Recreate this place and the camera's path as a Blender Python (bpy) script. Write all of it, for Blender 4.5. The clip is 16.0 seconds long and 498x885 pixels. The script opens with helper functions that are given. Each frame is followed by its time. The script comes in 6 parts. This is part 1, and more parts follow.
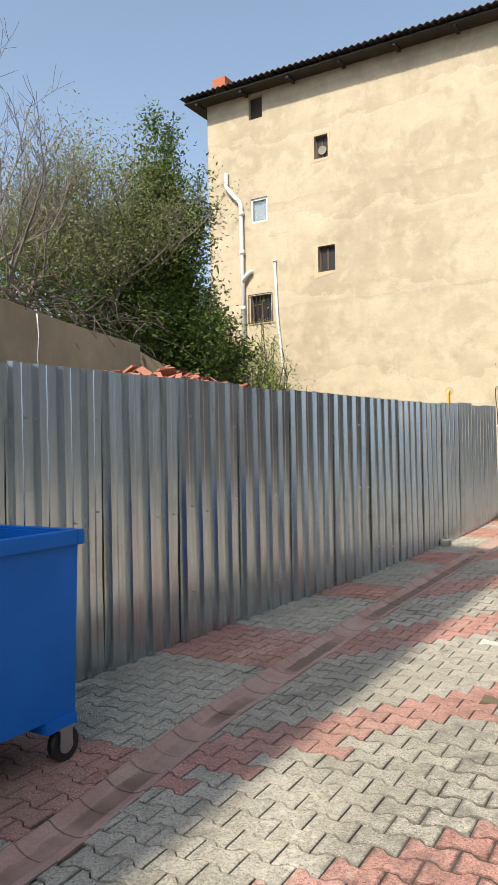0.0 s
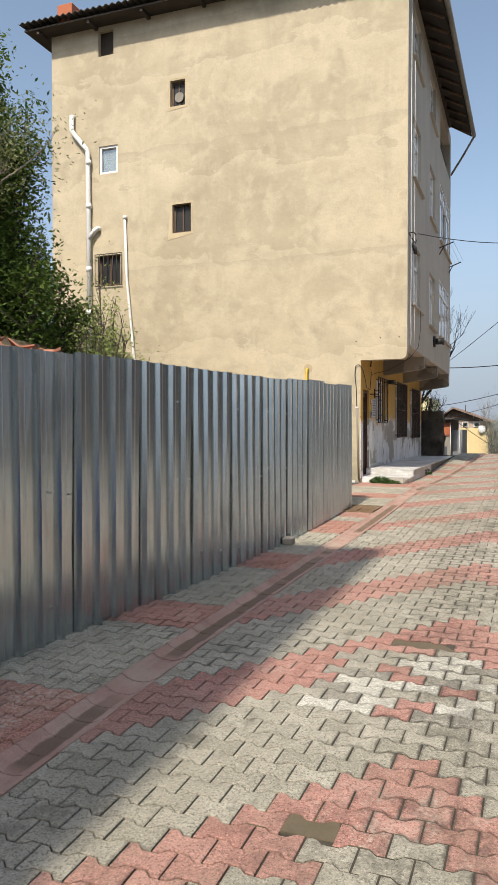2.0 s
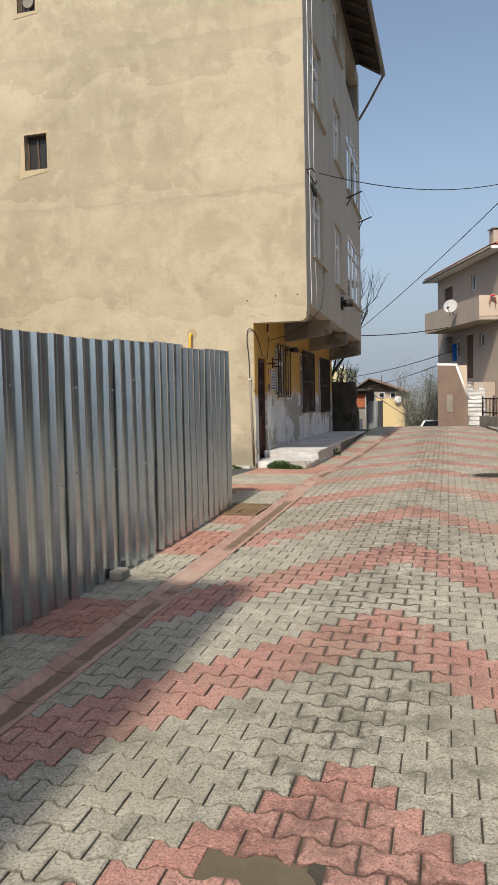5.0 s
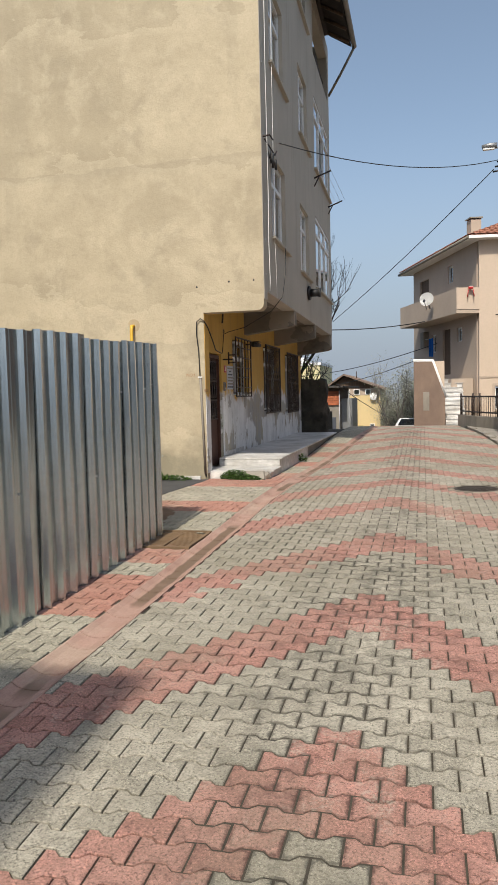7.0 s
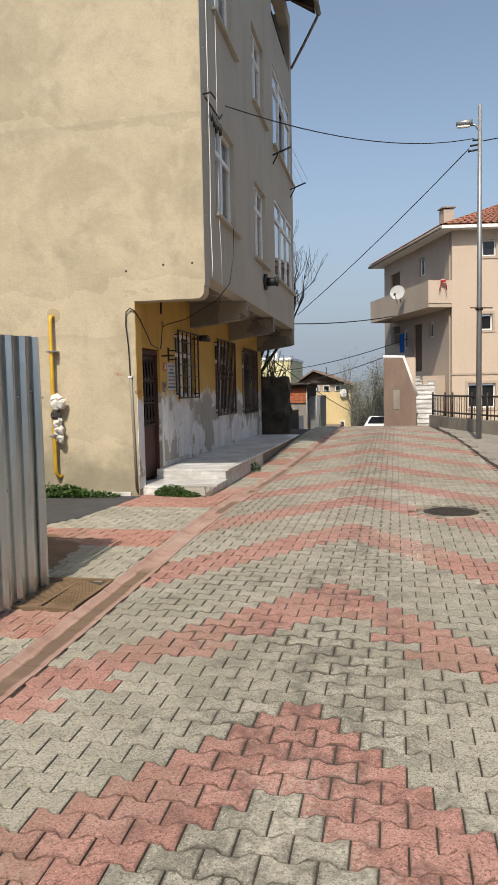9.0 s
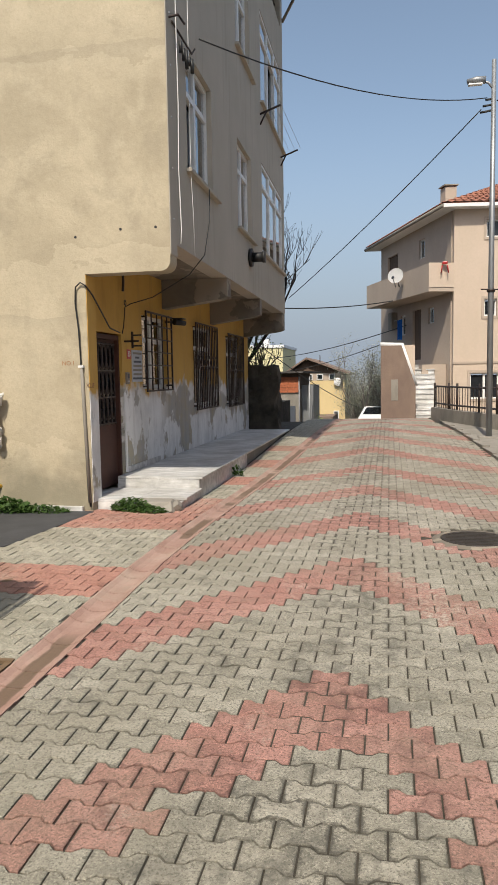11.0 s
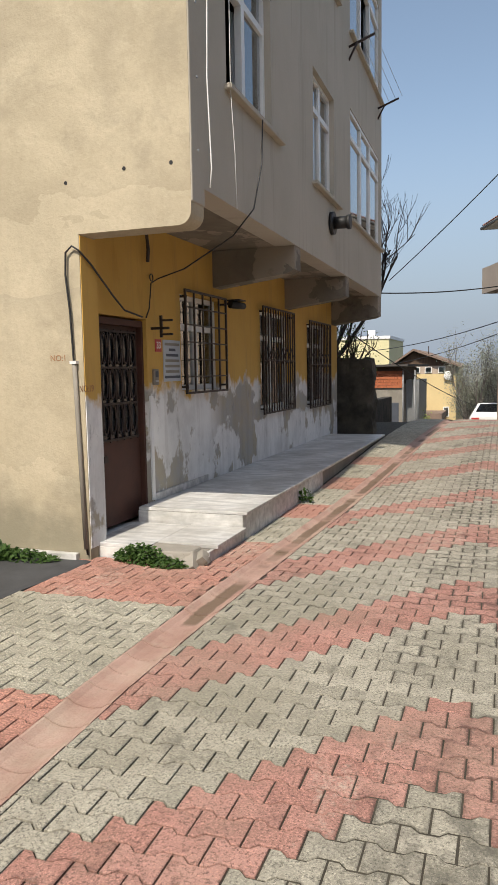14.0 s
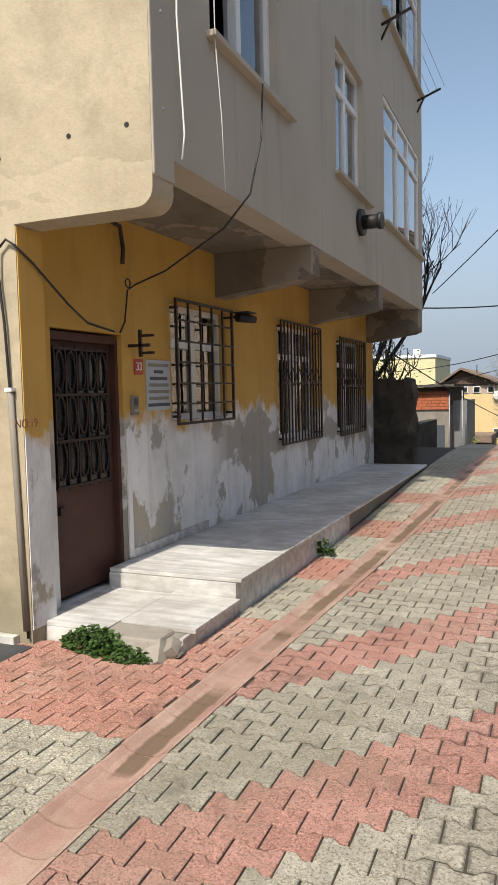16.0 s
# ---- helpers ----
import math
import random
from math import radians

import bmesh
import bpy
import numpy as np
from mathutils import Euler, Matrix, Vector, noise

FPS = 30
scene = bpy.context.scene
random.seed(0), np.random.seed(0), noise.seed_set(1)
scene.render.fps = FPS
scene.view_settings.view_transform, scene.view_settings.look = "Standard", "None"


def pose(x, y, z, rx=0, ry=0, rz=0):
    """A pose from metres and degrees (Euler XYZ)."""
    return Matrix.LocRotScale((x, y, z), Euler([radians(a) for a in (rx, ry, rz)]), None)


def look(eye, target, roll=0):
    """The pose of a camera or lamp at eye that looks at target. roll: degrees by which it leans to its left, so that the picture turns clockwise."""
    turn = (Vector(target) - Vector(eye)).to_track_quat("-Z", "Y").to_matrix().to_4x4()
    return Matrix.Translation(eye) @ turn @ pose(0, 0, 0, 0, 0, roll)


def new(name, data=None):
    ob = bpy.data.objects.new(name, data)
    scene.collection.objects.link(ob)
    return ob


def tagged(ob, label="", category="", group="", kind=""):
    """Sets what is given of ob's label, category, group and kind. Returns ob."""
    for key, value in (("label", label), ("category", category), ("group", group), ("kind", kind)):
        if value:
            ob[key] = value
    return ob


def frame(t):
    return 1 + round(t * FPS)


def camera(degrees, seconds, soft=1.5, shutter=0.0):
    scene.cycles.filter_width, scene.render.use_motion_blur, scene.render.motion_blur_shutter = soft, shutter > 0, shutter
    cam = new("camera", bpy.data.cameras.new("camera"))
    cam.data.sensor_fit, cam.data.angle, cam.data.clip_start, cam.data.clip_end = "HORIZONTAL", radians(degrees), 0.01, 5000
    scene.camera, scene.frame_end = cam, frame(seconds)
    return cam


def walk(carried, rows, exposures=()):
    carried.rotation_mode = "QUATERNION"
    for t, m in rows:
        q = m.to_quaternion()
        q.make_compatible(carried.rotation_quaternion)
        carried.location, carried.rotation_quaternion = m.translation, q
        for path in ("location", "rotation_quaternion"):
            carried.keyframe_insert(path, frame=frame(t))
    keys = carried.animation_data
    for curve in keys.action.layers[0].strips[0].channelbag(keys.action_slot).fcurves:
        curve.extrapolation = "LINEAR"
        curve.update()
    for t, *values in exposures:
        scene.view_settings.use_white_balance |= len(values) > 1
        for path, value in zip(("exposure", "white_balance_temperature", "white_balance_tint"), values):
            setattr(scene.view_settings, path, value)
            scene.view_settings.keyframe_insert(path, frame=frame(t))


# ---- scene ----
cam = camera(37.9, 16.0, soft=1.0)
PATH = [
    (0, (-0.122, -0.036, 1.592), (-1.16, 1.674, 1.617), -1.1),
    (0.5, (-0.156, 0.362, 1.597), (-1.105, 2.122, 1.614), -1.3),
    (1, (-0.231, 0.816, 1.589), (-1.13, 2.602, 1.62), -0.1),
    (1.5, (-0.298, 1.239, 1.634), (-1.102, 3.07, 1.649), -0.2),
    (2, (-0.317, 1.694, 1.637), (-1.045, 3.556, 1.595), -0.0),
    (2.5, (-0.4, 2.131, 1.637), (-1.075, 4.012, 1.557), 0.1),
    (3, (-0.452, 2.601, 1.66), (-1.077, 4.498, 1.563), -0.4),
    (3.5, (-0.437, 3.036, 1.699), (-1.043, 4.94, 1.609), -0.7),
    (4, (-0.447, 3.516, 1.697), (-1.005, 5.434, 1.596), -1.2),
    (4.2, (-0.442, 3.703, 1.696), (-0.98, 5.625, 1.579), -1.2),
    (6.3, (-0.349, 5.612, 1.699), (-0.866, 7.541, 1.585), -1.1),
    (6.5, (-0.348, 5.787, 1.719), (-0.855, 7.719, 1.612), -1.0),
    (7, (-0.416, 6.196, 1.765), (-0.884, 8.136, 1.636), -1.3),
    (7.5, (-0.295, 6.591, 1.802), (-0.769, 8.529, 1.655), -2.1),
    (8, (-0.258, 7.03, 1.859), (-0.696, 8.976, 1.712), -2.5),
    (8.5, (-0.244, 7.484, 1.877), (-0.663, 9.435, 1.74), -1.8),
    (9, (-0.328, 7.94, 1.876), (-0.725, 9.894, 1.73), -1.1),
    (9.2, (-0.366, 8.109, 1.879), (-0.745, 10.067, 1.725), -1.5),
    (11.5, (-0.491, 10.209, 1.947), (-0.863, 12.166, 1.764), -0.6),
    (12, (-0.489, 10.668, 1.963), (-0.837, 12.629, 1.781), -0.8),
    (12.5, (-0.459, 11.044, 2.005), (-0.853, 12.996, 1.823), -0.2),
    (13, (-0.522, 11.487, 1.994), (-1.013, 13.419, 1.826), -0.5),
    (13.5, (-0.546, 11.923, 1.979), (-1.17, 13.815, 1.795), -1.0),
    (14, (-0.568, 12.326, 1.989), (-1.231, 14.203, 1.792), -1.0),
    (14.5, (-0.605, 12.75, 2.031), (-1.222, 14.644, 1.853), -1.2),
    (15, (-0.574, 13.142, 2.046), (-1.194, 15.034, 1.865), -1.0),
    (15.5, (-0.626, 13.536, 2.02), (-1.266, 15.424, 1.862), -0.8),
    (16, (-0.714, 13.863, 2.035), (-1.494, 15.699, 1.895), -1.3),
]
EXPOSURES = [(0, 0.85), (1, 0.74), (2, 0.57), (3.5, 0.39), (7, 0.29), (11.5, 0.27), (13.5, 0.33), (16, 0.48)]
walk(cam, [(t, look(eye, target, roll)) for t, eye, target, roll in PATH], EXPOSURES)

# ---- world, sun ----
SUN_EL, SUN_AZ = 51.0, 0.6
world = bpy.data.worlds.new("world")
scene.world = world
world.use_nodes = True
sky = world.node_tree.nodes.new("ShaderNodeTexSky")
sky.sky_type, sky.sun_disc = "NISHITA", False
sky.sun_elevation, sky.sun_rotation = radians(SUN_EL), radians(180 + SUN_AZ)
sky.air_density, sky.dust_density, sky.ozone_density, sky.altitude = 1.0, 2.8, 2.4, 150
haze = world.node_tree.nodes.new("ShaderNodeHueSaturation")
haze.inputs["Saturation"].default_value, haze.inputs["Value"].default_value = 0.82, 0.88
haze.inputs["Hue"].default_value = 0.492
world.node_tree.links.new(sky.outputs[0], haze.inputs["Color"])
# flat blue-grey haze that hides the horizon
way_up = world.node_tree.nodes.new("ShaderNodeSeparateXYZ")
world.node_tree.links.new(world.node_tree.nodes.new("ShaderNodeTexCoord").outputs["Generated"], way_up.inputs[0])
low_sky = world.node_tree.nodes.new("ShaderNodeMapRange")
low_sky.interpolation_type = "SMOOTHSTEP"
low_sky.inputs["From Min"].default_value, low_sky.inputs["From Max"].default_value = 0.34, -0.02
low_sky.inputs["To Max"].default_value = 0.95
world.node_tree.links.new(way_up.outputs[2], low_sky.inputs["Value"])
veil = world.node_tree.nodes.new("ShaderNodeMix")
veil.data_type = "RGBA"
veil.inputs[7].default_value = (2.05, 2.4, 2.9, 1)
world.node_tree.links.new(low_sky.outputs[0], veil.inputs[0])
world.node_tree.links.new(haze.outputs[0], veil.inputs[6])
world.node_tree.links.new(veil.outputs[2], world.node_tree.nodes["Background"].inputs[0])
world.node_tree.nodes["Background"].inputs[1].default_value = 0.145
sun = new("sun", bpy.data.lights.new("sun", "SUN"))
sun.data.energy, sun.data.angle, sun.data.color = 3.9, radians(0.6), (1.0, 0.912, 0.77)
ray_way = Vector((math.sin(radians(SUN_AZ)) * math.cos(radians(SUN_EL)), math.cos(radians(SUN_AZ)) * math.cos(radians(SUN_EL)), -math.sin(radians(SUN_EL))))
sun.rotation_euler = ray_way.to_track_quat("-Z", "Y").to_euler()


# ---- materials ----
class Mat:
    """A small builder of node materials in world metres."""

    def __init__(self, name, rough=0.8, metal=0.0):
        self.m = bpy.data.materials.new(name)
        self.m.use_nodes = True
        self.t = self.m.node_tree
        self.b = self.t.nodes["Principled BSDF"]
        self.b.inputs["Roughness"].default_value = rough
        self.b.inputs["Metallic"].default_value = metal
        self.pos = self.n("ShaderNodeNewGeometry").outputs["Position"]

    def n(self, kind, **props):
        nd = self.t.nodes.new(kind)
        for k, v in props.items():
            nd.inputs[k].default_value = v
        return nd

    def l(self, a, b):
        self.t.links.new(a, b)

    def scaled(self, s):
        mp = self.n("ShaderNodeMapping")
        mp.inputs["Scale"].default_value = s
        self.l(self.pos, mp.inputs["Vector"])
        return mp.outputs[0]

    def noise(self, scale, detail=4, rough=0.6, vec=None):
        nd = self.n("ShaderNodeTexNoise", Scale=scale, Detail=detail, Roughness=rough)
        self.l(vec or self.pos, nd.inputs["Vector"])
        return nd.outputs["Fac"]

    def ramp(self, fac, lo, hi):
        nd = self.n("ShaderNodeMapRange")
        nd.inputs["From Min"].default_value, nd.inputs["From Max"].default_value = lo, hi
        self.l(fac, nd.inputs["Value"])
        return nd.outputs[0]

    def mix(self, fac, a, b, mode="MIX"):
        nd = self.t.nodes.new("ShaderNodeMix")
        nd.data_type, nd.blend_type = "RGBA", mode
        for sock, v in ((nd.inputs[0], fac), (nd.inputs[6], a), (nd.inputs[7], b)):
            if isinstance(v, (int, float)):
                sock.default_value = v
            elif isinstance(v, tuple):
                sock.default_value = (*v, 1)
            else:
                self.l(v, sock)
        return nd.outputs[2]

    def mul(self, a, b, op="MULTIPLY"):
        nd = self.t.nodes.new("ShaderNodeMath")
        nd.operation = op
        for sock, v in ((nd.inputs[0], a), (nd.inputs[1], b)):
            if isinstance(v, (int, float)):
                sock.default_value = v
            else:
                self.l(v, sock)
        return nd.outputs[0]

    def axis(self, i):
        sp = self.n("ShaderNodeSeparateXYZ")
        self.l(self.pos, sp.inputs[0])
        return sp.outputs[i]

    def col(self, c):
        if isinstance(c, tuple):
            self.b.inputs["Base Color"].default_value = (*c, 1)
        else:
            self.l(c, self.b.inputs["Base Color"])
        return self

    def bump(self, h, strength=0.4, dist=0.01):
        nd = self.n("ShaderNodeBump", Strength=strength, Distance=dist)
        self.l(h, nd.inputs["Height"])
        self.l(nd.outputs[0], self.b.inputs["Normal"])
        return self

    def rough(self, r):
        self.l(r, self.b.inputs["Roughness"])
        return self


def dark(c, k):
    return tuple(v * k for v in c)


def plain(name, c, rough=0.6, metal=0.0, vary=0.25, scale=6.0, bump=0.15):
    m = Mat(name, rough, metal)
    a = m.mix(m.ramp(m.noise(scale), 0.3, 0.7), dark(c, 1 - vary), dark(c, 1 + vary * 0.6))
    m.col(m.mix(m.mul(m.noise(scale * 14), 0.35), a, dark(c, 1 - vary * 1.3)))
    m.bump(m.noise(scale * 10), bump, 0.004)
    return m.m


def paver(name, c, c2, grit=0.85):
    m = Mat(name, 0.9)
    rnd = m.n("ShaderNodeNewGeometry").outputs["Random Per Island"]
    orn = m.n("ShaderNodeObjectInfo").outputs["Random"]
    fr = m.mul(m.mul(rnd, orn, "ADD"), 1.0, "MODULO")
    base = m.mix(fr, c, c2)
    grain = m.noise(110, 4, 0.8)
    base = m.mix(m.ramp(grain, 0.5, 0.62), base, dark(c, 1.05 + grit))
    base = m.mix(m.mul(m.ramp(m.noise(85, 4, 0.8), 0.5, 0.62), 0.9), base, dark(c, 0.34))
    blotch = m.mul(m.ramp(m.noise(9, 5, 0.7), 0.45, 0.68), 0.4)
    base = m.mix(blotch, base, dark(c, 0.62))
    dirt = m.mul(m.ramp(m.noise(0.8, 6, 0.68), 0.46, 0.66), 0.42)
    base = m.mix(dirt, base, (0.165, 0.15, 0.105))
    # spilt water and oil stains with soft ragged edges
    damp = m.ramp(m.noise(2.4, 6, 0.74, m.scaled((1.0, 0.7, 1.0))), 0.575, 0.65)
    base = m.mix(m.mul(damp, 0.55), base, dark(c, 0.4))
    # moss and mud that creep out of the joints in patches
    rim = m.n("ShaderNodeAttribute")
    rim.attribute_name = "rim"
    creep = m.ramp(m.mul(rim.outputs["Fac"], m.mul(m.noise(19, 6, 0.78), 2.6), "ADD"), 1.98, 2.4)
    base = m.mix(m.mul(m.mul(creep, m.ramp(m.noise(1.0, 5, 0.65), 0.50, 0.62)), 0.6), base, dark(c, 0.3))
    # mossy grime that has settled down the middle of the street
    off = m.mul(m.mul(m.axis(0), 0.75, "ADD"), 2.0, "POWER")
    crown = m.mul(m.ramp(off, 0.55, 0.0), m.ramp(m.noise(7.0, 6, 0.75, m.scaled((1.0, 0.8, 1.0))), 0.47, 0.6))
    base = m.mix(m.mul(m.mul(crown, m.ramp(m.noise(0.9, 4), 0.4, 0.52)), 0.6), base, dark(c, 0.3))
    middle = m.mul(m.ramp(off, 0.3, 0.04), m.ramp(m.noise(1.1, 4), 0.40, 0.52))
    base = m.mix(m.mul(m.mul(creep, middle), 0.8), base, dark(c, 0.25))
    # worn traffic bands, pale with scraped cement
    scuff = m.mul(m.ramp(m.noise(1.5, 6, 0.75, m.scaled((1.0, 0.45, 1.0))), 0.54, 0.7), m.ramp(m.noise(38, 4, 0.75), 0.45, 0.62))
    m.col(m.mix(m.mul(scuff, 0.8), base, (0.50, 0.46, 0.38)))
    m.bump(m.mul(m.mul(grain, 0.5), m.mul(m.noise(28, 4), 1.6), "ADD"), 0.7, 0.006)
    return m.m


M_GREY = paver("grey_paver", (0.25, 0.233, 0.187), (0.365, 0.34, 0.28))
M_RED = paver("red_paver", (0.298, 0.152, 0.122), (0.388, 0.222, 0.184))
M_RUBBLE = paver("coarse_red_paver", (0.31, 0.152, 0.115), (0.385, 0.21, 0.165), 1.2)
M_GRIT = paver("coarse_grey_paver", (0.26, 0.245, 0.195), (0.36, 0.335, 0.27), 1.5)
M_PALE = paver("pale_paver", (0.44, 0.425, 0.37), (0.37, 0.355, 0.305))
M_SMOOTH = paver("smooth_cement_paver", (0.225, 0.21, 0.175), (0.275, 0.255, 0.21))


def gutter_mat():
    """Red concrete channel; mud and water marks lie along its bottom, given by the mesh's own 'across' value."""
    m = Mat("red_concrete_channel", 0.8)
    c = m.mix(m.ramp(m.noise(3.0, 6, 0.65), 0.35, 0.65), (0.30, 0.182, 0.145), (0.42, 0.28, 0.23))
    c = m.mix(m.mul(m.ramp(m.noise(1.3, 5, 0.7), 0.5, 0.62), 0.5), c, (0.40, 0.33, 0.26))
    across = m.n("ShaderNodeAttribute")
    across.attribute_name = "across"
    edge = m.mul(m.noise(5.0, 5, 0.7), 0.07)
    wide = m.ramp(m.mul(m.mul(across.outputs["Fac"], edge, "ADD"), 0.0, "ADD"), 0.092, 0.078)
    runs = m.ramp(m.noise(0.55, 4, 0.6, m.scaled((0.3, 1.0, 0.3))), 0.44, 0.5)
    c = m.mix(m.mul(m.mul(wide, runs), 0.9), c, (0.115, 0.08, 0.05))
    m.col(m.mix(m.mul(m.ramp(m.noise(120), 0.45, 0.6), 0.35), c, (0.2, 0.12, 0.09))).bump(m.noise(60), 0.4, 0.005)
    return m.m


M_GUTTER = gutter_mat()


def soil_mat():
    m = Mat("joint_soil", 0.95)
    m.col(m.mix(m.ramp(m.noise(9, 5), 0.3, 0.7), (0.028, 0.024, 0.017), (0.065, 0.056, 0.04))).bump(m.noise(80), 0.6, 0.01)
    return m.m


M_SOIL = soil_mat()


def cream_mat():
    m = Mat("cream_render", 0.92)
    warp = m.n("ShaderNodeVectorMath")
    warp.operation = "MULTIPLY_ADD"
    wn = m.n("ShaderNodeTexNoise", Scale=0.9, Detail=3)
    m.l(m.pos, wn.inputs["Vector"])
    m.l(wn.outputs["Color"], warp.inputs[0])
    warp.inputs[1].default_value = (0.7, 0.7, 0.7)
    m.l(m.pos, warp.inputs[2])
    wv = warp.outputs[0]
    c = m.mix(m.ramp(m.noise(0.32, 5, 0.55, wv), 0.36, 0.64), (0.365, 0.31, 0.215), (0.47, 0.40, 0.28))
    c = m.mix(m.mul(m.ramp(m.noise(0.75, 6, 0.6, wv), 0.47, 0.62), 0.5), c, (0.53, 0.455, 0.325))
    c = m.mix(m.mul(m.ramp(m.noise(1.1, 6, 0.7, wv), 0.52, 0.72), 0.5), c, (0.30, 0.255, 0.18))
    c = m.mix(m.mul(m.ramp(m.noise(2.4, 5, 0.6, wv), 0.5, 0.64), 0.4), c, (0.54, 0.465, 0.335))
    c = m.mix(m.mul(m.ramp(m.noise(1.7, 6, 0.66, wv), 0.55, 0.66), 0.4), c, (0.29, 0.25, 0.18))
    c = m.mix(m.mul(m.ramp(m.noise(0.9, 5, 0.65, m.scaled((1.6, 1.0, 0.22))), 0.56, 0.72), 0.35), c, (0.28, 0.24, 0.17))
    coat = m.mul(m.mul(m.mul(m.axis(2), 0.43), m.mul(m.noise(0.55, 6, 0.6, m.scaled((1.0, 1.0, 2.2))), 1.1), "ADD"), 1.0, "FRACT")
    c = m.mix(m.mul(m.ramp(coat, 0.80, 0.985), 0.3), c, (0.55, 0.475, 0.345))
    c = m.mix(m.mul(m.ramp(coat, 0.16, 0.0), 0.2), c, (0.31, 0.265, 0.185))
    band = m.ramp(m.mul(m.mul(m.mul(m.axis(2), 0.345), m.mul(m.noise(0.8, 4), 0.14), "ADD"), 1.0, "FRACT"), 0.93, 1.0)
    c = m.mix(m.mul(band, 0.3), c, (0.28, 0.245, 0.18))
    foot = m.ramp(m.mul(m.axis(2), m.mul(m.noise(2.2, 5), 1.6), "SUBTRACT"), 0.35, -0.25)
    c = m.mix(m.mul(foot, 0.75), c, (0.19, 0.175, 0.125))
    m.col(m.mix(m.mul(m.ramp(m.noise(34, 3), 0.45, 0.7), 0.2), c, (0.27, 0.23, 0.155)))
    m.bump(m.mul(m.noise(1.6, 6), m.mul(m.noise(45), 0.12), "ADD"), 0.6, 0.035)
    return m.m


def brown_mat():
    m = Mat("grey_brown_render", 0.9)
    c = m.mix(m.ramp(m.noise(0.7, 5), 0.3, 0.7), (0.40, 0.362, 0.295), (0.48, 0.435, 0.36))
    c = m.mix(m.mul(m.ramp(m.noise(1.2, 5, 0.7, m.scaled((1.0, 3.5, 0.22))), 0.55, 0.72), 0.45), c, (0.24, 0.212, 0.17))
    m.col(m.mix(m.mul(m.noise(50), 0.2), c, (0.22, 0.195, 0.155))).bump(m.mul(m.noise(3, 5), m.mul(m.noise(60), 0.2), "ADD"), 0.35, 0.015)
    return m.m


def peeling_mat():
    """Ochre paint above, whitewash below, with bare cement where the coats have come off."""
    m = Mat("ochre_and_white_paint", 0.9)
    ochre = m.mix(m.ramp(m.noise(1.0, 5), 0.3, 0.7), (0.50, 0.30, 0.065), (0.58, 0.36, 0.09))
    ochre = m.mix(m.mul(m.ramp(m.noise(1.5, 5, 0.7, m.scaled((1, 2.5, 0.4))), 0.55, 0.7), 0.4), ochre, (0.33, 0.19, 0.045))
    white = m.mix(m.ramp(m.noise(1.4, 6, 0.65), 0.3, 0.7), (0.68, 0.68, 0.66), (0.82, 0.82, 0.80))
    edge = m.ramp(m.mul(m.axis(2), m.mul(m.noise(1.5, 6, 0.65, m.scaled((1.0, 1.2, 0.9))), 1.0), "ADD"), 2.37, 2.24)
    c = m.mix(edge, ochre, white)
    cement = m.mul(m.ramp(m.noise(1.15, 6, 0.62, m.scaled((1.0, 1.0, 0.75))), 0.535, 0.56), edge)
    rise = m.mul(m.axis(2), m.mul(m.noise(1.3, 6, 0.62, m.scaled((1.0, 0.8, 1.0))), 1.1), "ADD")
    band = m.mul(m.mul(m.ramp(rise, 1.82, 1.87), m.ramp(rise, 2.17, 2.12)), m.ramp(m.axis(1), 20.5, 21.0))
    cement = m.mul(cement, m.mul(band, edge), "MAXIMUM")
    c = m.mix(cement, c, m.mix(m.ramp(m.noise(3.0, 4), 0.4, 0.6), (0.37, 0.36, 0.335), (0.41, 0.365, 0.275)))
    black = m.mul(m.ramp(m.noise(4.5, 6, 0.75, m.scaled((1, 1.5, 0.5))), 0.6, 0.72), edge)
    c = m.mix(m.mul(black, 0.7), c, (0.13, 0.13, 0.125))
    soot = m.mul(m.ramp(m.noise(1.9, 6, 0.7, m.scaled((1, 1, 0.6))), 0.44, 0.66), edge)
    c = m.mix(m.mul(soot, 0.35), c, (0.27, 0.27, 0.26))
    drip = m.ramp(m.noise(2.2, 5, 0.7, m.scaled((1, 3.0, 0.25))), 0.52, 0.7)
    c = m.mix(m.mul(drip, 0.22), c, (0.17, 0.14, 0.10))
    m.col(c)
    m.bump(m.mul(m.mul(cement, -0.5), m.mul(m.noise(20, 5), 0.35), "ADD"), 0.5, 0.012)
    return m.m


def zinc_mat():
    m = Mat("galvanised_steel", 0.34, 0.95)
    streak = m.noise(5, 4, 0.6, m.scaled((6.0, 6.0, 0.22)))
    c = m.mix(m.ramp(streak, 0.3, 0.7), (0.43, 0.48, 0.50), (0.57, 0.625, 0.645))
    c = m.mix(m.mul(m.ramp(m.noise(2.0, 5), 0.55, 0.75), 0.4), c, (0.22, 0.235, 0.24))
    m.col(c)
    m.rough(m.mul(m.mul(m.noise(7, 4, 0.6, m.scaled((5.0, 5.0, 0.4))), 0.18), 0.12, "ADD"))
    m.bump(m.noise(6, 3, 0.5, m.scaled((3, 3, 0.6))), 0.08, 0.01)
    return m.m


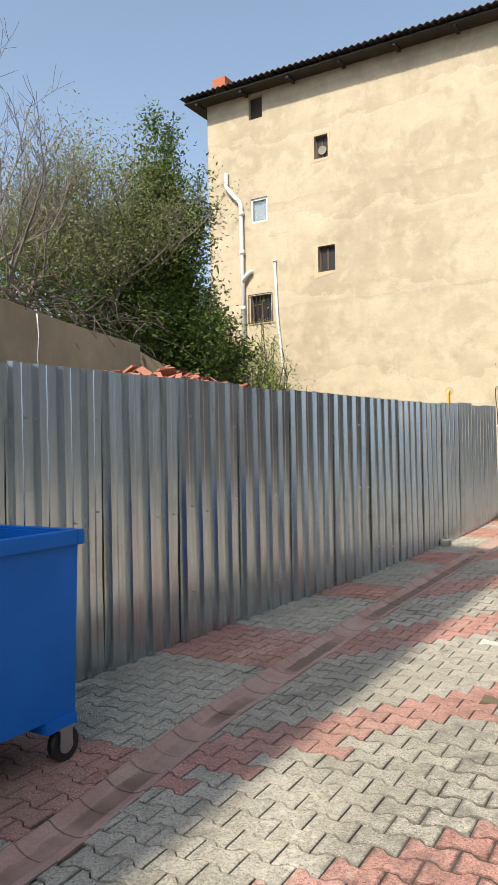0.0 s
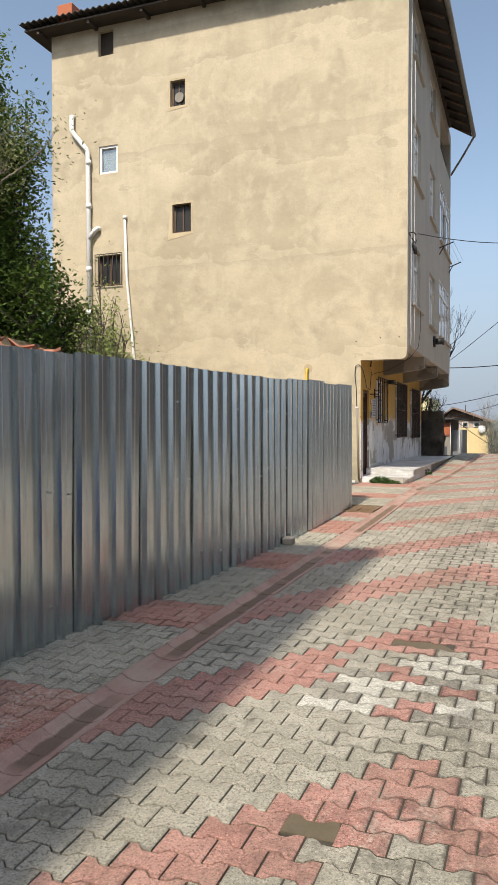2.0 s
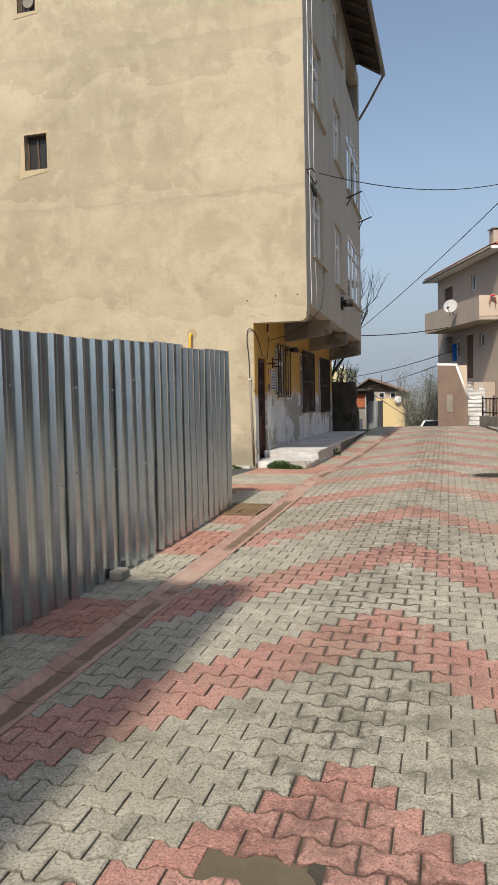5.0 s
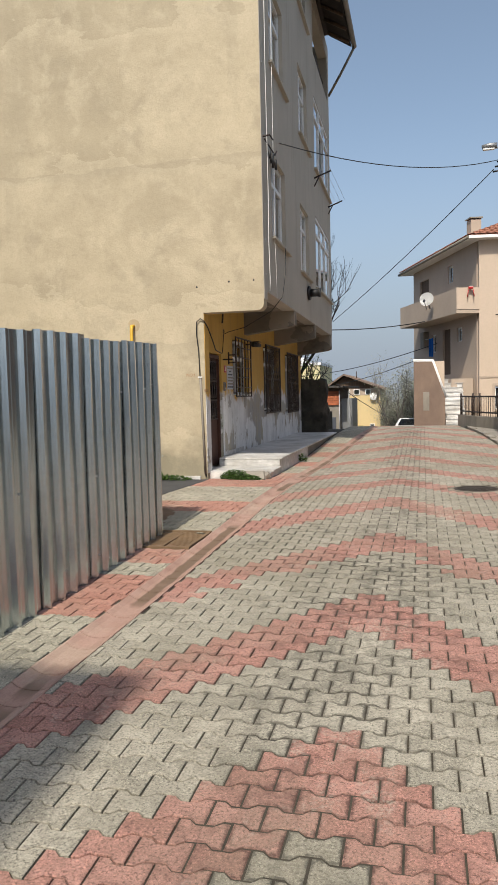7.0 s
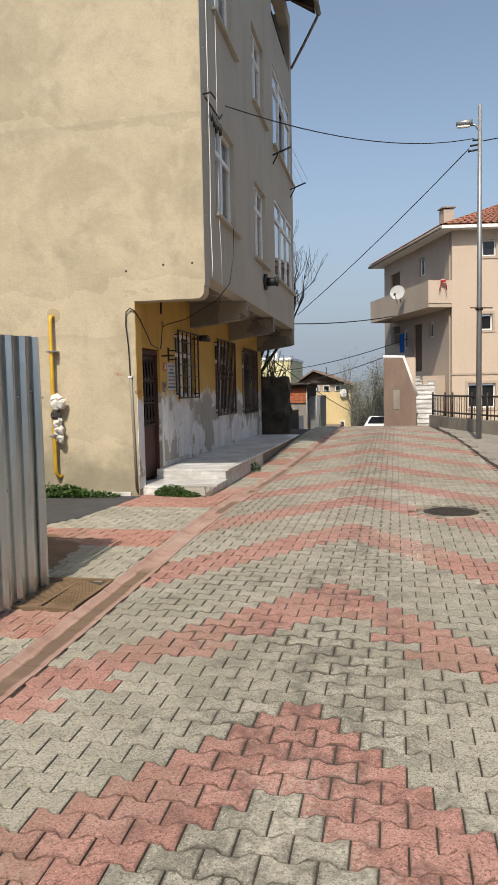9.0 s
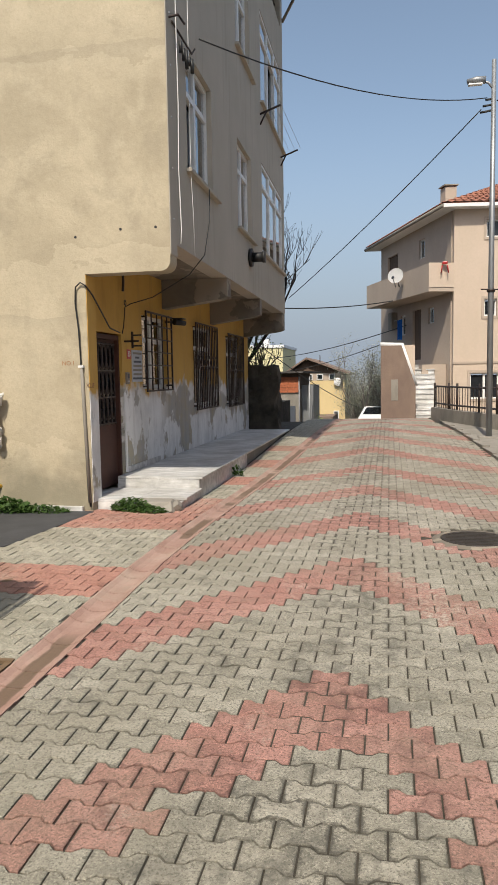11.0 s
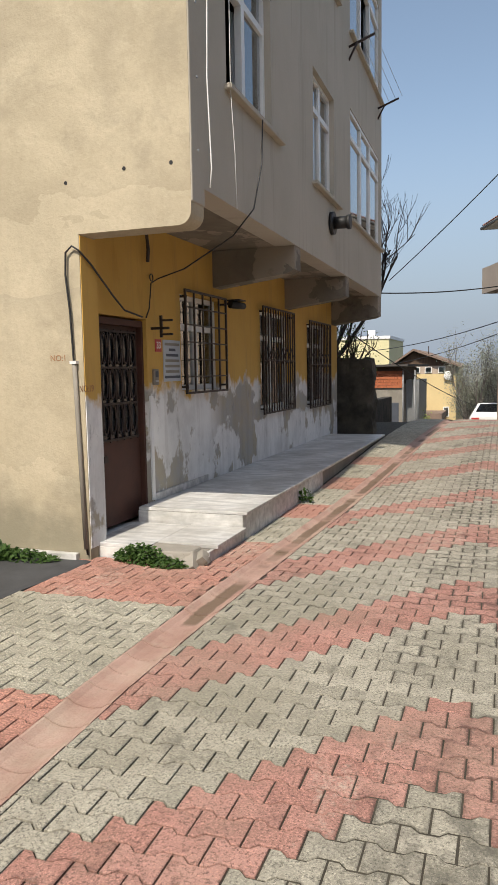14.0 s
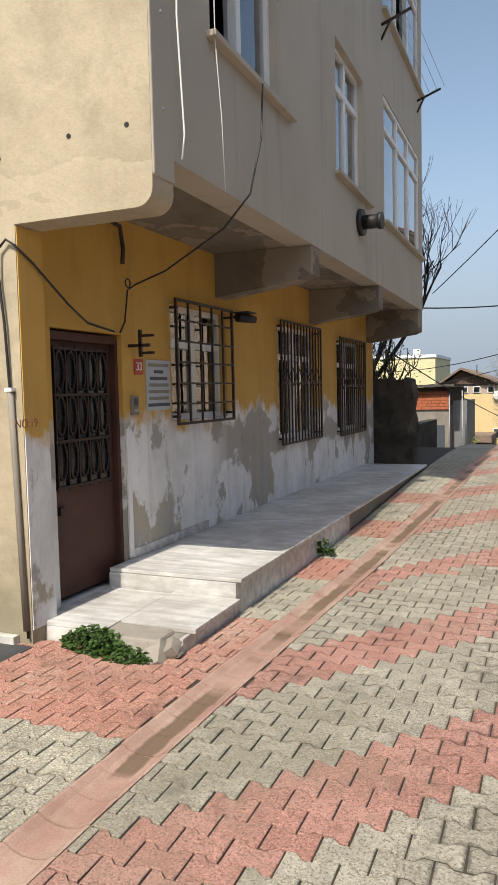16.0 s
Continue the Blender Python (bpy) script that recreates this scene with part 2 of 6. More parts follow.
def marble_mat():
    m = Mat("white_marble", 0.35)
    v = m.noise(2.0, 6, 0.6, m.scaled((1.2, 7.0, 6.0)))
    c = m.mix(m.ramp(v, 0.42, 0.62), (0.70, 0.69, 0.67), (0.46, 0.46, 0.46))
    c = m.mix(m.mul(m.ramp(m.noise(1.1, 6, 0.7), 0.42, 0.6), 0.6), c, (0.26, 0.245, 0.215))
    m.col(c).bump(m.noise(40), 0.08, 0.004)
    m.rough(m.mul(m.mul(m.noise(8), 0.3), 0.3, "ADD"))
    return m.m


def streaky(name, c, c2, s=(1, 1, 0.3), scale=3.0, rough=0.85, bump=0.4):
    m = Mat(name, rough)
    a = m.mix(m.ramp(m.noise(scale, 6, 0.65, m.scaled(s)), 0.35, 0.65), c, c2)
    m.col(m.mix(m.mul(m.noise(scale * 15), 0.35), a, dark(c, 0.6))).bump(m.noise(scale * 9, 5), bump, 0.012)
    return m.m


def leaf_mat(name, c, c2):
    m = Mat(name, 0.55)
    rnd = m.n("ShaderNodeNewGeometry").outputs["Random Per Island"]
    m.col(m.mix(rnd, c, c2))
    m.b.inputs["Specular IOR Level"].default_value = 0.22
    tr = m.n("ShaderNodeBsdfTranslucent")
    m.l(m.mix(rnd, dark(c, 1.3), dark(c2, 1.3)), tr.inputs["Color"])
    ms = m.n("ShaderNodeMixShader")
    ms.inputs[0].default_value = 0.35
    m.l(m.b.outputs[0], ms.inputs[1])
    m.l(tr.outputs[0], ms.inputs[2])
    m.l(ms.outputs[0], m.t.nodes["Material Output"].inputs[0])
    return m.m


def tile_mat(name, c, c2):
    m = Mat(name, 0.85)
    rnd = m.n("ShaderNodeNewGeometry").outputs["Random Per Island"]
    m.col(m.mix(m.mul(m.noise(20), 0.4), m.mix(rnd, c, c2), dark(c, 0.5))).bump(m.noise(60), 0.3, 0.004)
    return m.m


def glass_mat():
    m = Mat("window_glass", 0.03)
    clear = m.n("ShaderNodeBsdfTransparent")
    clear.inputs["Color"].default_value = (0.72, 0.77, 0.78, 1)
    shine = m.n("ShaderNodeBsdfGlossy", Roughness=0.03)
    fr = m.n("ShaderNodeFresnel", IOR=1.55)
    ms = m.n("ShaderNodeMixShader")
    m.l(m.mul(m.mul(fr.outputs[0], 1.8), 0.06, "ADD"), ms.inputs[0])
    m.l(clear.outputs[0], ms.inputs[1])
    m.l(shine.outputs[0], ms.inputs[2])
    m.l(ms.outputs[0], m.t.nodes["Material Output"].inputs[0])
    return m.m


M_CREAM, M_BROWN, M_PEEL, M_ZINC, M_MARBLE, M_GLASS = cream_mat(), brown_mat(), peeling_mat(), zinc_mat(), marble_mat(), glass_mat()
M_PVC = plain("white_plastic", (0.72, 0.72, 0.70), 0.4, vary=0.06, bump=0.03)
M_CURTAIN = streaky("net_curtain", (0.70, 0.71, 0.72), (0.52, 0.53, 0.55), (1, 9, 0.2), 4.0, 0.9, 0.3)
M_IRON = plain("brown_painted_iron", (0.034, 0.02, 0.015), 0.55, 0.1, 0.4)
M_BLACK = plain("black_rubber", (0.016, 0.016, 0.016), 0.55, vary=0.2)
M_DOOR = plain("brown_door_paint", (0.075, 0.028, 0.017), 0.7, 0.0, 0.3, 3.0)
M_BLUE = plain("blue_bin_paint", (0.002, 0.13, 0.50), 0.5, 0.0, 0.15, 2.0)
M_BLUE.node_tree.nodes["Principled BSDF"].inputs["Specular IOR Level"].default_value = 0.25
M_STEEL = plain("zinc_plated_steel", (0.42, 0.43, 0.44), 0.4, 0.85, 0.2)
M_POLE = plain("galvanised_pole", (0.30, 0.31, 0.32), 0.5, 0.6, 0.2, 2.0)
M_YPIPE = plain("yellow_gas_pipe_paint", (0.62, 0.38, 0.03), 0.45, vary=0.15)
M_CONC = streaky("bare_concrete", (0.30, 0.275, 0.235), (0.20, 0.18, 0.15), (1, 1, 0.5), 2.0)


def beam_mat():
    """Bare concrete with scales of plaster still sticking to it."""
    m = Mat("weathered_beam_concrete", 0.9)
    c = m.mix(m.ramp(m.noise(1.8, 6, 0.65), 0.35, 0.65), (0.19, 0.165, 0.13), (0.14, 0.12, 0.095))
    scale = m.ramp(m.noise(1.6, 6, 0.6, m.scaled((1.0, 0.8, 1.0))), 0.525, 0.54)
    c = m.mix(scale, c, (0.27, 0.23, 0.18))
    m.col(m.mix(m.mul(m.ramp(m.noise(3.5, 6, 0.7), 0.55, 0.68), 0.6), c, (0.085, 0.07, 0.055)))
    m.bump(m.mul(scale, m.mul(m.noise(20, 5), 0.3), "ADD"), 0.5, 0.012)
    return m.m


M_BEAM = beam_mat()
M_ASPH = plain("dark_asphalt", (0.052, 0.053, 0.056), 0.9, vary=0.3, scale=4.0, bump=0.5)
M_RETAIN = streaky("stained_cement_wall", (0.52, 0.42, 0.27), (0.30, 0.235, 0.15), (0.6, 0.6, 0.35), 1.2)
M_STONE = streaky("dark_mossy_stone", (0.085, 0.072, 0.055), (0.022, 0.022, 0.016), (1, 1, 1), 2.5, 0.95, 0.9)
M_EARTH = streaky("dry_earth_bank", (0.16, 0.12, 0.08), (0.09, 0.075, 0.045), (1, 1, 1), 1.5, 0.95, 0.9)
M_GRASS = streaky("rough_grass_ground", (0.10, 0.11, 0.05), (0.15, 0.13, 0.075), (1, 1, 1), 0.5, 0.95, 0.6)
M_WOOD = streaky("weathered_boards", (0.13, 0.085, 0.055), (0.07, 0.045, 0.03), (6, 6, 0.4), 3.0)
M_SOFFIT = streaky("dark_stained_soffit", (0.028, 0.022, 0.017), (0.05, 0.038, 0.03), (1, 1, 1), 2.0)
M_SHEET = plain("weathered_roof_sheet", (0.075, 0.068, 0.062), 0.85, vary=0.35)
M_TILE = tile_mat("red_clay_tile", (0.36, 0.15, 0.09), (0.29, 0.12, 0.08))
M_BARK = streaky("grey_brown_bark", (0.10, 0.08, 0.065), (0.05, 0.042, 0.036), (4, 4, 0.6), 5.0)
M_DARKBARK = streaky("near_black_bark", (0.045, 0.036, 0.03), (0.02, 0.017, 0.015), (4, 4, 0.6), 5.0)
M_TWIG = plain("pale_twig_bark", (0.19, 0.165, 0.145), 0.9, vary=0.3)
M_LEAF_DARK = leaf_mat("dark_evergreen_leaf", (0.038, 0.075, 0.014), (0.12, 0.175, 0.04))
M_LEAF_GREY = leaf_mat("grey_green_leaf", (0.13, 0.155, 0.06), (0.27, 0.28, 0.14))
M_LEAF_LIGHT = leaf_mat("fresh_green_leaf", (0.17, 0.23, 0.06), (0.29, 0.36, 0.11))
M_BLOSSOM = leaf_mat("white_blossom", (0.42, 0.42, 0.36), (0.24, 0.25, 0.16))
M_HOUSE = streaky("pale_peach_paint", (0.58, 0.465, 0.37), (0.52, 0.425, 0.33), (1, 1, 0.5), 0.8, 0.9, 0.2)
# darker copy of the peach paint, with the walls' shade put into its colour
M_HSHADE = streaky("shaded_peach_paint", (0.46, 0.375, 0.30), (0.41, 0.335, 0.27), (1, 1, 0.5), 0.8, 0.9, 0.2)
M_YELLOW = streaky("pale_yellow_paint", (0.66, 0.52, 0.27), (0.58, 0.45, 0.24), (1, 1, 0.5), 0.6, 0.9, 0.2)
M_PALEY = streaky("cream_yellow_paint", (0.68, 0.62, 0.36), (0.6, 0.55, 0.33), (1, 1, 0.5), 0.6, 0.9, 0.2)
M_BRICK = tile_mat("hollow_brick", (0.45, 0.14, 0.06), (0.36, 0.11, 0.05))
M_WHITE = plain("white_paint", (0.75, 0.75, 0.74), 0.5, vary=0.06)
M_CARW = plain("white_car_paint", (0.72, 0.73, 0.74), 0.25, vary=0.04, bump=0.0)
M_REDP = plain("red_enamel", (0.42, 0.02, 0.02), 0.35, vary=0.1)
M_SIGN = plain("grey_blue_sign_board", (0.42, 0.46, 0.50), 0.5, vary=0.08)
M_INK = plain("dark_ink", (0.06, 0.07, 0.09), 0.6, vary=0.1)
M_RUST = streaky("rusty_grate_iron", (0.23, 0.15, 0.085), (0.14, 0.09, 0.05), (1, 1, 1), 4.0, 0.8, 0.5)
M_SPILL = streaky("spilt_brown_earth", (0.21, 0.135, 0.085), (0.14, 0.085, 0.052), (1, 1, 1), 5.0, 0.95, 0.8)
M_MAN = plain("dark_cast_iron", (0.042, 0.034, 0.028), 0.8, 0.1, 0.35)
M_STAIN = plain("brown_paint", (0.30, 0.15, 0.07), 0.9, vary=0.3)
M_WALLRED = streaky("brown_stained_render", (0.24, 0.17, 0.13), (0.17, 0.12, 0.095), (1, 1, 0.5), 1.5)
M_DARKGLASS = plain("dark_tinted_glass", (0.02, 0.022, 0.025), 0.08, vary=0.1, bump=0.0)
# opaque pane: the dark room behind is put into its colour, rough against reflections
M_DARKPANE = plain("dark_room_glass", (0.012, 0.012, 0.012), 0.5, vary=0.2, bump=0.0)
# tone of an unseen wall, picked for the fence's reflection and bounce
M_OPPOSITE = plain("reflector_wall_grey", (0.42, 0.42, 0.40), 0.9, vary=0.2, scale=0.5)
# near black, so the dimness of the rooms is put into the colour
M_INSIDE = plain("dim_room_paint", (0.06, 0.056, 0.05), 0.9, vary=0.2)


# ---- mesh helpers ----
def obj(name, bm, mat, parent=None, label=""):
    me = bpy.data.meshes.new(name)
    bm.to_mesh(me)
    bm.free()
    me.materials.append(mat)
    ob = new(name, me)
    if parent is not None:
        ob.parent = parent
    if label:
        ob["label"] = label
    return ob


def part(name, bm, mat, parent, label=""):
    return obj(name, bm, mat, parent, label)


def raw(name, verts, faces, mat, parent=None, smooth=False):
    me = bpy.data.meshes.new(name)
    me.from_pydata(verts, [], faces)
    me.materials.append(mat)
    if smooth:
        me.polygons.foreach_set("use_smooth", [True] * len(me.polygons))
    ob = new(name, me)
    if parent is not None:
        ob.parent = parent
    return ob


def thing(name, label, category, group="", kind=""):
    return tagged(new(name), label, category, group, kind)


def bx(bm, x0, x1, y0, y1, z0, z1, bev=0.0):
    vs = [bm.verts.new((x, y, z)) for x in (x0, x1) for y in (y0, y1) for z in (z0, z1)]
    fs = [bm.faces.new([vs[i] for i in q]) for q in ((0, 1, 3, 2), (4, 6, 7, 5), (0, 4, 5, 1), (2, 3, 7, 6), (0, 2, 6, 4), (1, 5, 7, 3))]
    bmesh.ops.recalc_face_normals(bm, faces=fs)
    if bev:
        bmesh.ops.bevel(bm, geom=list({e for f in fs for e in f.edges}), offset=bev, segments=2, profile=0.5, affect="EDGES")
    return bm


def box(x0, x1, y0, y1, z0, z1, bev=0.0):
    return bx(bmesh.new(), x0, x1, y0, y1, z0, z1, bev)


def ring(c, way, r, n):
    way = Vector(way).normalized()
    a = way.orthogonal().normalized()
    b = way.cross(a)
    return [Vector(c) + r * (math.cos(2 * math.pi * i / n) * a + math.sin(2 * math.pi * i / n) * b) for i in range(n)]


def tube(bm, pts, r, n=8, r1=None):
    """A tube along pts, tapering from r to r1."""
    pts = [Vector(p) for p in pts]
    prev = None
    ref = None
    for i, p in enumerate(pts):
        way = (pts[min(i + 1, len(pts) - 1)] - pts[max(i - 1, 0)]).normalized()
        if ref is None:
            ref = way.orthogonal().normalized()
        a = (ref - way * ref.dot(way)).normalized()
        ref = a
        b = way.cross(a)
        rr = r if r1 is None else r + (r1 - r) * i / (len(pts) - 1)
        cur = [bm.verts.new(p + rr * (math.cos(2 * math.pi * k / n) * a + math.sin(2 * math.pi * k / n) * b)) for k in range(n)]
        if prev:
            for k in range(n):
                f = bm.faces.new((prev[k], prev[(k + 1) % n], cur[(k + 1) % n], cur[k]))
                f.smooth = True
        else:
            bm.faces.new(cur[::-1])
        prev = cur
    bm.faces.new(prev)
    return bm


def pipe(pts, r, n=8, r1=None):
    return tube(bmesh.new(), pts, r, n, r1)


def sag(a, b, drop, n=14):
    a, b = Vector(a), Vector(b)
    return [a.lerp(b, i / n) - Vector((0, 0, drop * 4 * (i / n) * (1 - i / n))) for i in range(n + 1)]


def holed(us, vs, holes, place, depth):
    """A wall with openings: u0..u1 by v0..v1 less the holes, thick by depth; place(u, v, d) gives the point."""
    U = sorted({us[0], us[1], *[h[0] for h in holes], *[h[1] for h in holes]} - {None})
    V = sorted({vs[0], vs[1], *[h[2] for h in holes], *[h[3] for h in holes]})
    U = [u for u in U if us[0] <= u <= us[1]]
    V = [v for v in V if vs[0] <= v <= vs[1]]

    def solid(i, j):
        if not (0 <= i < len(U) - 1 and 0 <= j < len(V) - 1):
            return False
        u, v = (U[i] + U[i + 1]) / 2, (V[j] + V[j + 1]) / 2
        return not any(h[0] < u < h[1] and h[2] < v < h[3] for h in holes)

    bm = bmesh.new()
    cache = {}

    def vt(i, j, d):
        if (i, j, d) not in cache:
            cache[i, j, d] = bm.verts.new(place(U[i], V[j], d * depth))
        return cache[i, j, d]

    for i in range(len(U) - 1):
        for j in range(len(V) - 1):
            if not solid(i, j):
                continue
            bm.faces.new((vt(i, j, 0), vt(i + 1, j, 0), vt(i + 1, j + 1, 0), vt(i, j + 1, 0)))
            bm.faces.new((vt(i, j, 1), vt(i, j + 1, 1), vt(i + 1, j + 1, 1), vt(i + 1, j, 1)))
            for di, dj, a, b in ((-1, 0, (i, j), (i, j + 1)), (1, 0, (i + 1, j + 1), (i + 1, j)), (0, -1, (i + 1, j), (i, j)), (0, 1, (i, j + 1), (i + 1, j + 1))):
                if not solid(i + di, j + dj):
                    bm.faces.new((vt(*a, 0), vt(*b, 0), vt(*b, 1), vt(*a, 1)))
    bmesh.ops.recalc_face_normals(bm, faces=bm.faces[:])
    return bm


def text(name, s, size, m, mat, parent, thick=0.002):
    cu = bpy.data.curves.new(name, "FONT")
    cu.body, cu.size, cu.extrude, cu.align_x, cu.align_y = s, size, thick, "CENTER", "CENTER"
    tmp = new(name, cu)
    me = bpy.data.meshes.new_from_object(tmp.evaluated_get(bpy.context.evaluated_depsgraph_get()))
    bpy.data.objects.remove(tmp)
    me.materials.clear()
    me.materials.append(mat)
    ob = new(name, me)
    ob.parent, ob.matrix_basis = parent, m
    return ob


def road_z(y):
    """The street climbs, eases off before the entrance, climbs again to a crest and drops away."""
    if y < 13:
        return 0.027 * y
    if y < 18:
        return 0.351 + 0.027 * (y - 13) - 0.0034 * (y - 13) ** 2
    if y < 24:
        return 0.401 - 0.007 * (y - 18) + 0.0040 * (y - 18) ** 2
    if y < 30:
        return 0.503 + 0.041 * (y - 24) - 0.0034 * (y - 24) ** 2
    if y < 42:
        return 0.626 - 0.0086 * (y - 30) ** 2
    return max(-0.612 - 0.2 * (y - 42), -9)


def road_slope(y):
    return (road_z(y + 0.05) - road_z(y - 0.05)) / 0.1


def lerp_at(pts, y):
    return float(np.interp(y, [p[0] for p in pts], [p[1] for p in pts]))


# ---- ground ----
FENCE = [(0.5, -3.82), (3.5, -3.6), (5.2, -3.46), (6.4, -3.33), (7.4, -3.2), (8.8, -3.1), (10.8, -3.03), (13.2, -3.06)]
GUTTER = [(-6, -2.30), (2, -2.33), (3.4, -2.47), (6.2, -2.51), (8.5, -2.47), (11.8, -2.43), (13.5, -2.43), (15.5, -2.47), (17, -2.45), (18.5, -2.41), (25, -2.15), (30, -1.98), (40, -1.9)]
RED_STRIPS = [(2.0, 2.9), (4.3, 5.15), (6.4, 7.1), (8.45, 9.2), (10.6, 11.65), (12.1, 12.65), (14.55, 15.3), (16.68, 18.65), (19.7, 20.5), (21.6, 22.4), (23.6, 24.4)]
ROAD_RIGHT = [(-6, 2.4), (16, 2.0), (20, 1.45), (24, 1.25), (27, 1.05), (30, 0.75), (40, 0.6)]


def build_ground():
    verts, faces = [], []
    xs = [-400, -60, -8, -5, -3, -1, 1, 3, 6, 60, 400]
    ys = [-300, -60, -20] + [-8 + i for i in range(0, 69)] + [75, 100, 150, 300, 600]
    for y in ys:
        for x in xs:
            verts.append((x, y, road_z(y) - 0.09 - (0.25 if abs(x) > 50 else 0)))
    w = len(xs)
    for j in range(len(ys) - 1):
        for i in range(w - 1):
            a = j * w + i
            faces.append((a, a + 1, a + w + 1, a + w))
    return tagged(raw("ground", verts, faces, M_SOIL), "dark soil ground under the street paving", "ground", kind="structure")


build_ground()

# ---- apartment building ----
GX, OX, SY, FAR = -3.97, -2.87, 17.6, 27.6
SKEW = 0.0135
building = thing("apartment_building", "four-storey cream and grey-brown rendered apartment building with overhanging upper floors", "building")


def side(u, v, d):
    return (u, SY + d, v)


def front(u, v, d):
    return (OX - SKEW * (u - SY) - d, u, v)


def low(u, v, d):
    return (GX - d, u, v)


SIDE_WINDOWS = [(-10.63, -10.19, 11.01, 11.64), (-8.59, -8.19, 9.43, 10.05), (-10.62, -10.08, 8.05, 8.75), (-8.54, -8.04, 6.37, 7.06), (-10.68, -10.01, 5.24, 6.0)]
bm = holed((-12.05, OX), (-0.2, 11.85), SIDE_WINDOWS + [(-3.88, OX, -0.2, 3.125)], side, 0.25)
bmesh.ops.bevel(bm, geom=[e for e in bm.edges if all(abs(v.co.x - OX) < 0.01 and abs(v.co.z - 3.125) < 0.01 for v in e.verts)], offset=0.11, segments=6, profile=0.5, affect="EDGES")
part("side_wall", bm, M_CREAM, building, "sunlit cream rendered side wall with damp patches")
COLUMNS = [(18.45, 19.8, 1.4), (21.66, 22.95, 1.42), (24.2, 27.25, 1.72)]
FLOORS = [4.40, 7.28, 10.02]
FRONT_HOLES = []
for f, z in enumerate(FLOORS):
    for c, (a, b, h) in enumerate(COLUMNS):
        z0 = z + (0.05 if c == 0 else 0.0)
        FRONT_HOLES.append((a, b, z0, min(z0 + h, 11.2)))
part("front_wall", holed((SY + 0.252, FAR), (3.45, 11.6), FRONT_HOLES, front, 0.25), M_BROWN, building, "shaded grey-brown rendered street wall")
part("corner_strip", box(OX - 0.02, OX + 0.012, SY + 0.004, SY + 0.256, 3.3, 11.6, 0.01), M_BROWN, building)
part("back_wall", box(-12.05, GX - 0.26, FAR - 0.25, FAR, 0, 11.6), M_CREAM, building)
part("far_end_wall", box(GX - 0.25, OX - 0.4, FAR - 0.25, FAR, 3.43, 11.6), M_BROWN, building)
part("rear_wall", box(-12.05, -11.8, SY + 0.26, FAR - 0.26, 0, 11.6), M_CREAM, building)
LOW_HOLES = [(18.02, 18.92, 0.5, 2.52), (19.74, 20.95, 1.78, 2.86), (22.52, 24.08, 1.40, 2.88), (25.2, 26.75, 1.34, 2.84)]
part("ground_floor_wall", holed((SY + 0.252, FAR + 0.1), (-0.2, 3.45), LOW_HOLES, low, 0.25), M_PEEL, building, "ochre wall, whitewash peeling off its lower half")
part("overhang_slab", box(GX - 0.2, OX - 0.16, SY + 0.26, FAR - 0.2, 3.453, 3.6), M_BEAM, building, "bare stained concrete underside of the overhang")
for y0, y1, zb in ((20.72, 20.98, 3.13), (23.82, 24.07, 3.1), (27.2, 27.58, 3.02)):
    bm = bmesh.new()
    xo = OX - SKEW * (y0 - SY) - 0.012
    sec = ((GX, zb - 0.12), (xo - 0.1, zb), (xo, zb + 0.04), (xo, 3.448), (GX, 3.448))
    a = [bm.verts.new((x, y0, z)) for x, z in sec]
    b = [bm.verts.new((x, y1, z)) for x, z in sec]
    bm.faces.new(a)
    bm.faces.new(b[::-1])
    for i in range(5):
        bm.faces.new((a[i], b[i], b[(i + 1) % 5], a[(i + 1) % 5]))
    bmesh.ops.recalc_face_normals(bm, faces=bm.faces[:])
    part("cantilever_beam", bm, M_BEAM, building, "weathered concrete cantilever beam")
for z in (3.62, 6.55, 9.4):
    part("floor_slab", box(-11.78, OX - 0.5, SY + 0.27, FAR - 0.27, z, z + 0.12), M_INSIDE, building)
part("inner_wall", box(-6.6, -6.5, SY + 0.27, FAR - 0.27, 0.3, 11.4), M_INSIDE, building)


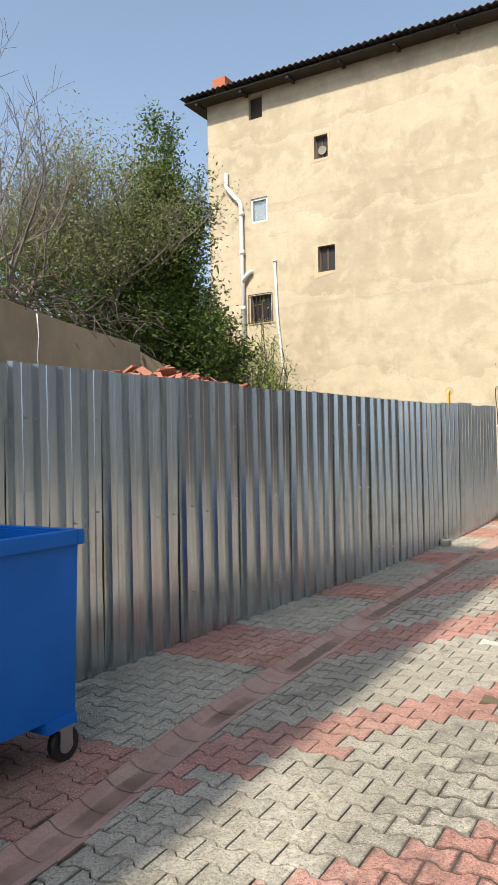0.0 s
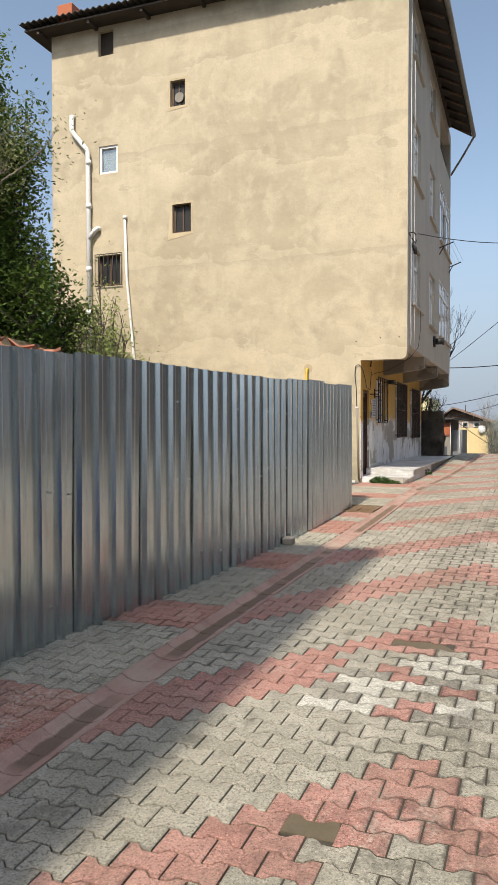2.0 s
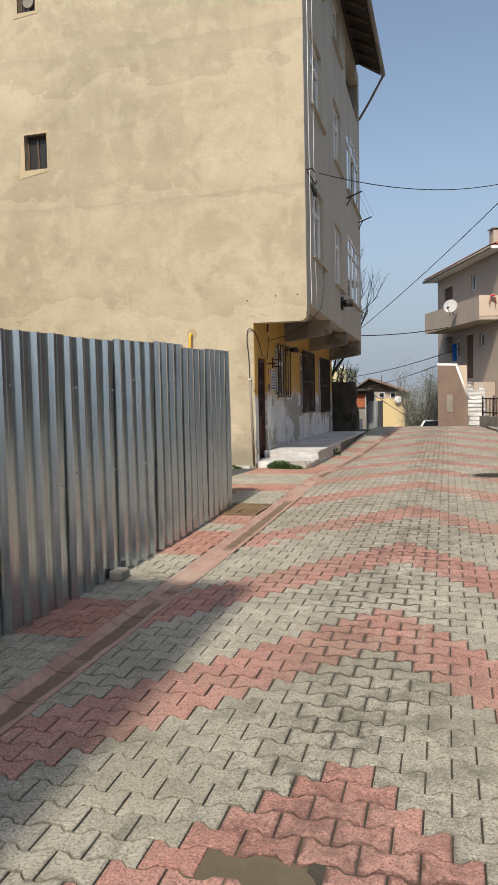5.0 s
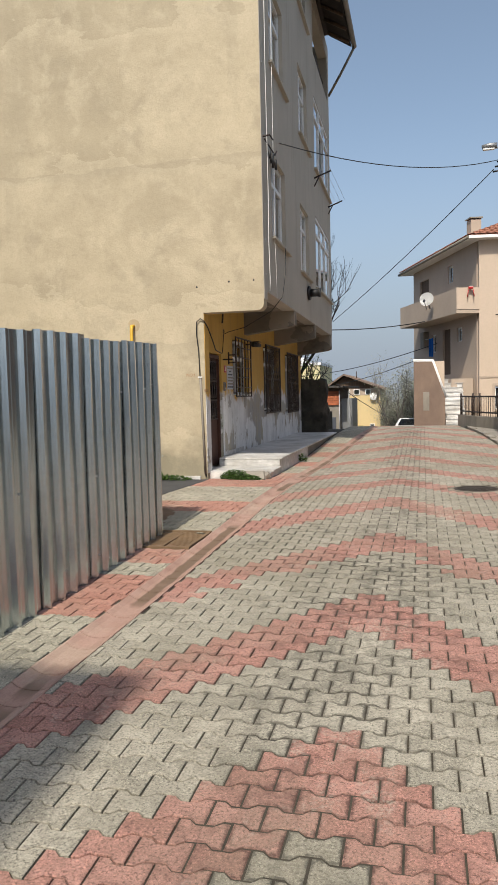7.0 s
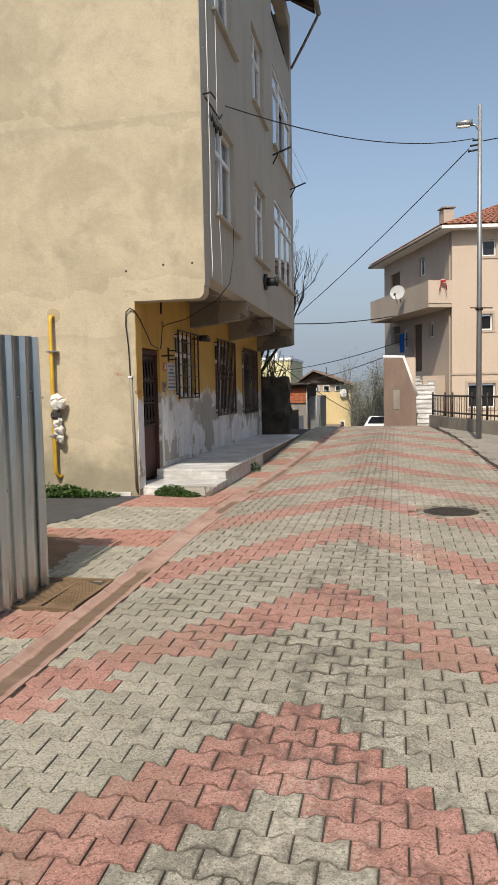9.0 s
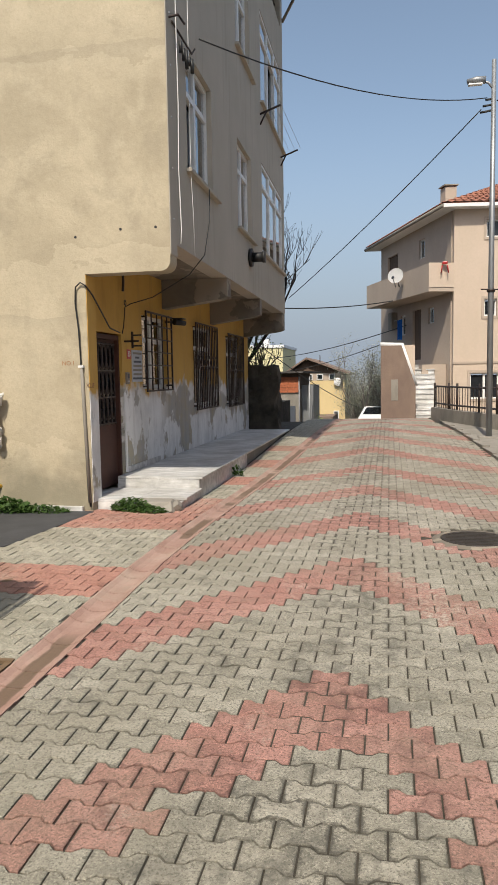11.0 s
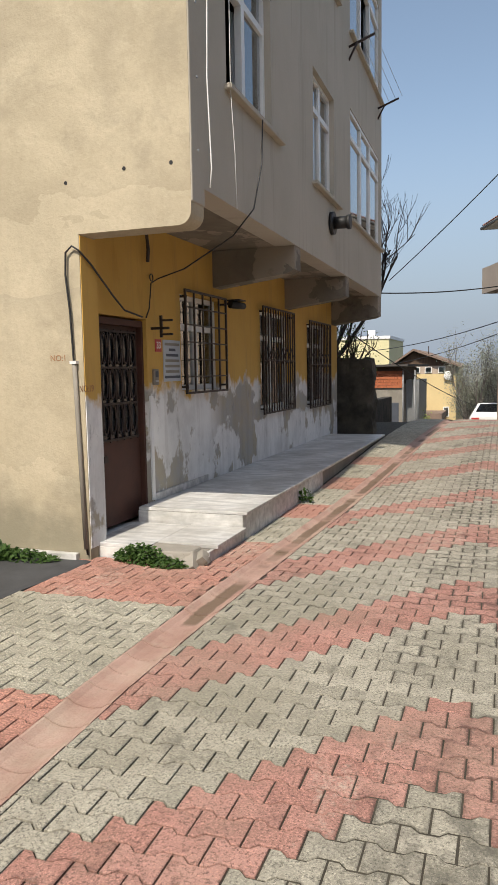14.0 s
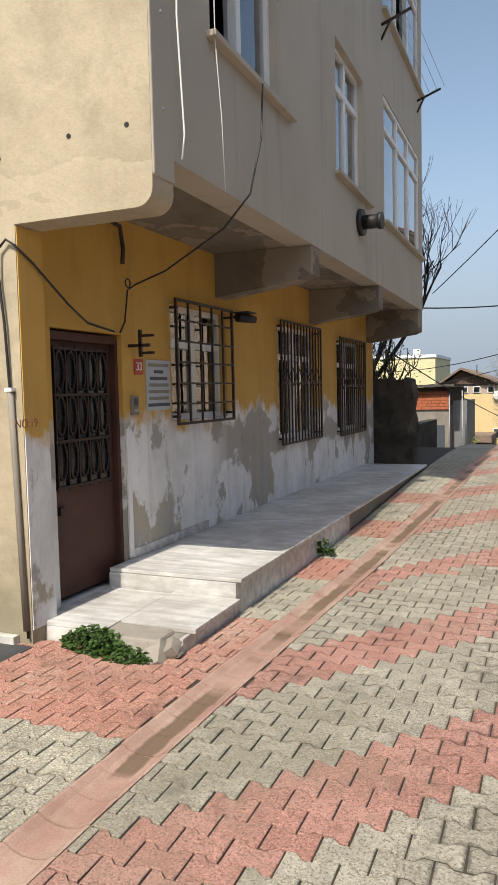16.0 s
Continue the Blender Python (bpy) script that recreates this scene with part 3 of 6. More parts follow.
def pvc_window(a, b, z0, z1, place, parent, lights, transom=0.36, inset=0.1, sill=True, open_leaf=None, curtain=True, glass=None):
    """A white frame of some lights with a row of top panes, one mesh with its panes and sill under it."""
    t = 0.055

    def bar(bm, u0, u1, v0, v1, d0, d1):
        ps = [place(u, v, d) for u in (u0, u1) for v in (v0, v1) for d in (d0, d1)]
        vs = [bm.verts.new(p) for p in ps]
        fs = [bm.faces.new([vs[i] for i in q]) for q in ((0, 1, 3, 2), (4, 6, 7, 5), (0, 4, 5, 1), (2, 3, 7, 6), (0, 2, 6, 4), (1, 5, 7, 3))]
        bmesh.ops.recalc_face_normals(bm, faces=fs)
        bmesh.ops.bevel(bm, geom=list({e for f in fs for e in f.edges}), offset=0.006, segments=1, profile=0.5, affect="EDGES")

    d0, d1 = inset, inset + 0.07
    zt = z1 - transom if transom else z1 - t
    step = (b - a - 2 * t) / lights
    gaps = []
    for i in range(lights):
        u0, u1 = a + t + i * step + (0.045 if i else 0), a + t + (i + 1) * step - (0.045 if i < lights - 1 else 0)
        gaps.append((u0, u1, z0 + t, zt - 0.035 if transom else zt))
        if transom:
            gaps.append((u0, u1, zt + 0.035, z1 - t))
    frame_ob = part("window", holed((a, b), (z0, z1), gaps, lambda u, v, d: place(u, v, d + d0), 0.07), M_PVC, parent, "white plastic window frame with top lights")
    for i in range(lights):
        u0, u1 = a + t + i * step, a + t + (i + 1) * step
        spans = [(z0 + t, zt - 0.035)] + ([(zt + 0.035, z1 - t)] if transom else [])
        for k, (v0, v1) in enumerate(spans):
            if open_leaf == i and k == 0:
                continue
            bm = bmesh.new()
            bar(bm, u0, u1, v0, v1, d0 + 0.03, d0 + 0.045)
            part("pane", bm, glass or M_GLASS, frame_ob).visible_shadow = False
            if curtain and k == 0 and (i + int(a * 7)) % 3 != 2:
                bm = bmesh.new()
                n = 26
                cols = []
                for q in range(n + 1):
                    u = u0 + (u1 - u0) * q / n
                    dd = d1 + 0.05 + 0.018 * math.sin(q * 1.9)
                    cols.append((bm.verts.new(place(u, v0, dd)), bm.verts.new(place(u, v1, dd))))
                for q in range(n):
                    bm.faces.new((cols[q][0], cols[q + 1][0], cols[q + 1][1], cols[q][1]))
                part("curtain", bm, M_CURTAIN, frame_ob)
    if sill:
        bm = bmesh.new()
        bar(bm, a - 0.06, min(b + 0.32, FAR - 0.02) if place is front else b + 0.1, z0 - 0.05, z0 - 0.003, -0.07, inset)
        part("sill", bm, M_BROWN, frame_ob, "thin projecting rendered sill")
    return frame_ob


for f, z in enumerate(FLOORS):
    for c, (a, b, h) in enumerate(COLUMNS):
        if f == 2 and c == 2:
            continue
        z0 = z + (0.05 if c == 0 else 0.0)
        pvc_window(a, b, z0, min(z0 + h, 11.2), front, building, 3 if c == 2 else 2, 0.42, 0.012 if c == 2 else 0.07, open_leaf=(0 if (f, c) == (0, 0) else 1 if (f, c) == (1, 2) else None), curtain=True)
# loggia parapet rail on the top floor
part("loggia_rail", pipe([front(24.0, 10.5, 0.12), front(27.2, 10.5, 0.12)], 0.02), M_IRON, building)

# small windows of the side wall
for i, (a, b, z0, z1) in enumerate(SIDE_WINDOWS):
    if i == 2:
        pvc_window(a, b, z0, z1, side, building, 1, 0, 0.03, sill=False, curtain=False)
        part("blind", box(a + 0.06, b - 0.06, SY + 0.11, SY + 0.12, z0 + 0.06, z1 - 0.06), M_CURTAIN, building, "pale grey closed blind")
        continue
    if i == 0:
        # dark board stands in for the black inside of the open window
        part("dark_window_board", box(a, b, SY + 0.12, SY + 0.14, z0, z1), M_SOFFIT, building)
        continue
    fr = part("window", holed((a, b), (z0, z1), [(a + 0.05, b - 0.05, z0 + 0.05, z1 - 0.05)], lambda u, v, d: side(u, v, d + 0.1), 0.05), M_WOOD, building, "small old wooden window")
    part("pane", box(a + 0.05, b - 0.05, SY + 0.12, SY + 0.126, z0 + 0.05, z1 - 0.05), M_DARKPANE, fr)
    part("mullion", box((a + b) / 2 - 0.02, (a + b) / 2 + 0.02, SY + 0.095, SY + 0.118, z0 + 0.05, z1 - 0.05), M_WOOD, fr)
    if i == 1:
        bm = bmesh.new()
        bmesh.ops.create_cone(bm, cap_ends=True, segments=20, radius1=0.12, radius2=0.12, depth=0.04, matrix=pose((a + b) / 2, SY + 0.09, z0 + 0.24, 90))
        part("vent_fan", bm, M_CONC, fr)
    if i in (1, 3):
        # rough patch of mortar around the opening
        bm = bmesh.new()
        rng = random.Random(i)
        inner = [(a, z0), (b, z0), (b, z1), (a, z1)]
        outer = [(a - 0.07, z0 - 0.10), (b + 0.05, z0 - 0.05), (b + 0.06, z1 + 0.05), (a - 0.04, z1 + 0.05)]
        if i == 3:
            outer[0] = (a - 0.13, z0 - 0.16)
        for q in range(4):
            p, r = inner[q], inner[(q + 1) % 4]
            po, ro = outer[q], outer[(q + 1) % 4]
            va = [bm.verts.new((x, SY - 0.006, z)) for x, z in (p, r, ro, po)]
            vb = [bm.verts.new((x, SY + 0.02, z)) for x, z in (p, r, ro, po)]
            bm.faces.new(va)
            for e in range(4):
                bm.faces.new((va[e], va[(e + 1) % 4], vb[(e + 1) % 4], vb[e]))
        bmesh.ops.recalc_face_normals(bm, faces=bm.faces[:])
        part("mortar_surround", bm, M_RETAIN, fr)
    if i == 4:
        for z in (z0 - 0.02, z1 + 0.02):
            part("grille_rail", box(a - 0.06, b + 0.06, SY - 0.05, SY - 0.035, z - 0.01, z + 0.01), M_IRON, fr)
        for k in range(7):
            u = a - 0.05 + (b - a + 0.1) * k / 6
            bm = pipe([(u, SY - 0.043, z0 - 0.03), (u, SY - 0.043, z1 + 0.03)], 0.009, 6)
            part("bar", bm, M_IRON, fr)

# ---- roof ----
def roof_top(x, y):
    base = 11.95 - 0.02 * (x + 12.6) if x < OX else 11.755 - 0.62 * (x - OX)
    return base + 0.06 * (y - 17.1)


def build_roof():
    verts, faces = [], []
    n = 250
    x0, x1 = -12.65, -2.22
    ys = (17.02, 19.0, 22.0, 26.9)
    for y in ys:
        for i in range(n + 1):
            x = x0 + (x1 - x0) * i / n
            verts.append((x, y, roof_top(x, 17.1 if x > OX else y) + 0.028 * math.sin(2 * math.pi * x / 0.177)))
    w = n + 1
    for j in range(len(ys) - 1):
        for i in range(n):
            a = j * w + i
            faces.append((a, a + 1, a + w + 1, a + w))
    k = len(verts)
    verts += [(x, y, z - 0.014) for x, y, z in verts]
    faces += [tuple(k + q for q in f[::-1]) for f in faces]
    faces += [(k + i, k + i + 1, i + 1, i) for i in range(n)]
    return raw("roof", verts, faces, M_SHEET, building)


roof = build_roof()
roof["label"] = "dark weathered corrugated roof sheets"
bm = bmesh.new()
for x0, x1, z0, z1 in ((-12.55, OX, 11.82, 11.66), (OX, -2.26, 11.64, 11.26)):
    vs = [bm.verts.new(p) for p in ((x0, 17.14, z0), (x1, 17.14, z1), (x1, 26.85, z1), (x0, 26.85, z0), (x0, 17.14, z0 - 0.04), (x1, 17.14, z1 - 0.04), (x1, 26.85, z1 - 0.04), (x0, 26.85, z0 - 0.04))]
    for q in ((0, 1, 2, 3), (7, 6, 5, 4), (0, 4, 5, 1), (1, 5, 6, 2), (2, 6, 7, 3), (3, 7, 4, 0)):
        bm.faces.new([vs[i] for i in q])
bmesh.ops.recalc_face_normals(bm, faces=bm.faces[:])
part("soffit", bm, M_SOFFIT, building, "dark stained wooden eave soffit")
for i in range(13):
    y = 17.9 + i * 0.72
    part("rafter_end", pipe([(OX, y, 11.54), (-2.3, y, 11.22)], 0.045, 4), M_WOOD, roof)
for i in range(7):
    x = -12.2 + i * 1.5
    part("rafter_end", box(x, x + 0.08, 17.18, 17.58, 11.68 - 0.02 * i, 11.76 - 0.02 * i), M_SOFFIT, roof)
part("gutter", pipe([(-2.19, 17.1, 11.3), (-2.19, 26.92, 11.26)], 0.065, 8), M_CONC, roof, "dull metal eave gutter")
part("downpipe", pipe([(-2.19, 26.88, 11.22), (-2.6, 27.2, 10.7), (-3.0, 27.62, 10.3)], 0.035, 8), M_CONC, roof)
part("chimney", box(-11.62, -11.18, 17.25, 17.65, 11.9, 12.32, 0.02), M_BRICK, roof, "short orange brick chimney")

# ---- pipes and cables on the building ----
soil = thing("soil_pipe", "white plastic soil pipe with bends on the side wall", "pipe")
part("pipe", pipe([(-11.38, SY + 0.05, 9.62), (-11.38, SY - 0.09, 9.6), (-11.38, SY - 0.09, 9.25), (-11.3, SY - 0.09, 9.12), (-10.95, SY - 0.09, 8.72), (-10.9, SY - 0.09, 8.6), (-10.86, SY - 0.09, 3.4)], 0.06, 10), M_PVC, soil)
part("branch", pipe([(-10.62, SY + 0.05, 6.68), (-10.62, SY - 0.09, 6.68), (-10.72, SY - 0.09, 6.62), (-10.86, SY - 0.09, 6.42)], 0.058, 10), M_PVC, soil)
for z in (8.3, 7.2, 5.6, 4.5):
    part("socket", pipe([(-10.88, SY - 0.09, z), (-10.88, SY - 0.09, z + 0.12)], 0.072, 10), M_PVC, soil)
vent_pipe = thing("vent_pipe", "slim white plastic vent pipe on the side wall", "pipe")
part("pipe", pipe([(-9.85, SY - 0.05, 6.85), (-9.8, SY - 0.05, 5.4), (-9.58, SY - 0.05, 3.2), (-9.56, SY - 0.05, 2.2)], 0.032, 8), M_PVC, vent_pipe)
part("cap", pipe([(-9.85, SY - 0.05, 6.84), (-9.85, SY - 0.05, 6.92)], 0.05, 8), M_PVC, vent_pipe)
gas = thing("gas_pipe", "yellow painted gas riser pipe on the side wall", "pipe")
part("riser", pipe([(-5.1, SY + 0.04, 2.97), (-5.1, SY - 0.08, 2.95), (-5.1, SY - 0.1, 2.88), (-5.1, SY - 0.1, 0.75), (-5.08, SY - 0.06, 0.68), (-5.04, SY + 0.03, 0.68)], 0.028, 10), M_YPIPE, gas)
for z in (2.45, 1.25):
    part("clip", box(-5.16, -5.02, SY - 0.14, SY, z, z + 0.025), M_STEEL, gas)
M_RAG = plain("dirty_white_rag", (0.62, 0.6, 0.55), 0.9, vary=0.3, scale=9.0)
M_RAGDARK = plain("dark_cloth", (0.05, 0.045, 0.04), 0.9, vary=0.3)
for i, (x, z, r, mat) in enumerate(((-5.05, 1.76, 0.085, M_RAG), (-4.98, 1.73, 0.075, M_RAG), (-5.06, 1.58, 0.07, M_RAGDARK), (-5.03, 1.47, 0.07, M_RAG), (-5.03, 1.33, 0.085, M_RAG), (-5.0, 1.22, 0.06, M_RAG))):
    bm = bmesh.new()
    bmesh.ops.create_icosphere(bm, subdivisions=3, radius=r, matrix=pose(x, SY - 0.11, z) @ Matrix.Diagonal((1, 0.7, 1.15, 1)))
    for v in bm.verts:
        v.co += 0.045 * noise.noise_vector(v.co * 13 + Vector((i * 9, 0, 0))) + 0.02 * noise.noise_vector(v.co * 31)
    part("rag", bm, mat, gas, "knotted white and dark cloth scraps")
bm = bmesh.new()
bmesh.ops.create_circle(bm, cap_ends=True, segments=28, radius=0.1, matrix=pose(-5.09, SY - 0.002, 2.97, 90))
for v in bm.verts:
    k = 1 + 0.35 * noise.noise(v.co * 6)
    v.co = Vector((-5.09 + (v.co.x + 5.09) * k, SY - 0.003, 2.97 + (v.co.z - 2.97) * k))
bmesh.ops.solidify(bm, geom=bm.faces[:], thickness=0.006)
part("mortar_ring", bm, M_RETAIN, gas, "rough mortar round the pipe's entry")

lead = thing("entry_cable", "black cable looped down the corner of the side wall", "cable")
part("cable", pipe([(-3.9, SY - 0.02, 0.45), (-3.94, SY - 0.02, 1.4), (-3.96, SY - 0.02, 2.1), (-3.97, SY - 0.03, 2.5), (-4.0, SY - 0.03, 2.8), (-3.99, SY - 0.03, 2.98), (-3.93, SY - 0.03, 3.03), (-3.87, SY - 0.02, 2.99), (-3.85, SY + 0.12, 2.9), (-3.87, SY + 0.5, 2.68), (-3.92, 18.4, 2.57), (-3.92, 18.75, 2.53)], 0.009, 6), M_BLACK, lead)
part("conduit", pipe([(-3.955, SY - 0.022, 2.08), (-3.91, SY - 0.022, 0.5)], 0.02, 8), M_CONC, lead, "grey plastic conduit")
part("clip", box(-3.985, -3.925, SY - 0.045, SY, 2.07, 2.095), M_PVC, lead)
drop = thing("drop_cable", "black cable hanging from an upper window down to the door", "cable")
part("cable", pipe([(-2.80, 19.2, 4.38), (-2.79, 19.12, 3.95), (-2.82, 18.95, 3.5), (-3.0, 18.86, 3.25), (-3.5, 18.85, 2.98), (-3.85, 18.98, 2.92), (-3.93, 18.98, 2.88), (-3.94, 18.94, 2.62), (-3.93, 18.85, 2.53)], 0.0075, 6), M_BLACK, drop)
part("loop", pipe([(-3.925, 18.98 + 0.035 * math.sin(2 * math.pi * q / 10), 2.935 - 0.035 * math.cos(2 * math.pi * q / 10)) for q in range(11)], 0.006, 6), M_BLACK, drop)
stub = thing("cable_stub", "short bent piece of cable under the overhang", "cable")
part("cable", pipe([(-3.9, 18.55, 3.4), (-3.9, 18.85, 3.36), (-3.92, 18.92, 3.2), (-3.93, 18.92, 3.08)], 0.018, 6), M_IRON, stub)
for pts, r, mt, lab in (([(-2.83, 17.9, 11.2), (-2.835, 17.89, 7.0), (-2.83, 17.92, 5.0), (-2.83, 17.88, 4.3), (-2.83, 17.94, 3.62), (-2.83, 17.9, 3.46)], 0.0065, M_PVC, "white cable running down the street wall"),
                        ([(-2.84, 18.45, 9.9), (-2.84, 18.44, 4.4), (-2.84, 18.52, 3.9), (-2.84, 18.55, 3.42)], 0.004, M_PVC, "thin pale cable hanging down the street wall")):
    c = thing("wall_cable", lab, "cable")
    part("cable", pipe(pts, r, 6), mt, c)
hook = thing("cable_anchor", "rusty iron anchor holding cables at the building corner", "bracket")
part("arm", pipe([(OX - 0.03, 17.72, 5.85), (OX + 0.12, 17.72, 5.87), (OX + 0.14, 17.9, 5.85)], 0.014, 6), M_IRON, hook)
part("hook", pipe([(OX + 0.02, 17.8, 5.85), (OX + 0.03, 18.6, 5.83), (OX + 0.03, 18.75, 5.95)], 0.012, 6), M_IRON, hook)
for k in range(5):
    part("insulator", pipe([(OX + 0.06, 18.0 + 0.12 * k, 5.72 - 0.03 * (k % 2)), (OX + 0.06, 18.02 + 0.12 * k, 5.6 - 0.04 * (k % 3))], 0.022, 8), M_BLACK, hook)
for k in range(9):
    z = 3.7 + 0.55 * k
    s = tagged(obj("wall_screw", box(OX + 0.01, OX + 0.022, 17.72, 17.735, z, z + 0.015), M_STEEL), "small bright screw in the corner strip", "screw", "screws down the corner strip")
for x, hz in ((-3.98, 3.54), (-3.44, 3.6), (-3.03, 3.602)):
    tagged(obj("wall_hole", pipe([(x, SY - 0.004, hz), (x, SY + 0.01, hz)], 0.016, 8), M_BLACK), "small dark anchor hole in the cream wall", "hole", "anchor holes along the wall")
flue = thing("boiler_flue", "short black boiler flue elbow on the street wall", "flue")
part("rose", pipe([(-2.93, 22.68, 4.05), (-2.88, 22.68, 4.05)], 0.16, 16), M_BLACK, flue)
part("duct", pipe([(-2.9, 22.68, 4.05), (-2.68, 22.68, 4.05)], 0.085, 14), M_BLACK, flue)
part("collar", pipe([(-2.7, 22.68, 4.05), (-2.65, 22.68, 4.05)], 0.1, 14), M_BLACK, flue)
for y, z, ln in ((24.1, 7.0, 0.4), (27.1, 7.04, 0.4)):
    br = thing("clothes_line_bracket", "rusty iron clothes-line bracket beside a window", "bracket", "clothes-line brackets")
    x = OX - SKEW * (y - SY)
    part("arm", pipe([(x, y, z), (x + ln, y + 0.05, z + 0.16)], 0.022, 4), M_IRON, br)
    part("strut", pipe([(x, y, z - 0.2), (x + ln * 0.35, y, z + 0.06)], 0.018, 4), M_IRON, br)
for k in range(3):
    ln = thing("clothes_line", "thin wire clothes line between two brackets", "line", "clothes lines")
    d = 0.16 + 0.1 * k
    part("wire", pipe([(-2.95 + d, 24.13, 7.12 + 0.36 * d), (-3.0 + d * 1.3, 27.13, 7.12 + 0.3 * d)], 0.004, 4), M_STEEL, ln)

# ---- entrance ----
door = part("door", box(GX - 0.14, GX - 0.09, 18.06, 18.88, 0.54, 2.44, 0.006), M_DOOR, building, "dark brown steel door with an ornate grille over its upper half")
part("door_frame", bx(bx(box(GX - 0.15, GX - 0.04, 18.02, 18.06, 0.52, 2.5), GX - 0.15, GX - 0.04, 18.88, 18.92, 0.52, 2.5), GX - 0.15, GX - 0.04, 18.06, 18.88, 2.44, 2.5), M_DOOR, door)
part("door_glass", box(GX - 0.088, GX - 0.082, 18.14, 18.8, 1.36, 2.38), M_DARKGLASS, door)
for r in range(3):
    for k in range(5):
        y, z = 18.2 + 0.135 * k, 1.40 + 0.33 * r
        loop = [(GX - 0.07, y + 0.05 * math.cos(2 * math.pi * q / 12), z + 0.16 + 0.145 * math.sin(2 * math.pi * q / 12)) for q in range(13)]
        part("oval_scroll", pipe(loop, 0.009, 5), M_IRON, door)
for k in range(6):
    y = 18.14 + 0.132 * k
    part("grille_bar", box(GX - 0.078, GX - 0.064, y - 0.007, y + 0.007, 1.34, 2.4), M_IRON, door)
for z in (1.36, 1.70, 2.04, 2.38):
    part("grille_rail", box(GX - 0.08, GX - 0.06, 18.12, 18.82, z - 0.01, z + 0.01), M_IRON, door)
part("lock", box(GX - 0.088, GX - 0.06, 18.14, 18.2, 1.16, 1.22), M_IRON, door)
# white strip stands in for the sunlit edge of the door reveal
part("lit_reveal_strip", box(GX + 0.002, GX + 0.022, 18.93, 18.985, 0.68, 1.75, 0.004), M_WHITE, building, "white strip painted in for the sunlit edge of the door reveal")


def grille(name, a, b, z0, z1, rows, cols, label, diamonds=False):
    g = thing(name, label, "window grille", "window grilles of the ground floor")
    x = GX + 0.07
    part("grille_frame", bx(bx(bx(box(x - 0.012, x + 0.012, a, a + 0.025, z0, z1), x - 0.012, x + 0.012, b - 0.025, b, z0, z1), x - 0.012, x + 0.012, a + 0.026, b - 0.026, z0, z0 + 0.025), x - 0.012, x + 0.012, a + 0.026, b - 0.026, z1 - 0.025, z1), M_IRON, g)
    for k in range(1, cols):
        y = a + (b - a) * k / cols
        part("bar", box(x - 0.009, x + 0.009, y - 0.01, y + 0.01, z0 + 0.02, z1 - 0.02), M_IRON, g)
    for k in range(1, rows):
        z = z0 + (z1 - z0) * k / rows
        part("cross_bar", box(x - 0.006, x + 0.014, a + 0.02, b - 0.02, z - 0.008, z + 0.008), M_IRON, g)
    if diamonds:
        zm = z0 + (z1 - z0) * 0.55
        for k in range(cols // 2):
            y = a + (b - a) * (2 * k + 1) / cols
            w = (b - a) / cols
            part("diamond", pipe([(x + 0.012, y, zm - 0.12), (x + 0.012, y + w, zm), (x + 0.012, y, zm + 0.12), (x + 0.012, y - w, zm), (x + 0.012, y, zm - 0.12)], 0.008, 5), M_IRON, g)
    for y in (a + 0.05, b - 0.05):
        for z in (z0 + 0.08, z1 - 0.08):
            part("lug", box(GX - 0.02, x, y - 0.012, y + 0.012, z - 0.012, z + 0.012), M_IRON, g)


pvc_window(19.74, 20.95, 1.78, 2.86, low, building, 2, 0.36, 0.08, sill=False, curtain=False)
pvc_window(22.52, 24.08, 1.40, 2.88, low, building, 2, 0.4, 0.08, sill=False, curtain=False)
pvc_window(25.2, 26.75, 1.34, 2.84, low, building, 2, 0.4, 0.08, sill=False, curtain=False)
grille("window_grille", 19.72, 20.98, 1.74, 2.9, 6, 5, "brown iron square grille over a white window")
grille("window_grille", 22.46, 24.14, 1.34, 2.93, 2, 13, "dark brown iron bar grille with a diamond row", True)
grille("window_grille", 25.14, 26.82, 1.28, 2.88, 2, 13, "dark brown iron bar grille with a diamond row", True)

lamp = thing("wall_lamp", "small black floodlight on a bracket on the wall", "lamp")
part("arm", pipe([(GX, 21.12, 2.84), (GX + 0.1, 21.14, 2.86)], 0.015, 6), M_BLACK, lamp)
part("head", pipe([(GX + 0.08, 21.1, 2.84), (GX + 0.2, 21.3, 2.82)], 0.055, 10, 0.04), M_BLACK, lamp)
part("shade", box(GX + 0.04, GX + 0.22, 21.08, 21.3, 2.88, 2.895), M_BLACK, lamp)
brk = thing("iron_flag_bracket", "small brown iron bracket with two prongs on the wall", "bracket")
part("arm", box(GX, GX + 0.2, 19.02, 19.045, 2.42, 2.445), M_IRON, brk)
part("post", box(GX + 0.1, GX + 0.125, 19.02, 19.045, 2.34, 2.56), M_IRON, brk)
part("prong", box(GX + 0.126, GX + 0.24, 19.02, 19.045, 2.5, 2.52), M_IRON, brk)
part("prong", box(GX + 0.126, GX + 0.24, 19.02, 19.045, 2.36, 2.38), M_IRON, brk)
plate = thing("house_number_plate", "red enamel house number plate reading 33", "sign")
part("plate", box(GX, GX + 0.008, 19.1, 19.24, 2.2, 2.33, 0.002), M_REDP, plate)
text("number", "33", 0.1, pose(GX + 0.01, 19.17, 2.265, 90, 0, 90), M_WHITE, plate)
board = thing("sign_board", "pale grey-blue notice board with dark print", "sign")
part("board", box(GX, GX + 0.01, 19.28, 19.7, 1.89, 2.33, 0.002), M_SIGN, board)
rng = random.Random(5)
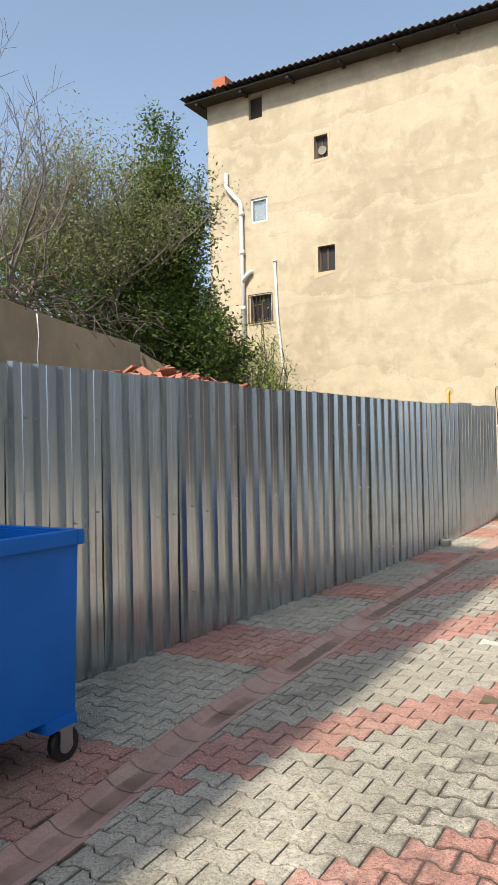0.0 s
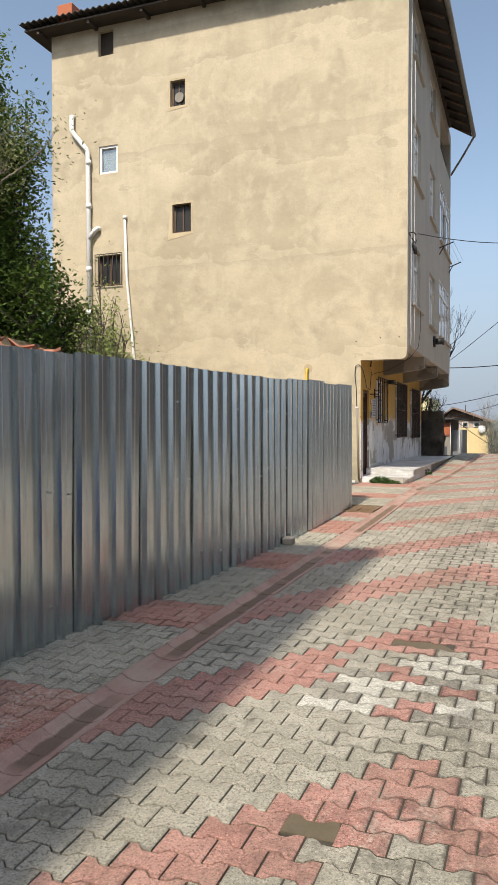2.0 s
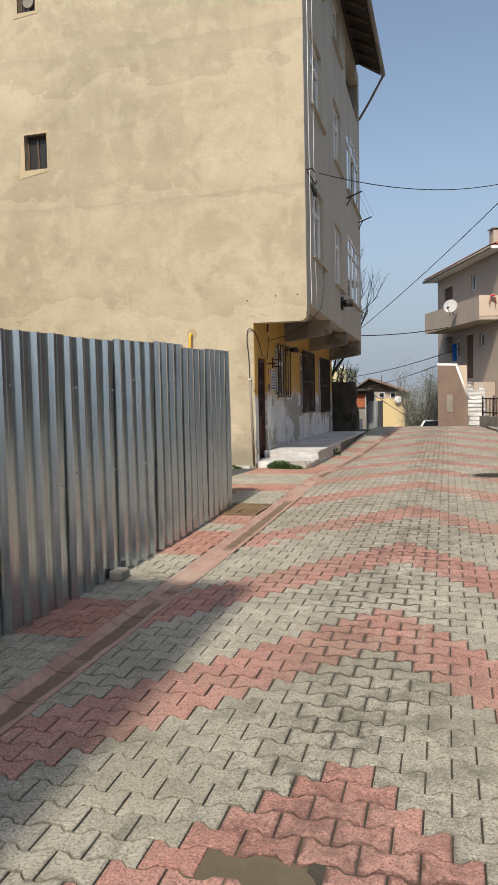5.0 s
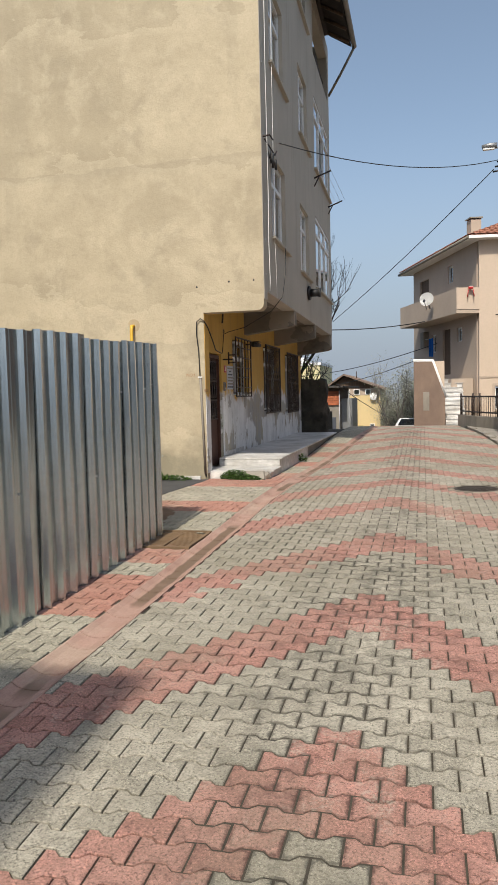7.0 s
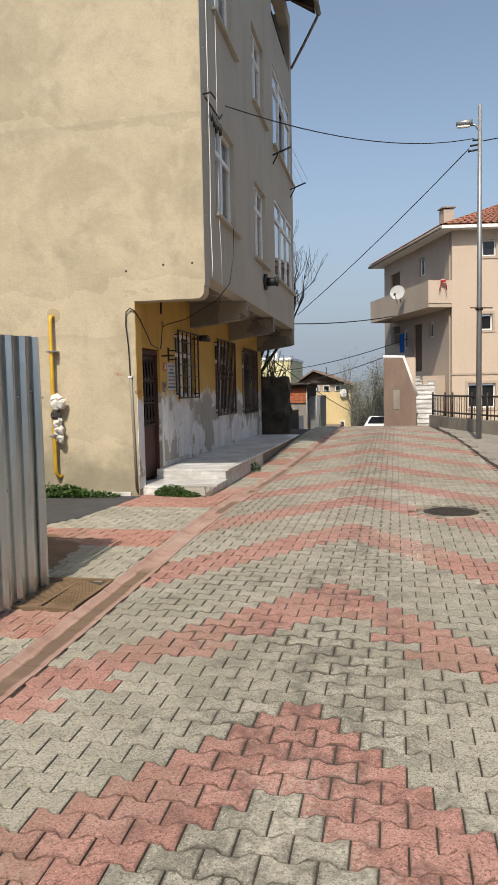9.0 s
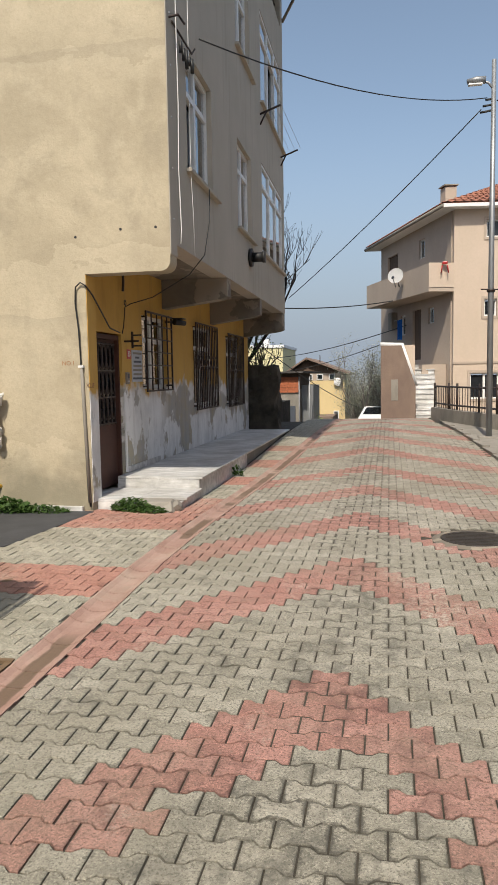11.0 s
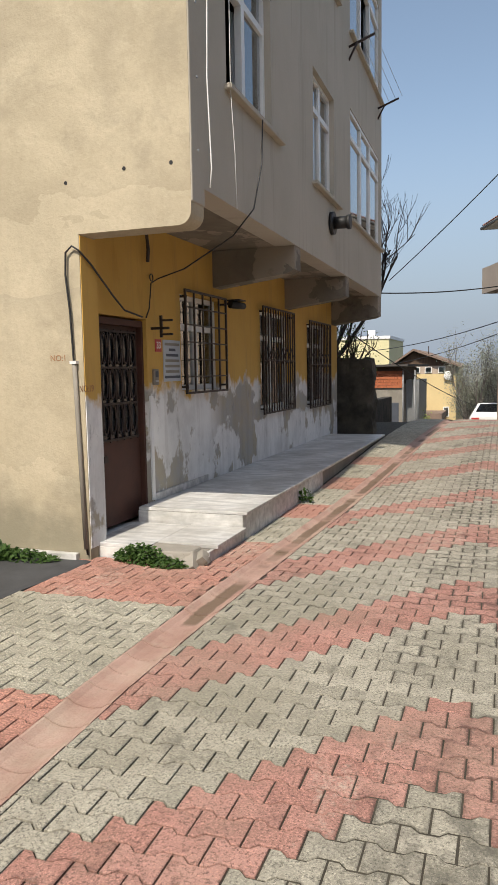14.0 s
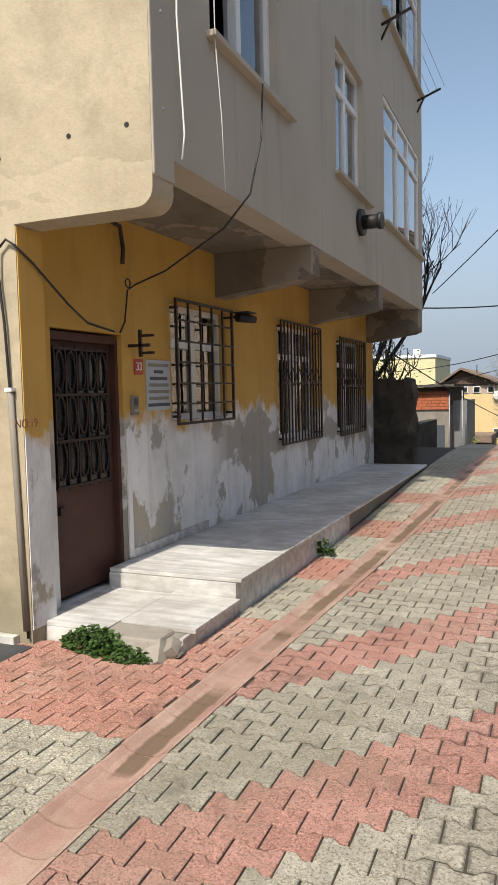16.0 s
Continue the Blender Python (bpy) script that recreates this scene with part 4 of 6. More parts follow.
for k in range(7):
    z = 2.285 - 0.058 * k
    w = (0.36, 0.16, 0.3, 0.34, 0.36, 0.34, 0.38)[k]
    part("print_line", box(GX + 0.0102, GX + 0.0125, 19.49 - w / 2, 19.49 + w / 2, z - 0.014, z + 0.014), M_INK if k in (1, 2, 6) else M_CONC, board)
bell = thing("intercom", "small grey intercom box beside the door", "intercom")
part("case", box(GX, GX + 0.03, 19.02, 19.12, 1.86, 2.02, 0.006), M_CONC, bell)
part("speaker_plate", box(GX + 0.0305, GX + 0.034, 19.04, 19.1, 1.94, 2.0), M_INK, bell)
part("button_row", box(GX + 0.0305, GX + 0.036, 19.04, 19.1, 1.89, 1.91), M_STEEL, bell)
paint = thing("painted_number", "faded brown painted number NO:19 on the wall", "writing")
part("jamb_facing", box(-3.879, -3.872, SY + 0.006, SY + 0.248, 0.5, 3.115), M_PEEL, building, "painted plaster of the entrance corner")
text("letters", "NO:19", 0.08, pose(-3.8705, SY + 0.02, 1.86, 90, 0, 90), M_STAIN, paint, 0.001)
paint2 = thing("painted_number", "faint brown painted NO: on the cream wall", "writing")
text("letters", "NO:1", 0.07, pose(-4.12, SY - 0.003, 2.12, 90, 0, 0), M_STAIN, paint2, 0.0006)

# platform of marble slabs
platform = thing("entrance_platform", "white veined marble entrance platform with one step", "platform", kind="structure")
part("core", box(GX, -2.9, 18.66, 26.9, 0.1, 0.635), M_CONC, platform, "broken bare concrete edge")
part("core", box(GX, -2.9, 17.76, 18.655, 0.1, 0.49), M_CONC, platform)
ys = [18.64, 19.56, 20.5, 21.45, 22.4, 23.35, 24.3, 25.25, 26.2, 26.95]
for i in range(len(ys) - 1):
    a, b = ys[i] + 0.003, ys[i + 1] - 0.003
    if i == 1:
        part("slab", box(GX, -3.32, a, b, 0.637, 0.667, 0.004), M_MARBLE, platform)
        part("slab", box(-3.314, -2.83, a, b, 0.637, 0.669, 0.004), M_MARBLE, platform)
    else:
        part("slab", box(GX, -2.83, a, b, 0.637, 0.667 + 0.003 * (i % 2), 0.004), M_MARBLE, platform)
for a, b in ((18.66, 19.56), (19.566, 20.7), (20.706, 21.8)):
    part("edge_slab", box(-2.898, -2.868, a, b, 0.28, 0.634, 0.003), M_MARBLE, platform)
part("riser_slab", box(GX + 0.002, -2.87, 18.63, 18.655, 0.5, 0.634, 0.003), M_MARBLE, platform)
part("step_slab", box(GX, -3.4, 17.74, 18.6, 0.492, 0.524, 0.004), M_MARBLE, platform)
part("step_slab", box(-3.394, -2.83, 17.9, 18.62, 0.492, 0.526, 0.004), M_MARBLE, platform)
part("edge_slab", box(-2.898, -2.868, 17.8, 18.655, 0.3, 0.49, 0.003), M_MARBLE, platform)
part("edge_slab", box(GX, -3.45, 17.735, 17.758, 0.35, 0.49, 0.003), M_MARBLE, platform)
part("wall_skirting", box(GX + 0.002, GX + 0.022, 18.99, 20.4, 0.67, 0.745, 0.003), M_MARBLE, platform)
part("wall_kerb", box(-4.6, -3.99, SY - 0.06, SY - 0.003, 0.36, 0.46, 0.004), M_MARBLE, platform)

# ---- sheet-metal fence ----
fence = thing("sheet_metal_fence", "tall fence of ribbed galvanised steel sheets", "fence")


def sheet(p, q, z_low, z_high, rng, ribs):
    """One ribbed sheet from p to q on plan, ribs facing the street."""
    p, q = Vector(p), Vector(q)
    along = (q - p).normalized()
    out = Vector((along.y, -along.x))
    ln = (q - p).length
    lean = rng.uniform(-0.004, 0.004)
    step = ln / ribs
    prof = [(-0.01, 0.0)]
    for k in range(ribs):
        s = k * step
        prof += [(s + 0.012, 0.0), (s + 0.03, 0.038), (s + 0.054, 0.038), (s + 0.07, 0.0)]
        prof += [(s + 0.115, 0.0), (s + 0.12, 0.005), (s + 0.127, 0.0)] if step > 0.17 else []
    prof.append((ln + 0.012, 0.0))
    verts, faces = [], []
    zs = [0.0, 0.3, 0.62, 1.0]
    wob = [rng.uniform(-0.003, 0.003) for _ in zs]
    for iz, f in enumerate(zs):
        for s, d in prof:
            base = p + along * (s + lean * f) + out * (d + wob[iz] + 0.006 * math.sin(s * 5 + iz))
            zl = z_low(s / ln) + 0.012 * math.sin(s * 31)
            verts.append((base.x, base.y, zl + (z_high(s / ln) - zl) * f))
    w = len(prof)
    for j in range(len(zs) - 1):
        for i in range(w - 1):
            a = j * w + i
            faces.append((a, a + 1, a + w + 1, a + w))
    k = len(verts)
    verts += [(x - out.x * 0.0012, y - out.y * 0.0012, z) for x, y, z in verts]
    faces += [tuple(k + i for i in f[::-1]) for f in faces]
    top = (len(zs) - 1) * w
    faces += [(top + i, top + i + 1, k + top + i + 1, k + top + i) for i in range(w - 1)]
    return raw("sheet", verts, faces, M_ZINC, fence), along, out


def fence_x(y):
    return lerp_at(FENCE, y)


def fence_top(y):
    return lerp_at([(0, 2.15), (8, 2.17), (13.2, 2.31)], y)


rng = random.Random(11)
y = 0.6
while y < 13.15:
    w = min(0.78, 13.2 - y)
    p, q = (fence_x(y), y), (fence_x(y + w), y + w)
    j = rng.uniform(-0.018, 0.018)
    ya, yb = y, y + w
    off = rng.uniform(0, 0.004)
    sh, al, out = sheet((p[0] + off, p[1]), (q[0] + off, q[1]), lambda s: road_z(ya + s * (yb - ya)) - 0.02, lambda s: fence_top(ya + s * (yb - ya)) + j, rng, max(1, round(w / 0.195)))
    for f in (0.06, 0.3, 0.55, 0.8):
        for z in (0.45, 1.15, 1.85):
            if rng.random() < 0.3:
                c = Vector(p) + al * (f * w + 0.1) + out * (0.008 + off)
                zz = z + rng.uniform(-0.05, 0.05)
                bm = pipe([(c.x - out.x * 0.004, c.y - out.y * 0.004, zz), (c.x + out.x * 0.006, c.y + out.y * 0.006, zz)], 0.008, 6)
                part("screw", bm, M_STEEL, sh)
    y += w
# the return of the fence into the plot
sheet((-4.35, 13.23), (-3.14, 13.23), lambda s: 0.3, lambda s: 2.33, rng, 6)
sheet((-5.6, 13.25), (-4.34, 13.25), lambda s: 0.3, lambda s: 2.31, rng, 6)
for yy in (2.0, 4.6, 7.2, 9.8, 12.4, 13.12):
    part("post", box(fence_x(yy) - 0.1, fence_x(yy) - 0.045, yy - 0.03, yy + 0.03, 0.0, fence_top(yy) - 0.06), M_IRON, fence)
for z in (0.5, 1.85):
    part("rail", pipe([(fence_x(v) - 0.03, v, z + 0.027 * v * 0.5) for v in (0.6, 3.5, 5.3, 8.2, 10.2, 13.15)], 0.022, 4), M_IRON, fence)
tagged(obj("kerb_block", box(-3.04, -2.92, 9.70, 9.86, 0.255, 0.345, 0.018), M_CONC), "small worn concrete block at the foot of the fence", "block")


# ---- refuse container ----
bin_thing = thing("refuse_container", "blue steel wheeled refuse container, open on top", "bin")


def taper(x0, x1, y0, y1, z0, z1, t, bm=None):
    bm = bm or bmesh.new()
    lo = [bm.verts.new(p) for p in ((x0 + t, y0 + t, z0), (x1 - t, y0 + t, z0), (x1 - t, y1 - t, z0), (x0 + t, y1 - t, z0))]
    hi = [bm.verts.new(p) for p in ((x0, y0, z1), (x1, y0, z1), (x1, y1, z1), (x0, y1, z1))]
    bm.faces.new(lo[::-1])
    for i in range(4):
        bm.faces.new((lo[i], lo[(i + 1) % 4], hi[(i + 1) % 4], hi[i]))
    return bm, hi


bm, hi = taper(-3.56, -2.785, 1.25, 2.66, 0.3, 1.2, 0.02)
bm2, hi2 = taper(-3.53, -2.815, 1.28, 2.63, 0.34, 1.2, 0.02, bm)
for i in range(4):
    bm.faces.new((hi[i], hi[(i + 1) % 4], hi2[(i + 1) % 4], hi2[i]))
bmesh.ops.recalc_face_normals(bm, faces=bm.faces[:])
part("body", bm, M_BLUE, bin_thing)
rim = bmesh.new()
for x0, x1, y0, y1 in ((-3.6, -2.765, 2.64, 2.69), (-3.6, -2.765, 1.22, 1.27), (-2.82, -2.765, 1.27, 2.64), (-3.6, -3.545, 1.27, 2.64)):
    bx(rim, x0, x1, y0, y1, 1.14, 1.215, 0.006)
part("rim", rim, M_BLUE, bin_thing, "folded steel rim")
part("foot_plate", box(-2.94, -2.79, 2.44, 2.64, 0.24, 0.3, 0.004), M_BLUE, bin_thing)
for x, y in ((-2.83, 2.56), (-3.42, 2.5), (-2.9, 1.4), (-3.42, 1.4)):
    w = part("wheel", pipe([(x - 0.022, y + 0.02, road_z(y) + 0.085), (x + 0.022, y + 0.02, road_z(y) + 0.085)], 0.085, 20), M_BLACK, bin_thing, "black rubber castor wheel")
    part("hub", pipe([(x - 0.026, y + 0.02, road_z(y) + 0.085), (x + 0.026, y + 0.02, road_z(y) + 0.085)], 0.045, 14), M_STEEL, w)
    fk = bx(bx(box(x - 0.038, x - 0.03, y - 0.03, y + 0.05, road_z(y) + 0.07, 0.24), x + 0.03, x + 0.038, y - 0.03, y + 0.05, road_z(y) + 0.07, 0.24), x - 0.05, x + 0.05, y - 0.05, y + 0.06, 0.24, 0.25)
    part("fork", fk, M_STEEL, bin_thing, "zinc-plated castor fork")

# ---- plot behind the fence ----
bm = bmesh.new()
rows = []
for yy, top in ((-4.0, 4.1), (6.64, 3.72), (7.8, 3.56), (9.46, 3.42)):
    rows.append([bm.verts.new(q) for q in ((-8.25, yy, 0), (-8.0, yy, 0), (-8.0, yy, top), (-8.25, yy, top + 0.01))])
for r0, r1 in zip(rows, rows[1:]):
    for i in range(4):
        bm.faces.new((r0[i], r0[(i + 1) % 4], r1[(i + 1) % 4], r1[i]))
bm.faces.new(rows[0][::-1])
bm.faces.new(rows[-1])
bmesh.ops.recalc_face_normals(bm, faces=bm.faces[:])
retaining = tagged(obj("retaining_wall", bm, M_RETAIN), "stained cement retaining wall below a bank", "wall", kind="structure")
part("crack", pipe([(-7.998, 7.2, 3.62), (-7.998, 7.23, 3.3), (-7.998, 7.2, 3.0), (-7.998, 7.24, 2.6)], 0.009, 5), M_WHITE, retaining, "pale mortar run down the wall")


def bank():
    rng = random.Random(3)
    verts, faces = [], []
    nx, ny = 34, 44
    for j in range(ny + 1):
        for i in range(nx + 1):
            x, y = -34 + (26.0) * i / nx, -8 + 42 * j / ny
            h = 3.4 + 0.16 * (-8.1 - x) + 0.25 * noise.noise(Vector((x * 0.5, y * 0.5, 0)))
            if y > 9.3:
                h -= min(1.0, (y - 9.3) / 6) * 0.7 * max(0, (x + 13) / 5)
            if x > -12.2 and 17.4 < y < 28:
                h = min(h, 2.4)
            verts.append((x - 0.25 if i == nx else x, y, h))
    w = nx + 1
    for j in range(ny):
        for i in range(nx):
            a = j * w + i
            faces.append((a, a + 1, a + w + 1, a + w))
    k = len(verts)
    for j in range(ny + 1):
        x, y, h = verts[j * w + nx]
        verts.append((x + (0.9 if y > 9.3 else -0.02), y, 0.0))
    for j in range(ny):
        a = j * w + nx
        faces.append((a, k + j, k + j + 1, a + w))
    return tagged(raw("earth_bank", verts, faces, M_EARTH, smooth=True), "dry earth bank with dead branches above the retaining wall", "bank", kind="structure")


bank()


def rubble(name, label, n, area, z, size, mat, seed, cat="rubble"):
    rng = random.Random(seed)
    verts, faces = [], []
    for _ in range(n):
        cx, cy = rng.uniform(*area[0]), rng.uniform(*area[1])
        m = pose(cx, cy, z(cx, cy) + rng.uniform(-0.02, 0.06), rng.uniform(-40, 40), rng.uniform(-40, 40), rng.uniform(0, 180))
        s = rng.uniform(0.6, 1.4)
        k = len(verts)
        for a in (-1, 1):
            for b in (-1, 1):
                for c in (-1, 1):
                    verts.append(m @ Vector((a * size[0] * s * rng.uniform(0.7, 1), b * size[1] * s * rng.uniform(0.7, 1), c * size[2] * s * rng.uniform(0.7, 1))))
        faces += [tuple(k + q for q in f) for f in ((0, 1, 3, 2), (4, 6, 7, 5), (0, 4, 5, 1), (2, 3, 7, 6), (0, 2, 6, 4), (1, 5, 7, 3))]
    return tagged(raw(name, [tuple(v) for v in verts], faces, mat), label, cat, kind="stuff")


rubble("clay_tile_heap", "heap of broken orange clay roof tiles behind the fence", 170, ((-6.6, -5.3), (6.2, 9.2)), lambda x, y: 2.62 - 0.5 * abs(x + 5.9) - 0.1 * abs(y - 7.6), (0.16, 0.1, 0.012), M_TILE, 4)
rubble("earth_heap", "heap of earth and rubble behind the fence", 280, ((-6.9, -5.0), (5.4, 9.6)), lambda x, y: max(0.3, 2.3 - 0.9 * abs(x + 5.9) - 0.25 * abs(y - 7.6)), (0.28, 0.25, 0.2), M_EARTH, 6)
rubble("pale_rubble", "pale stones and rubbish on top of the bank", 26, ((-9.2, -8.3), (6.6, 9.2)), lambda x, y: 3.56, (0.09, 0.07, 0.05), M_CONC, 8)

# ---- trees and bushes ----
def grow(rng, p, way, length, r, depth, out, tips, spread=0.55, up=0.12, kids=(2, 4), shrink=0.68):
    """A branching skeleton: each limb is a bent run of points with radii."""
    pts = [Vector(p)]
    d = Vector(way).normalized()
    n = 4
    for _ in range(n):
        d = (d + Vector((rng.uniform(-1, 1), rng.uniform(-1, 1), rng.uniform(-0.6, 1))) * 0.16 + Vector((0, 0, up))).normalized()
        pts.append(pts[-1] + d * length / n)
    out.append((pts, r, r * 0.55))
    if depth == 0:
        tips.append((pts[2], d))
        tips.append((pts[-1], d))
        return
    for _ in range(rng.randint(*kids)):
        k = rng.randint(2, n)
        side_way = Vector((rng.uniform(-1, 1), rng.uniform(-1, 1), rng.uniform(-0.3, 0.9)))
        grow(rng, pts[k], d + side_way * spread * 1.6, length * shrink * rng.uniform(0.75, 1.15), r * 0.5, depth - 1, out, tips, spread, up, kids, shrink)


def limb_mesh(name, limbs, mat, parent):
    verts, faces = [], []
    for pts, r0, r1 in limbs:
        n = 6 if r0 > 0.03 else 4 if r0 > 0.01 else 3
        prev = None
        for i, p in enumerate(pts):
            way = pts[min(i + 1, len(pts) - 1)] - pts[max(i - 1, 0)]
            cur = len(verts)
            verts += [tuple(v) for v in ring(p, way, max(r0 + (r1 - r0) * i / (len(pts) - 1), 0.004), n)]
            if prev is not None:
                faces += [(prev + k, prev + (k + 1) % n, cur + (k + 1) % n, cur + k) for k in range(n)]
            prev = cur
    return raw(name, verts, faces, mat, parent, True)


def leaf_mesh(name, spots, rng, size, mat, parent, per=6, cloud=0.18):
    verts, faces = [], []
    for p, d in spots:
        for _ in range(per):
            c = p + Vector((rng.gauss(0, cloud), rng.gauss(0, cloud), rng.gauss(0, cloud)))
            a = Vector((rng.uniform(-1, 1), rng.uniform(-1, 1), rng.uniform(-0.7, 0.7))).normalized()
            b = a.cross(Vector((rng.uniform(-1, 1), rng.uniform(-1, 1), 1))).normalized()
            s = size * rng.uniform(0.6, 1.3)
            k = len(verts)
            verts += [tuple(c - a * s), tuple(c + b * s * 0.42 - a * s * 0.1), tuple(c + a * s), tuple(c - b * s * 0.42 - a * s * 0.1)]
            faces.append((k, k + 1, k + 2, k + 3))
    return raw(name, verts, faces, mat, parent)


def tree(label, base, stems, length, r, depth, seed, leaf=None, leaf_size=0.05, per=5, cloud=0.15, bark=None, spread=0.5, up=0.12, kids=(2, 4), splay=0.35, category="tree", group="", shrink=0.68):
    rng = random.Random(seed)
    t = thing("tree" if category == "tree" else "bush", label, category, group)
    limbs, tips = [], []
    for k in range(stems):
        a = 2 * math.pi * k / stems + rng.uniform(-0.5, 0.5)
        sp = splay if stems > 1 else 0.08
        grow(rng, Vector(base) + Vector((math.cos(a), math.sin(a), 0)) * 0.12 * (stems > 1), (math.cos(a) * sp, math.sin(a) * sp, 1), length * rng.uniform(0.8, 1.15), r, depth, limbs, tips, spread, up, kids, shrink)
    limb_mesh("trunk", limbs[:1], bark or M_BARK, t)
    tagged(limb_mesh("branchwork", limbs[1:], bark or M_BARK, t), kind="stuff")
    if leaf:
        leaf_mesh("crown", tips, rng, leaf_size, leaf, t, per, cloud)
    return t


def shrub(label, centre, size, n, leaf, leaf_size, seed, category="bush", stems=14, per=7, cloud=0.16):
    """Many upright stems with leaves crowded along them, filling an uneven tall shape."""
    rng = random.Random(seed)
    t = thing("bush", label, category)
    limbs, spots = [], []
    cx, cy, z0 = centre
    for _ in range(stems):
        a, rr = rng.uniform(0, 2 * math.pi), rng.uniform(0, 1) ** 0.6
        bxx, byy = cx + 0.35 * size[0] * rr * math.cos(a), cy + 0.35 * size[1] * rr * math.sin(a)
        h = size[2] * rng.uniform(0.55, 1.05) * (1 - 0.35 * rr)
        top = Vector((cx + size[0] * 0.62 * rr * math.cos(a) + rng.uniform(-0.2, 0.2), cy + size[1] * 0.62 * rr * math.sin(a) + rng.uniform(-0.2, 0.2), z0 + h))
        b0 = Vector((bxx, byy, z0))
        pts = [b0.lerp(top, f) + Vector((rng.uniform(-0.07, 0.07), rng.uniform(-0.07, 0.07), 0)) for f in (0, 0.25, 0.5, 0.75, 1)]
        limbs.append((pts, 0.03, 0.006))
        for _ in range(n // stems):
            f = rng.uniform(0.04, 1) ** 0.85
            q = b0.lerp(top, f)
            w = 0.42 * (1 - 0.72 * f) * min(size[0], size[1]) * rng.uniform(0.2, 1.0)
            aa = rng.uniform(0, 2 * math.pi)
            tip = q + Vector((w * math.cos(aa), w * math.sin(aa), rng.uniform(-0.05, 0.25)))
            limbs.append(([q, q.lerp(tip, 0.5) + Vector((0, 0, 0.03)), tip], 0.009, 0.004))
            spots.append((tip, None))
    tagged(limb_mesh("branchwork", limbs, M_BARK, t), kind="stuff")
    leaf_mesh("crown", spots, rng, leaf_size, leaf, t, per, cloud)
    return t


tree("bare grey-brown tree with fine twigs on the bank", (-10.0, 8.0, 3.6), 7, 1.7, 0.042, 4, 21, None, bark=M_TWIG, splay=0.8, kids=(3, 4), spread=0.7, up=0.04)
tree("bare grey-brown tree with fine twigs on the bank", (-11.0, 9.2, 3.7), 6, 2.2, 0.045, 4, 22, None, bark=M_TWIG, splay=0.6, kids=(3, 4), spread=0.7, up=0.05)
tree("sparse grey-green tree with opening leaves on the bank", (-10.7, 11.3, 3.4), 7, 2.0, 0.06, 3, 23, M_LEAF_GREY, 0.036, 34, 0.3, M_TWIG, kids=(3, 5), splay=0.55, spread=0.6, up=0.08)
tree("sparse grey-green tree with opening leaves on the bank", (-10.1, 10.3, 3.4), 6, 1.5, 0.06, 3, 24, M_LEAF_GREY, 0.036, 30, 0.3, M_TWIG, kids=(3, 5), splay=0.65, spread=0.6, up=0.06)
tree("sparse grey-green tree with opening leaves on the bank", (-13.4, 14.6, 3.2), 5, 2.0, 0.06, 3, 28, M_LEAF_GREY, 0.04, 6, 0.2, M_TWIG, kids=(3, 4))
shrub("tall dark green laurel bush, dense and upright", (-10.08, 12.3, 2.9), (2.0, 2.0, 6.5), 3000, M_LEAF_DARK, 0.05, 31, stems=34, per=20, cloud=0.13)
shrub("tall dark green laurel bush, dense and upright", (-9.95, 12.8, 2.8), (1.5, 1.5, 5.6), 1700, M_LEAF_DARK, 0.05, 37, stems=20, per=18, cloud=0.14)
shrub("dense dark green bush on the bank", (-9.3, 12.3, 2.6), (2.1, 2.5, 3.0), 1500, M_LEAF_DARK, 0.05, 32, stems=28, per=19, cloud=0.13)
shrub("dense dark green bush on the bank", (-9.6, 10.4, 3.1), (2.0, 2.4, 2.3), 700, M_LEAF_DARK, 0.05, 33, stems=20, per=14, cloud=0.18)
# dark shrub added where brown shadow lies under the trees
shrub("low dark shrub added for the brown shadows along the edge of the bank", (-10.4, 8.4, 3.4), (2.6, 4.2, 1.9), 700, M_LEAF_DARK, 0.05, 36, stems=26, per=10, cloud=0.2)
shrub("loose fresh green shrub in front of the cream wall", (-8.25, 13.7, 1.1), (1.5, 1.2, 3.9), 800, M_LEAF_LIGHT, 0.036, 34, stems=22, per=7, cloud=0.13)
shrub("loose fresh green shrub in front of the cream wall", (-7.75, 12.9, 0.9), (1.4, 1.2, 3.6), 800, M_LEAF_LIGHT, 0.036, 35, stems=22, per=8, cloud=0.13)
rngb = random.Random(41)
dead = thing("dead_branches", "tangle of dead branches hanging over the retaining wall", "branches", kind="stuff")
dl = []
for k in range(110):
    b = Vector((-8.35 + rngb.uniform(-0.8, 0.25), 7.6 + rngb.uniform(-1.4, 2.6), 3.6 + rngb.uniform(-0.1, 0.5)))
    e = b + Vector((rngb.uniform(0.0, 0.5), rngb.uniform(-0.3, 1.3), rngb.uniform(-0.8, 0.2)))
    mid = b.lerp(e, 0.5) + Vector((0, 0, rngb.uniform(0.05, 0.25)))
    dl.append(([b, mid, e], 0.014, 0.006))
limb_mesh("branchwork", dl, M_BARK, dead)


